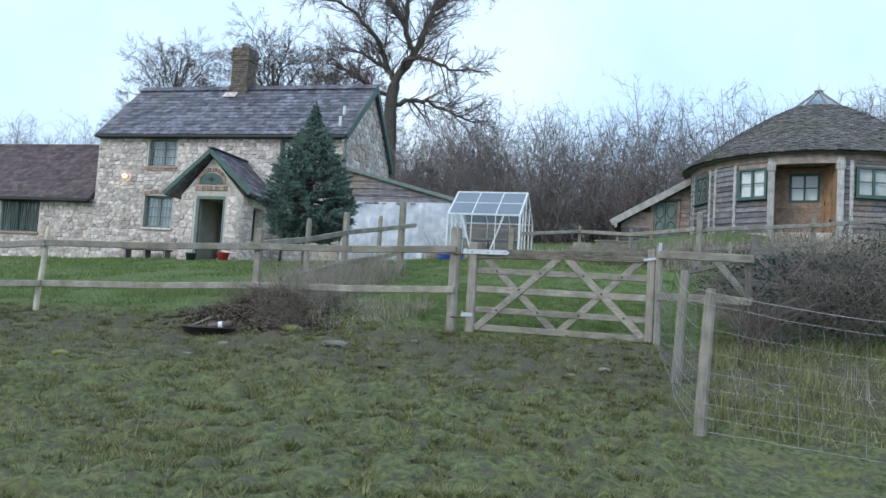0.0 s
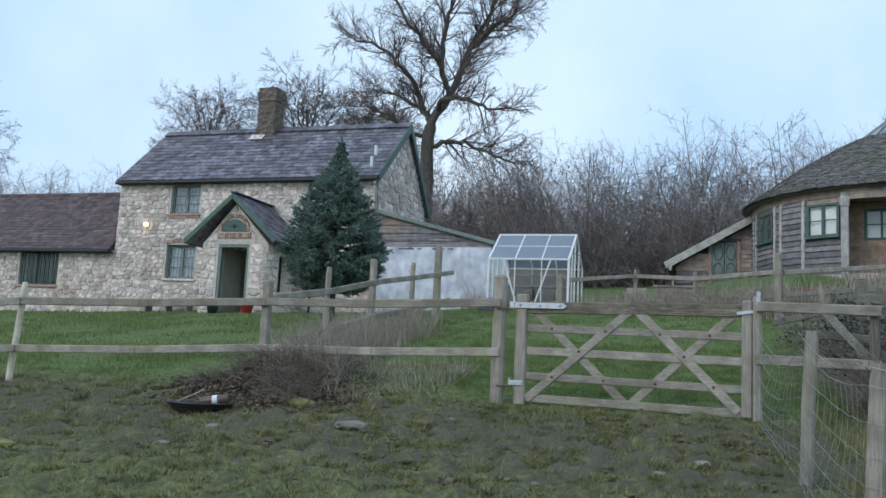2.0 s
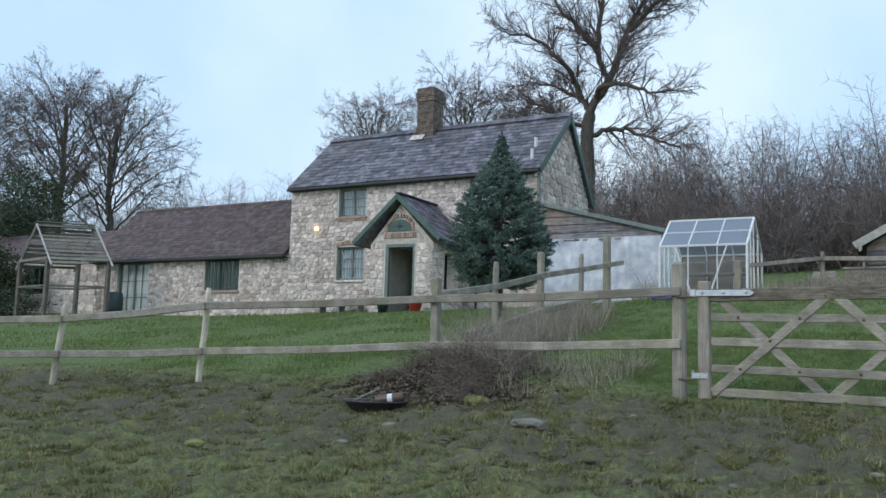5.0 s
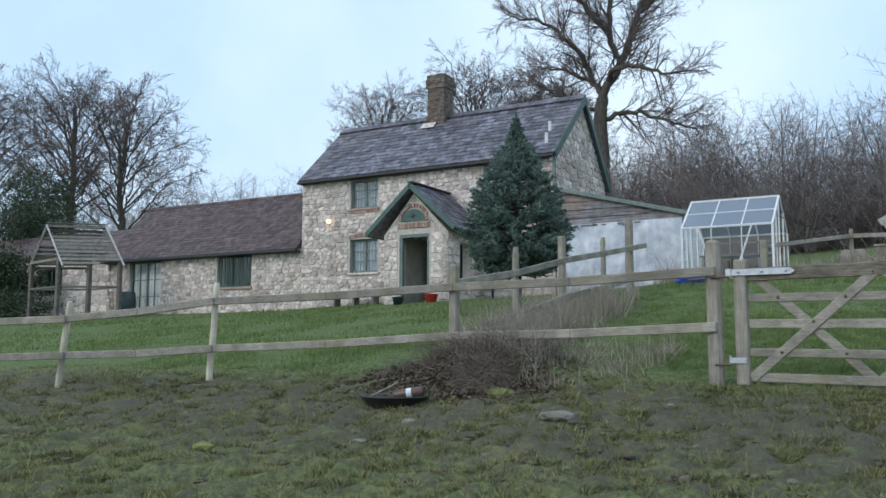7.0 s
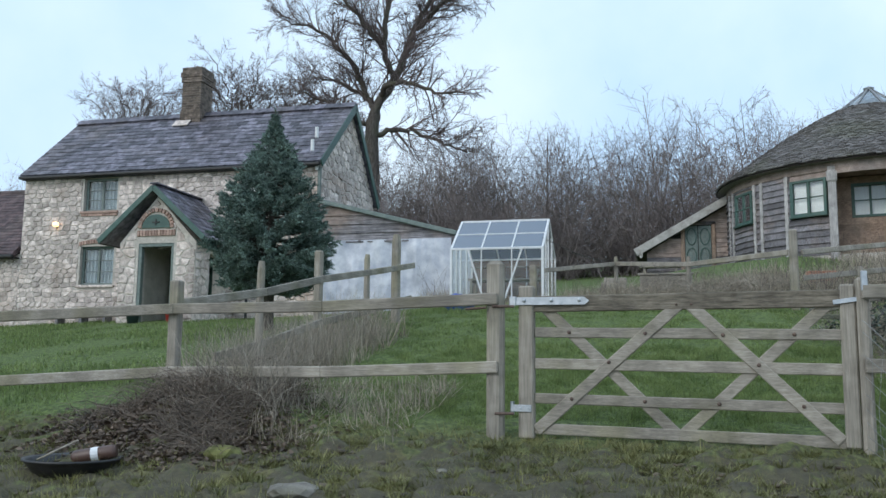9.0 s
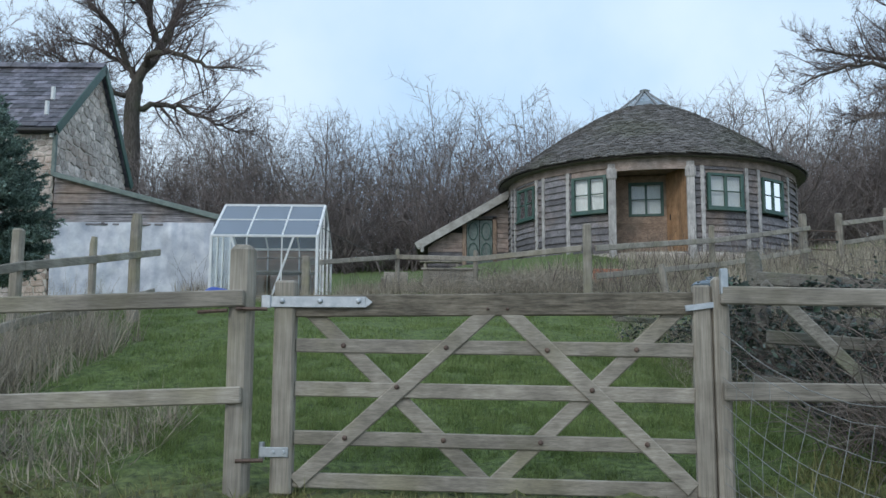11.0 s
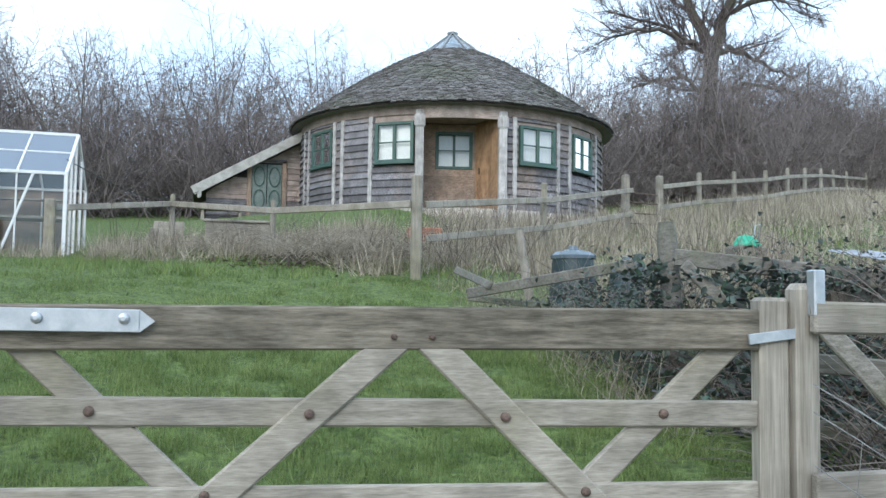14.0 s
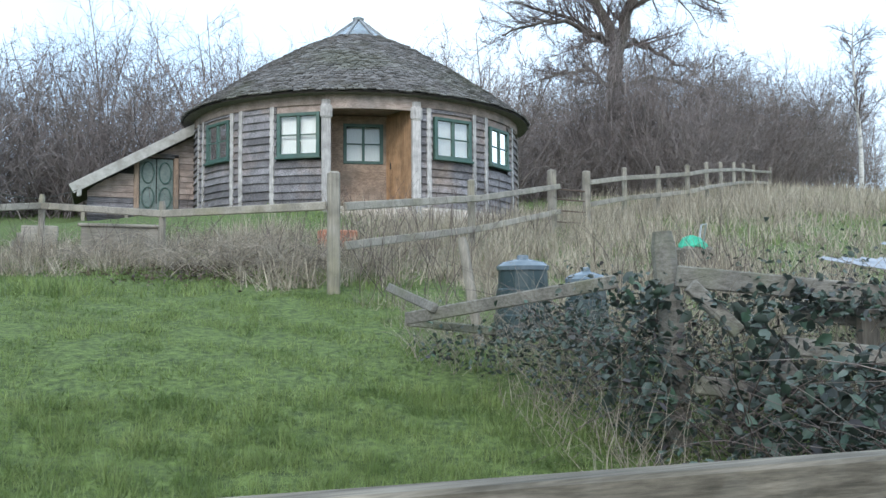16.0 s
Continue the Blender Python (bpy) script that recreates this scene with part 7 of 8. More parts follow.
def stems(name, material, spots, label, category, seed, length, radius, sides=3, arch=0.5, segs=6):
    """Loose arching canes. Spots: x, y and spread, count, height of the root above ground."""
    rng = random.Random(seed)
    tw = Twigs()
    for x, y, sx, sy, n, z0 in spots:
        for _ in range(n):
            px, py = x + rng.uniform(-sx, sx), y + rng.uniform(-sy, sy)
            p = Vector((px, py, gz(px, py) + rng.uniform(0, z0)))
            a = rng.uniform(0, 6.283)
            d = Vector((math.cos(a) * arch, math.sin(a) * arch, 1)).normalized()
            L = rng.uniform(*length)
            pts = [p]
            for i in range(segs):
                d = (d + Vector((rng.gauss(0, 0.14), rng.gauss(0, 0.14), -1.5 * arch / segs + rng.gauss(0, 0.1)))).normalized()
                p = p + d * (L / segs)
                g = gz(p.x, p.y) + 0.02
                p = Vector((p.x, p.y, max(p.z, g)))
                pts.append(p)
            r = rng.uniform(*radius)
            tw.limb(pts, [r * (1 - 0.8 * i / segs) for i in range(segs + 1)], sides)
    ob = new(name, tw.data(name, material))
    return tagged(ob, label, category, kind="stuff")


def leaves(name, material, spots, label, category, seed, size, flat=0.5):
    """Loose pointed leaves, folded on the midrib. Spots: x, y, z spreads and count, z above ground."""
    rs = np.random.RandomState(seed)
    V = []
    for x, y, z, sx, sy, sz, n in spots:
        px, py = x + rs.normal(0, sx, n), y + rs.normal(0, sy, n)
        pz = ground_z(px, py) + np.abs(z + rs.uniform(-1, 1, n) * sz * np.clip(1.2 - 0.35 * ((px - x) / sx) ** 2, 0.25, 1.2))
        c = np.c_[px, py, pz]
        d = rs.normal(0, 1, (n, 3)) * [1, 1, flat]
        d /= np.linalg.norm(d, axis=1, keepdims=True)
        s = np.cross(d, rs.normal(0, 0.6, (n, 3)) + [0, 0, 1])
        s /= np.linalg.norm(s, axis=1, keepdims=True)
        nrm = np.cross(s, d)
        L = rs.uniform(size[0], size[1], (n, 1))
        a, t = c - d * L, c + d * L - nrm * L * 0.25
        lift = nrm * L * rs.uniform(0.05, 0.3, (n, 1))
        l0, r0 = c - d * L * 0.45 + s * L * 0.6 + lift, c - d * L * 0.45 - s * L * 0.6 + lift
        l1, r1 = c + d * L * 0.35 + s * L * 0.5 + lift, c + d * L * 0.35 - s * L * 0.5 + lift
        V.append(np.stack([a, r0, r1, t, l1, l0], 1).reshape(-1, 3))
    v = np.concatenate(V)
    k = np.arange(0, len(v), 6)[:, None]
    f = (k[:, None, :] + np.array([[0, 1, 2], [0, 2, 3], [0, 3, 4], [0, 4, 5]])[None]).reshape(-1, 3)
    ob = new(name, np_mesh(name, v, f, material))
    return tagged(ob, label, category, kind="stuff")


BRAMBLE = [(3.75, 1.0, .25, .5, 22, .3), (3.8, 2.2, .2, .5, 34, .3), (3.95, 3.3, .3, .5, 44, .3), (4.3, 1.5, .5, .6, 46, .4), (5.2, 2.0, .8, .7, 56, .4), (6.6, 1.6, .9, 1, 90, 1.1), (8.4, 1.5, 1.2, 1, 90, 1.2),
           (10.6, 1.3, 1.2, 1, 60, 1.1), (4.6, 4.0, .8, .5, 30, .3), (6.9, .8, .8, .4, 130, .8)]
stems("bramble_canes", M_stem, [(a, b, c, d, int(e * 1.7), f) for a, b, c, d, e, f in BRAMBLE], "tangled purple-brown bramble canes", "bramble", 5, (0.6, 1.5), (0.0025, 0.005), arch=0.75, segs=8)
leaves("bramble_leaves", M_bramble, [(3.85, 1.2, .4, .14, .4, .38, 900), (3.62, 3.0, .5, .2, .3, .42, 750), (4.18, 2.5, .45, .10, .3, .45, 350), (4.0, 3.5, .4, .18, .3, .35, 600), (4.4, 1.4, .34, .5, .4, .30, 1000), (5.2, 1.8, .32, .7, .4, .28, 900),
                                   (5.0, 2.3, .9, .6, .12, .08, 500), (6.7, 1.5, 1.1, .75, .6, 1.05, 7500), (8.4, 1.4, 1.25, 1.0, .7, 1.2, 8500), (10.6, 1.2, 1.2, 1.2, .7, 1.15, 5500), (5.6, 3.4, .6, .9, .5, .3, 900), (4.6, 4.3, .25, .5, .3, .22, 500), (3.65, 3.9, .3, .22, .2, .25, 650), (3.3, 4.4, .2, .2, .12, .14, 220),
                                   (4.0, .3, .45, .3, .3, .45, 350), (4.6, .75, .5, .35, .25, .6, 500), (5.4, .8, .6, .45, .28, .6, 700), (6.9, .8, .6, .7, .28, .65, 1900)],
       "dark glossy bramble leaves smothering an old fence", "bramble", 8, (0.013, 0.028))
leaves("large_bramble_leaves", M_bramble, [(3.66, 2.85, .45, .13, .15, .42, 240), (4.14, 2.55, .45, .08, .15, .45, 240), (4.3, 2.1, .32, .35, .2, .3, 330), (4.9, 1.8, .32, .5, .25, .3, 320), (3.86, 1.8, .4, .14, .4, .4, 300), (5.6, 1.6, .4, .5, .3, .35, 420), (4.5, 2.55, .85, .35, .06, .12, 120)],
       "broad dark bramble leaves hanging over old rails", "bramble", 18, (0.026, 0.05), 1.0)
stems("hedge_canes", M_hedge, [(3.75, .1, .3, .4, 170, .4), (3.6, -.45, .22, .12, 130, .5), (3.5, .4, .2, .3, 90, .5), (4.4, .5, .5, .5, 400, .95), (5.4, .6, .6, .5, 460, 1.05), (6.6, .7, .7, .5, 380, 1.05)],
      "dense brown leafless hedge of bramble canes", "hedge", 28, (0.4, 1.15), (0.003, 0.006), arch=0.7, segs=7)
stems("fence_weeds", M_dead, [(3.4, 4.7, .45, .35, 120, .1), (3.75, 4.1, .3, .4, 90, .15), (3.5, 3.2, .2, .5, 80, .05), (3.3, 2.3, .15, .4, 30, .03), (4.2, 4.5, .4, .4, 130, .2), (4.4, 2.9, .5, .3, 160, .9), (5.3, 2.7, .7, .3, 200, .9)],
      "thin dead weed stems tangled along the old fence", "weeds", 27, (0.25, 0.8), (0.0015, 0.0035), arch=0.5, segs=6)
leaves("leaf_litter", M_litter, [(-2.75, -.55, .02, .42, .3, .03, 7000), (-3.3, -.2, .02, .4, .35, .03, 4200), (-2.7, 0.3, .02, .35, .45, .03, 3600), (-2.3, -.85, .02, .25, .2, .02, 1800), (2.2, 9.2, .05, .6, .45, .06, 1800)],
       "brown rotting leaves on the earth bank", "leaf litter", 19, (0.014, 0.032), 0.2)
stems("dead_stalks", M_stalk, [(-2.45, .1, .35, .4, 260, .06), (-2.85, 1.4, .45, .7, 420, .1), (-2.2, -.1, .25, .3, 90, .02), (-2.95, 2.8, .4, .9, 260, .1), (-2.9, 4.2, .4, .7, 120, .1)], "bleached upright dead stalks by the fence", "weeds", 16, (0.3, 0.75), (0.002, 0.005), arch=0.32, segs=5)
stems("bank_tangle", M_dead, [(2.2, 9.0, .7, .5, 260, .3), (1.2, 10.2, .7, .4, 170, .25), (2.9, 8.4, .35, .4, 120, .3), (3.7, 8.8, .5, .5, 120, .2), (0.2, 11.1, .5, .4, 70, .15)], "tangled brown bramble mound on the bank", "brush", 17, (0.4, 0.95), (0.003, 0.006), arch=0.9, segs=7)
stems("brush_heap", M_brush, [(-2.9, -.2, .35, .25, 330, .12), (-2.45, -.6, .28, .35, 460, .1), (-2.95, 1.2, .35, .6, 160, .15), (-3.4, -.35, .35, .25, 170, .04), (-2.2, -.95, .2, .2, 140, .03), (-2.35, 0.2, .3, .3, 240, .1)], "heap of dead brown brush under the fence", "brush", 6, (0.15, 0.5), (0.002, 0.006), arch=0.8, segs=6)
stems("bank_scrub", M_stem, [(3.3, 9.2, .6, .9, 60, .1), (4.6, 9.6, .9, .9, 60, .1), (6.2, 11.4, 1.2, 1, 70, .1), (3.9, 6.8, .6, .7, 40, .1), (7.8, 12.6, 1, 1, 50, .1), (6, 5.2, 1.2, 1.5, 70, .1), (7.6, 6.6, 1.2, 1.5, 60, .1), (27, 22.5, 4, 1.5, 160, .3), (1.6, 11.2, .8, .5, 50, .1), (-.2, 10.9, .5, .4, 20, .1), (-3.9, 12.0, .3, .4, 20, .1)],
      "dead upright weed stalks on the bank", "weeds", 12, (0.5, 1.3), (0.003, 0.006), arch=0.25, segs=5)


def build_fir():
    x, y = -5.13, 6.0
    g = gz(x, y)
    t = thing("fir_tree", (x, y, g), "dense blue-green fir tree standing on the lawn", "tree")
    part("trunk", Mesh().tube([(x, y, g - 0.2), (x, y, 2.5), (x, y, 4.75)], [0.09, 0.07, 0.01], 8), M_bark, t)
    rs, rng = np.random.RandomState(2), random.Random(2)
    tw, sprays = Twigs(), []
    z0, z1 = 1.66, 4.76
    us, rr = (0.0, 0.07, 0.17, 0.3, 0.45, 0.6, 0.75, 0.85, 0.93, 1.0), (0.55, 0.9, 1.06, 1.0, 0.79, 0.53, 0.28, 0.10, 0.03, 0.01)
    z = z0 + 0.03
    while z < z1 - 0.12:
        u = (z - z0) / (z1 - z0)
        full = float(np.interp(u, us, rr)) * 1.04
        n = max(6, int(17 * (1 - u) + 6))
        off = rng.uniform(0, 6.28)
        for i in range(n):
            a = off + 6.283 * i / n + rng.gauss(0, 0.12)
            R = full * rng.uniform(0.8, 1.04) * (1 + 0.22 * noise.noise(Vector((math.cos(a) * 1.7, math.sin(a) * 1.7, z * 2.2))))
            zz = z + rng.uniform(-0.06, 0.06)

            def at(k):
                return Vector((x + math.cos(a) * R * k, y + math.sin(a) * R * k, zz + R * (-0.10 * k + (0.12 + 0.35 * u) * k * k)))
            tw.limb([at(k) for k in (0.05, 0.4, 0.7, 1.0)], [0.013, 0.010, 0.007, 0.003], 3)
            m = max(3, int(R / 0.075))
            for j in range(m):
                k = 0.42 + 0.58 * (j + rng.random()) / m
                for side in (-1, 1):
                    b = a + side * rng.uniform(0.45, 0.9)
                    d = Vector((math.cos(b), math.sin(b), rng.uniform(-0.5, 0.9))).normalized()
                    sprays.append((at(k), d, rng.uniform(0.10, 0.17) * (1.15 - 0.4 * k)))
            sprays.append((at(0.93), Vector((math.cos(a), math.sin(a), rng.uniform(0.2, 0.6))).normalized(), rng.uniform(0.11, 0.17)))
            for k in (0.62, 0.74, 0.86, 0.96):
                sprays.append((at(k), Vector((math.cos(a) * 0.7, math.sin(a) * 0.7, rng.choice((-0.7, 0.8, 0.9)))).normalized(), rng.uniform(0.07, 0.11)))
        z += 0.105 - 0.03 * u
    for k in range(16):
        sprays.append((Vector((x, y, z1 - 0.46 + k * 0.03)), Vector((math.cos(k * 2.4), math.sin(k * 2.4), 0.9)).normalized(), 0.07 if k < 12 else 0.04))
    V = []
    for c, d, L in sprays:
        L *= min(1.0, 0.35 + 0.55 * (z1 - c.z))
        n = int(16 + L * 130)
        u = (np.arange(n) + rs.rand(n)) / n
        base = np.array(c) + np.outer(u * L, np.array(d))
        q = rs.normal(0, 1, (n, 3)) * 0.85 + np.array(d) * 0.9 + [0, 0, 0.35]
        q /= np.linalg.norm(q, axis=1, keepdims=True)
        w = np.cross(q, rs.normal(0, 1, (n, 3)))
        w /= np.linalg.norm(w, axis=1, keepdims=True)
        ln = rs.uniform(0.028, 0.048, (n, 1))
        V.append(np.stack([base - w * 0.0075, base + w * 0.0075, base + q * ln], 1).reshape(-1, 3))
    v = np.concatenate(V)
    part("bough_frame", tw.data("bough_frame", M_bark), M_bark, t, kind="stuff")
    part("needles", np_mesh("needles", v, np.arange(len(v)).reshape(-1, 3), M_needle), M_needle, t, "blue-green needles", kind="stuff")


build_fir()


def build_evergreen(x, y, h, r, n, seed):
    g = gz(x, y)
    t = thing("ivy_clad_tree", (x, y, g), "dark evergreen tree thick with ivy", "tree")
    part("trunk", Mesh().tube([(x, y, g - 0.3), (x + 0.1, y, g + h * 0.5), (x, y, g + h * 0.9)], [0.22, 0.15, 0.04], 8), M_bark, t)
    rs = np.random.RandomState(seed)
    k = 22
    cc = np.c_[x + rs.normal(0, r * 0.45, k), y + rs.normal(0, r * 0.45, k), g + h * rs.uniform(0.25, 0.95, k)]
    w = rs.randint(0, k, n)
    c = cc[w] + rs.normal(0, r * 0.26, (n, 3))
    d = rs.normal(0, 1, (n, 3))
    d /= np.linalg.norm(d, axis=1, keepdims=True)
    s = np.cross(d, rs.normal(0, 1, (n, 3)))
    s /= np.linalg.norm(s, axis=1, keepdims=True)
    L = rs.uniform(0.035, 0.07, (n, 1))
    v = np.stack([c - d * L, c + s * L * 0.7, c + d * L, c - d * L, c + d * L, c - s * L * 0.7], 1).reshape(-1, 3)
    part("crown", np_mesh("crown", v, np.arange(len(v)).reshape(-1, 3), M_ever), M_ever, t, kind="stuff")


build_evergreen(-36, 17.5, 6.0, 1.9, 15000, 3)
build_evergreen(-40.5, 20.5, 7.2, 2.2, 15000, 4)
build_evergreen(-31.5, 22.5, 4.6, 1.3, 8000, 6)
build_evergreen(-30.8, 12.6, 2.6, 1.1, 9000, 8)
build_evergreen(-33.5, 12.2, 2.9, 1.2, 9000, 9)


# ---- things in the pasture, the yard and the garden ----
M_plastic = surf("black_rubber", (0.012, 0.012, 0.013), (0.028, 0.028, 0.03), fine=12, var=0, rough=0.45, bump=0.1, stain=(0.06, 0.05, 0.04), stain_amount=0.4)
M_binblue = surf("blue_green_plastic", (0.018, 0.038, 0.042), (0.035, 0.058, 0.062), fine=6, var=0.05, rough=0.4, bump=0.05)
M_red = surf("red_plastic", (0.45, 0.04, 0.04), (0.55, 0.06, 0.05), fine=6, var=0, rough=0.4, bump=0.03)
M_bluebag = surf("blue_plastic_sack", (0.02, 0.05, 0.30), (0.05, 0.12, 0.50), fine=5, var=0, rough=0.35, bump=0.4)
M_brownjar = surf("brown_plastic", (0.06, 0.033, 0.027), (0.11, 0.065, 0.05), fine=6, var=0, rough=0.4, bump=0.05)
M_tarp = surf("green_netting", (0.02, 0.30, 0.18), (0.05, 0.45, 0.28), fine=9, var=0, rough=0.6, bump=0.4)
M_sheet = surf("grey_sheeting", (0.20, 0.22, 0.25), (0.34, 0.36, 0.40), fine=5, var=0.1, rough=0.45, bump=0.1)
M_moss = surf("mossy_stone", (0.10, 0.11, 0.03), (0.22, 0.22, 0.07), fine=14, var=0.2, bump=0.6)
M_fieldstone = surf("muddy_fieldstone", (0.10, 0.09, 0.075), (0.26, 0.24, 0.205), fine=9, var=0.2, bump=0.5, stain=(0.08, 0.085, 0.04))
M_terra = surf("terracotta", (0.30, 0.13, 0.08), (0.42, 0.2, 0.13), fine=8, var=0.1, bump=0.1)


def boulder(x, y, r, flat, seed, material, label, sink=0.3, name="stone"):
    rng = random.Random(seed)
    bm = bmesh.new()
    bmesh.ops.create_icosphere(bm, subdivisions=2, radius=1)
    sx, sy = r * rng.uniform(0.8, 1.3), r * rng.uniform(0.7, 1.1)
    for v in bm.verts:
        k = 1 + 0.28 * noise.noise(v.co * 1.6 + Vector((seed, 0, 0)))
        v.co = Vector((v.co.x * sx * k, v.co.y * sy * k, v.co.z * r * flat * k))
    me = bpy.data.meshes.new(name)
    bm.to_mesh(me)
    bm.free()
    me.materials.append(material)
    ob = new(name, me)
    ob.location = (x, y, gz(x, y) + r * flat * (1 - 2 * sink))
    return tagged(ob, label, "stone")


for k, (x, y, r, fl, m, lb) in enumerate((
        (-1.15, -1.79, .2, .22, M_fieldstone, "flat pale stone half sunk in turf"), (-3.6, -3.4, .11, .35, M_moss, "mossy lump of stone in the pasture"),
        (-2.045, -1.06, .13, .5, M_moss, "round moss-covered stone by the brush heap"), (2.0, -2.2, .06, .4, M_fieldstone, "small pale stone in the mud"), (1.7, -2.6, .045, .4, M_fieldstone, "small pale stone in the mud"),
        (-0.35, -1.2, .045, .4, M_fieldstone, "small pale stone in the mud"), (-2.35, -2.19, .09, .4, M_fieldstone, "flat pale stone half sunk in turf"), (-2.39, -2.9, .06, .4, M_fieldstone, "dark fieldstone under the brush"),
        (-3.0, -.30, .08, .4, M_fieldstone, "dark fieldstone under the brush"), (-2.6, -.3, .08, .4, M_fieldstone, "dark fieldstone under the brush"), (0.9, -3.2, .04, .5, M_fieldstone, "small pale stone in the mud"))):
    boulder(x, y, r, fl, k + 3, m, lb)


def build_trough():
    x, y = -3.04, -1.4
    g = gz(x, y) + 0.0
    t = thing("feed_trough", (x, y, g), "shallow black rubber feed pan on the grass", "trough")
    m = Mesh()
    prof = [(0.28, -0.03), (0.33, 0.05), (0.36, 0.085), (0.375, 0.09), (0.37, 0.11), (0.335, 0.098), (0.31, 0.06), (0.26, 0.0)]
    m.lathe(prof, (0, 0, 0), 32)
    m.v = [Vector((x + v.x * 0.95, y + v.y * 0.85, g - 0.015 + v.z * 0.85)) for v in m.v]
    part("pan", m, M_plastic, t, smooth=True)
    b = thing("feed_drum", (x + 0.16, y + 0.08, g + 0.1), "brown plastic drum with white label lying in the pan", "container")
    p, q = Vector((x - 0.02, y + 0.02, g + 0.07)), Vector((x + 0.27, y + 0.12, g + 0.12))
    d = q - p
    part("drum_body", Mesh().tube([p, p + d * 0.08, p + d * 0.9, q], [0.035, 0.05, 0.05, 0.045], 14), M_brownjar, b, smooth=True)
    part("label_band", Mesh().tube([p + d * 0.45, p + d * 0.62], 0.052, 14, cap=False), M_white, b)
    part("stick", Mesh().tube([(x - 0.22, y - 0.1, g + 0.06), (x + 0.05, y - 0.02, g + 0.2)], 0.008, 5), M_wood[0], b)


build_trough()


def compost_bin(x, y, r, h, label):
    g = gz(x, y)
    t = thing("compost_bin", (x, y, g), label, "compost bin", group="compost bins")
    part("body", Mesh().lathe([(r, -0.05), (r * 0.97, h * 0.3), (r * 0.93, h * 0.32), (r * 0.88, h * 0.7), (r * 0.84, h * 0.72), (r * 0.80, h)], (x, y, g), 24), M_binblue, t, smooth=False)
    part("lid", Mesh().lathe([(r * 0.86, h), (r * 0.88, h + 0.035), (r * 0.7, h + 0.07), (r * 0.2, h + 0.10), (r * 0.18, h + 0.13), (0.02, h + 0.135)], (x, y, g), 24), M_binlid, t, "domed lid with the reflected sky's pale blue in its colour")


# bin plastic made paler and bluer: sky reflection painted into the lid
M_binlid = surf("sky_reflecting_plastic", (0.10, 0.135, 0.165), (0.17, 0.21, 0.245), fine=6, var=0.05, rough=0.25, bump=0.05)
compost_bin(4.235, 5.5, 0.262, 0.55, "blue-green plastic compost bin among the brambles")
compost_bin(4.62, 5.1, 0.2, 0.50, "lower blue-green compost bin behind the brambles")


def build_old_fence():
    t = thing("collapsed_fence", (4.6, 2.6, 0.6), "rotten collapsed fence smothered in brambles", "fence")
    part("post", post_mesh((3.90, 2.9, gz(3.83, 2.93)), (3.83, 2.95, 1.76), 0.15, 81, round_=True), M_old, t, "thick old post with domed head")
    for k, (x, y, z) in enumerate(((4.93, 2.52, 1.33), (6.3, 2.05, 1.5), (7.6, 1.7, 1.55))):
        part("post", post_mesh((x, y, gz(x, y)), (x - 0.03, y, z), 0.13, 82 + k, round_=True), M_old_post, t)
    part("leaning_stake", post_mesh((3.74, 5.2, gz(3.74, 5.2)), (3.58, 5.3, 1.89), 0.085, 85, round_=True), M_wood[2], t)
    for a, b, h in (((3.80, 2.79, 1.50), (5.05, 2.36, 1.37), 0.12), ((5.0, 2.42, 1.36), (6.4, 1.94, 1.36), 0.12), ((6.2, 1.98, 1.40), (7.7, 1.6, 1.38), 0.12),
                    ((4.55, 2.73, 1.30), (6.3, 2.13, 1.15), 0.12), ((4.28, 2.52, 1.12), (6.3, 1.85, 0.88), 0.10), ((3.78, 2.62, 0.92), (5.2, 2.1, 0.74), 0.10), ((4.30, 2.34, 0.80), (5.4, 1.9, 0.42), 0.10),
                    ((3.82, 2.70, 1.45), (4.06, 2.60, 1.19), 0.085), ((4.13, 2.40, 1.05), (4.58, 2.24, 0.47), 0.10), ((3.12, 0.62, 1.20), (3.62, 0.42, 0.60), 0.085),
                    ((2.85, 4.6, 1.25), (3.91, 3.55, 1.49), 0.09), ((2.92, 5.2, 1.48), (2.99, 4.4, 1.32), 0.07), ((2.95, 4.9, 1.22), (3.4, 4.3, 1.16), 0.06), ((3.1, 0.75, 0.92), (4.6, 0.7, 0.80), 0.09), ((3.05, 0.9, 0.62), (4.4, 0.9, 0.5), 0.09)):
        part("rail", Mesh().beam(a, b, 0.04, h, side=(0.33, 0.94, 0)), M_old, t, "split grey rail")
    for k, (x, y, z, s) in enumerate(((5.3, 3.2, 1.42, .5), (6.6, 3.6, 1.62, .6), (7.8, 4.0, 1.78, .7))):
        m = Mesh()
        n = 24
        m.v = [(x + s * (i / n - .5) * 2, y + 0.35 * j, z + 0.06 * j + 0.02 * math.sin(i * 1.57)) for j in (-1, 1) for i in range(n + 1)]
        m.f = [[i, i + 1, n + 2 + i, n + 1 + i] for i in range(n)]
        solo("corrugated_sheet", m, M_sheet, "grey corrugated roofing sheet lying on the brambles", "metal sheet", group="loose sheets")


M_old = wood("rotten_grey_rail", (0.13, 0.12, 0.10), (0.26, 0.245, 0.215), 0, var=0.2, bump=0.4, depth=0.008, coarse=3, stain=(0.14, 0.15, 0.08))
build_old_fence()


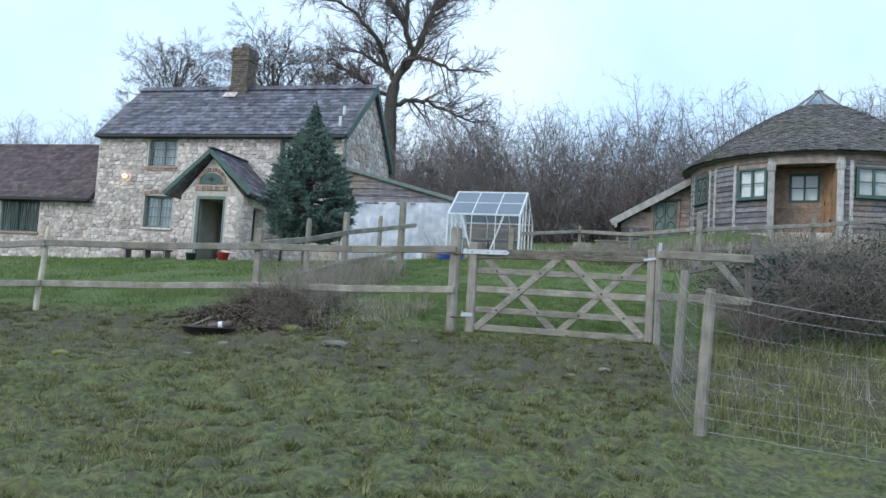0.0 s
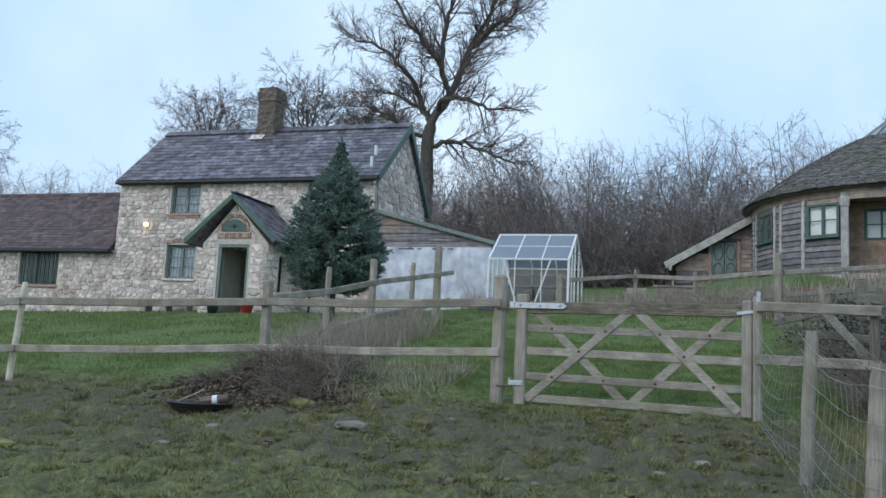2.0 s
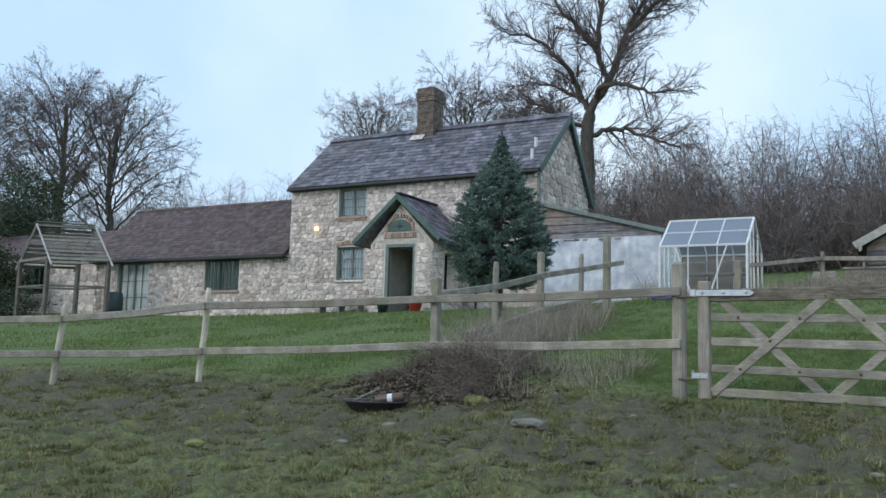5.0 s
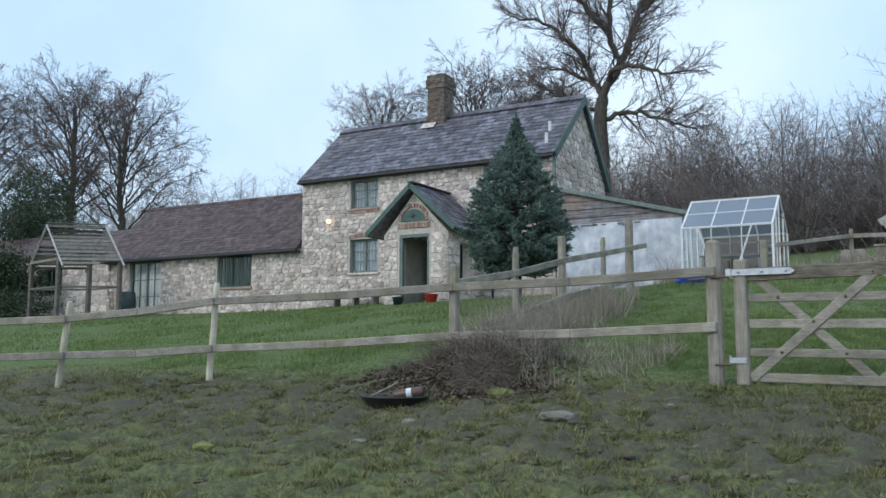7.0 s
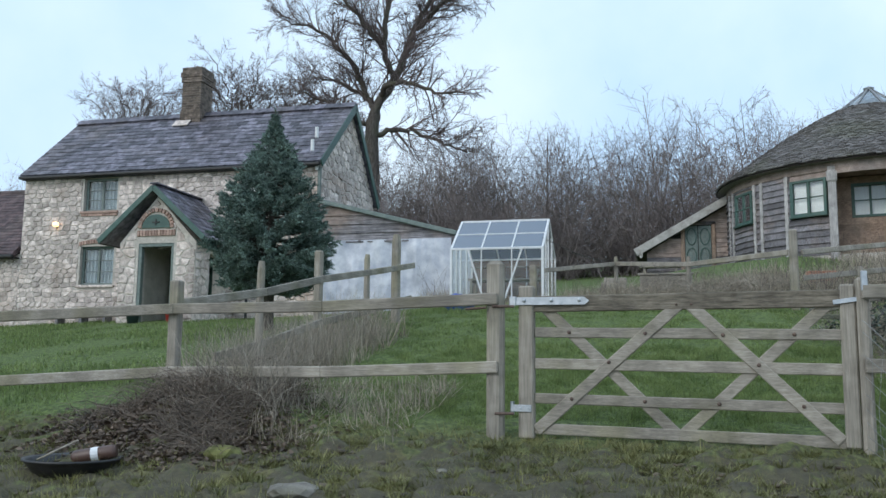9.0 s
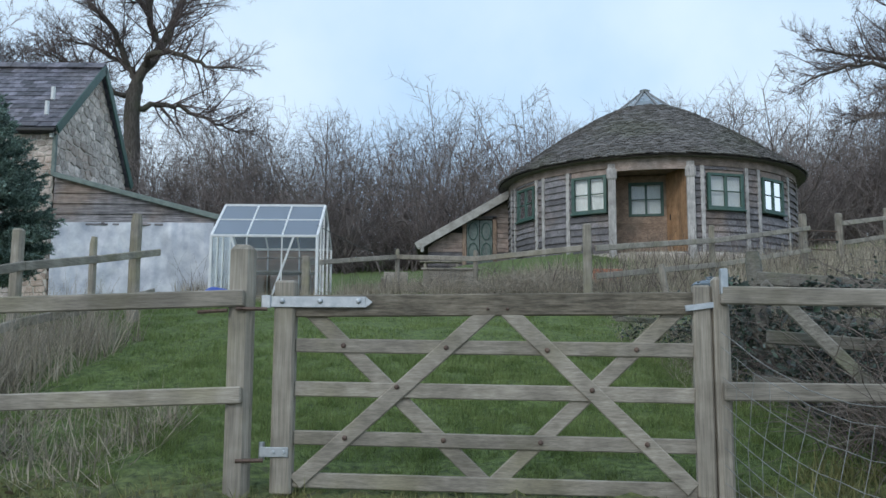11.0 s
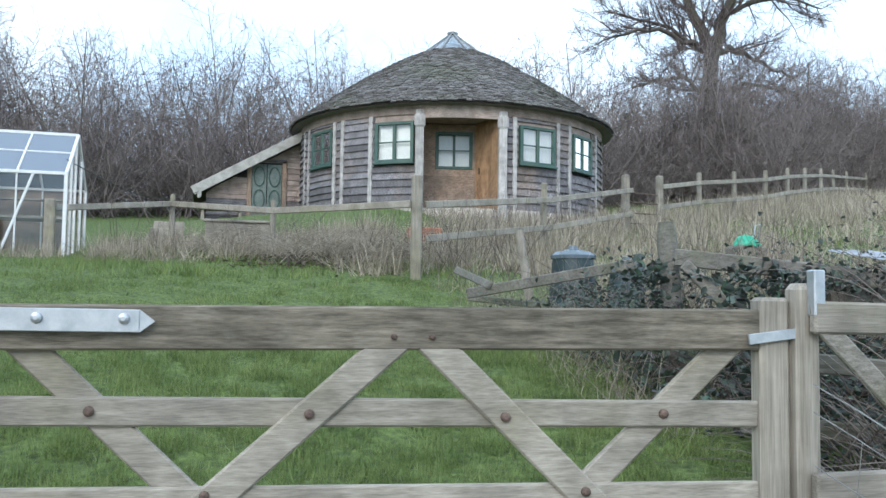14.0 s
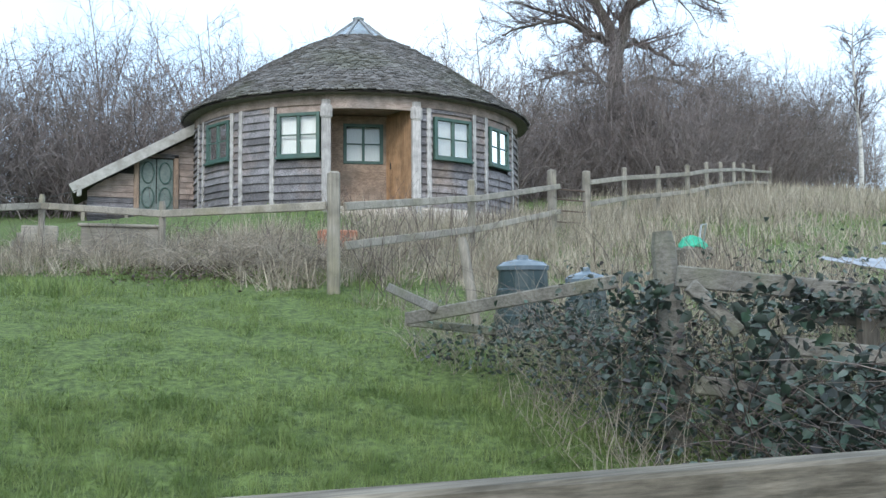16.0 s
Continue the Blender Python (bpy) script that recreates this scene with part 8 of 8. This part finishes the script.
def build_clutter():
    # barrow with green netting
    x, y = 7.9, 7.9
    g = gz(x, y)
    top = max(g + 0.3, 1.98)
    t = thing("wheelbarrow", (x, y, g), "upturned barrow frame with bright green netting", "wheelbarrow")
    net = Mesh().lathe([(0.17, -0.02), (0.16, 0.03), (0.11, 0.09), (0.04, 0.12)], (x, y, top), 18)
    net.v = [v + Vector((noise.noise(v * 9), noise.noise(v * 9 + Vector((5, 0, 0))), noise.noise(v * 9 + Vector((0, 5, 0))))) * 0.05 for v in net.v]
    part("netting", net, M_tarp, t, "bright green netting")
    part("handle", Mesh().tube([(x + 0.1, y, top + .05), (x + 0.14, y, top + .28), (x + 0.22, y, top + .30), (x + 0.24, y + .1, top + .05)], 0.012, 6), M_galv, t)
    part("tray", Mesh().box(x - .2, x + .25, y - .15, y + .25, g - .05, top, 0.04), M_old_post, t)
    # blue sack by the greenhouse
    x, y = -2.55, 8.5
    g = gz(x, y)
    bm = bmesh.new()
    bmesh.ops.create_icosphere(bm, subdivisions=3, radius=1)
    for v in bm.verts:
        k = 1 + 0.22 * noise.noise(v.co * 2.4)
        v.co = Vector((x + v.co.x * 0.30 * k, y + v.co.y * 0.2 * k, g + 0.14 + v.co.z * 0.17 * k))
    me = bpy.data.meshes.new("plastic_sack")
    bm.to_mesh(me)
    bm.free()
    me.materials.append(M_bluebag)
    tagged(new("plastic_sack", me), "crumpled bright blue plastic sack on the grass", "sack")
    # bucket and odds by the porch
    x, y = -9.72, 10.6
    g = gz(x, y)
    t = thing("bucket", (x, y, g), "small red plastic bucket by the porch door", "bucket")
    part("pail", Mesh().lathe([(0.13, 0), (0.17, 0.24), (0.185, 0.25), (0.17, 0.26), (0.12, 0.04)], (x, y, g - 0.01), 18), M_red, t, smooth=True)
    part("bucket_handle", Mesh().tube([Vector((x + 0.17 * math.cos(a), y - 0.02, g + 0.25 + 0.13 * math.sin(a))) for a in np.linspace(0, math.pi, 9)], 0.005, 5), M_galv, t)
    t = thing("flower_pot", (-10.75, 10.6, gz(-10.75, 10.6)), "dark glazed pot beside the porch", "plant pot")
    part("pot", Mesh().lathe([(0.11, 0), (0.15, 0.2), (0.165, 0.21), (0.15, 0.22), (0.1, 0.03)], (-10.75, 10.6, gz(-10.75, 10.6) - 0.01), 16), M_binblue, t, smooth=True)
    t = thing("garden_bench", (-13.3, 12.4, gz(-13.3, 12.4)), "low dark wooden bench against the cottage wall", "bench")
    gb = gz(-13.3, 12.4)
    part("seat", Mesh().box(-14.2, -12.6, 12.2, 12.6, gb + 0.26, gb + 0.30, 0.008), M_clad[0], t)
    for xx in (-14.1, -13.4, -12.7):
        part("leg", Mesh().box(xx - 0.04, xx + 0.04, 12.25, 12.55, gb - 0.05, gb + 0.26, 0.008), M_clad[2], t)
    b = thing("broom", (-9.9, 11.3, 1.4), "long-handled broom leaning in the porch doorway", "broom")
    part("handle", Mesh().tube([(-10.05, 11.05, 1.5), (-9.98, 11.3, 2.75)], 0.013, 6), M_clad_pale, b)
    part("bristle_head", Mesh().box(-10.16, -9.94, 11.0, 11.06, 1.42, 1.54, 0.01), M_brown[0], b)
    # raised bed, boxes and a row of pots on the bank
    t = thing("raised_bed", (1.1, 11.2, gz(1.1, 11.2)), "weathered plank planting box on the bank", "planter")
    g = gz(1.1, 11.2)
    part("front_board", Mesh().box(0.62, 1.65, 11.0, 11.04, g - 0.1, g + 0.42, 0.008), M_wood[0], t)
    part("side_board", Mesh().box(0.62, 0.66, 11.04, 11.6, g - 0.1, g + 0.40, 0.008), M_wood[1], t)
    part("rim", Mesh().box(0.58, 1.68, 10.97, 11.06, g + 0.42, g + 0.46, 0.008), M_wood[0], t)
    t = thing("clay_trough", (4.05, 10.9, gz(4.05, 10.9)), "small terracotta trough in the dry grass", "planter")
    g = gz(4.05, 10.9)
    part("trough_body", Mesh().box(3.75, 4.3, 10.8, 11.0, g - 0.05, g + 0.26, 0.02), M_terra, t)
    for k in range(3):
        g = gz(-.05, 12.9)
        solo("step_plank", Mesh().box(-.35 + .04 * k, .25, 12.9 + k * 0.3, 13.2 + k * 0.3, g + 0.0 + k * 0.14, g + 0.15 + k * 0.14, 0.01), M_wood[0], "rough timber garden step", "step", group="garden steps")
    # washing line from greenhouse to the lean-to
    n = 24
    a, b = Vector((-1.3, 10.6, 3.15)), Vector((0.4, 20.7, 4.05))
    solo("washing_line", Mesh().tube([a.lerp(b, i / n) - Vector((0, 0, 0.35 * math.sin(math.pi * i / n))) for i in range(n + 1)], 0.008, 5), M_black, "thin slack washing line", "line")


build_clutter()


def build_gazebo():
    A, B, C, D = Vector((-26.2, 10.6, 0)), Vector((-23.9, 10.0, 0)), Vector((-22.2, 11.1, 0)), Vector((-24.5, 11.7, 0))
    t = thing("pergola", (-24.2, 10.8, 1.4), "derelict timber pergola with broken slatted roof", "pergola")
    ze, zr = 3.18, 4.42
    for p in (A, B, C, D, (B + C) / 2):
        g = gz(p.x, p.y)
        part("post", Mesh().beam((p.x, p.y, g - 0.2), (p.x, p.y, ze), 0.13, 0.13, side=(0, 1, 0), c=0.012), M_old_post, t)
    up = Vector((0, 0, 1))
    R1, R2 = (A + B) / 2 + up * zr, (D + C) / 2 + up * (zr - 0.05)
    for a, b in ((A, B), (B, C), (C, D), (D, A)):
        part("plate", Mesh().beam(a + up * ze, b + up * ze, 0.1, 0.12, side=up), M_old, t)
        part("mid_rail", Mesh().beam(a + up * 2.25, b + up * 2.25, 0.06, 0.08, side=up), M_old, t)
    part("ridge_beam", Mesh().beam(R1, R2, 0.08, 0.12, side=up), M_old, t)
    out = (A - B).normalized() * 0.35
    for P, Q in ((R1, A + up * ze + out), (R1, B + up * ze - out), (R2, D + up * ze + out), (R2, C + up * ze - out)):
        part("barge_rafter", Mesh().beam(P, Q - up * 0.28, 0.06, 0.14, side=(B - C)), M_clad_pale, t, "pale grey barge rafter")
    rng = random.Random(2)
    for s0, s1, e in ((B, C, -1), (A, D, 1)):
        for k in range(11):
            if rng.random() < 0.16:
                continue
            u = (k + 0.5) / 11
            a = R1.lerp(s0 + up * (ze - 0.28) + out * e, u) + up * 0.06
            b = R2.lerp(s1 + up * (ze - 0.28) + out * e, u) + up * 0.06
            cut = rng.uniform(0.6, 1.0) if rng.random() < 0.3 else 1.0
            part("roof_slat", Mesh().beam(a, a.lerp(b, cut), 0.10, 0.018, side=(s0 + up * ze - R1)), M_old, t)
    part("ridge_cap", Mesh().beam(R1 + up * 0.1, R2 + up * 0.1, 0.22, 0.02, side=(A - B)), M_grey_green, t)
    g = gz(-23.0, 11.9)
    b = thing("water_butt", (-22.6, 12.0, g), "dark green water butt under the eaves", "barrel")
    part("barrel", Mesh().lathe([(0.26, 0), (0.31, 0.3), (0.31, 0.55), (0.27, 0.85), (0.05, 0.88)], (-22.75, 11.9, g), 18), M_binblue, b, smooth=True)
    # low stone outbuilding behind
    t = thing("stone_outbuilding", (-31, 16, 1.2), "low stone outbuilding with old tile roof", "house")
    win = (-31.0, -29.4, 2.3, 3.4)
    w = part("front_wall", wall_with_holes(-37, -26.2, 1.0, 3.95, 14.2, 14.6, [win]), M_mortar, t)
    st = []
    rubble(-37, -26.2, 1.0, 3.95, [win], [], lambda x, z, h: (x, 14.2 - h, z), st, size=0.42, seed=61)
    pieces("stone", st, M_stone_i, M_stone_i, w, 0)
    part("back_wall", Mesh().box(-37, -26.2, 17.6, 18, 1.0, 3.95), M_mortar, t)
    part("end_wall", Mesh().box(-26.6, -26.2, 14.6, 17.6, 1.0, 3.95), M_mortar, t)
    part("end_wall", Mesh().box(-37, -36.6, 14.6, 17.6, 1.0, 3.95), M_mortar, t)
    roof_slope(t, -37.2, -26.0, 16.1, 5.1, 13.95, 3.9, 0.3, 0.2, 0, (M_tile, M_tile_i), 64, name="roof_tile", label="old clay tile roof")
    roof_slope(t, -37.2, -26.0, 16.1, 5.1, 18.2, 3.9, 0.3, 0.2, None, (M_tile, M_tile_i), 65)
    casement(t, *win, 14.2, 4, 2, M_green)
    leaves("garden_shrub", M_ever, [(-27.5, 11.2, .5, .8, .4, .5, 1800), (-29.5, 11.6, .5, .8, .5, .5, 1500)], "low green shrubs round the pergola", "shrub", 31, (0.03, 0.06))


build_gazebo()
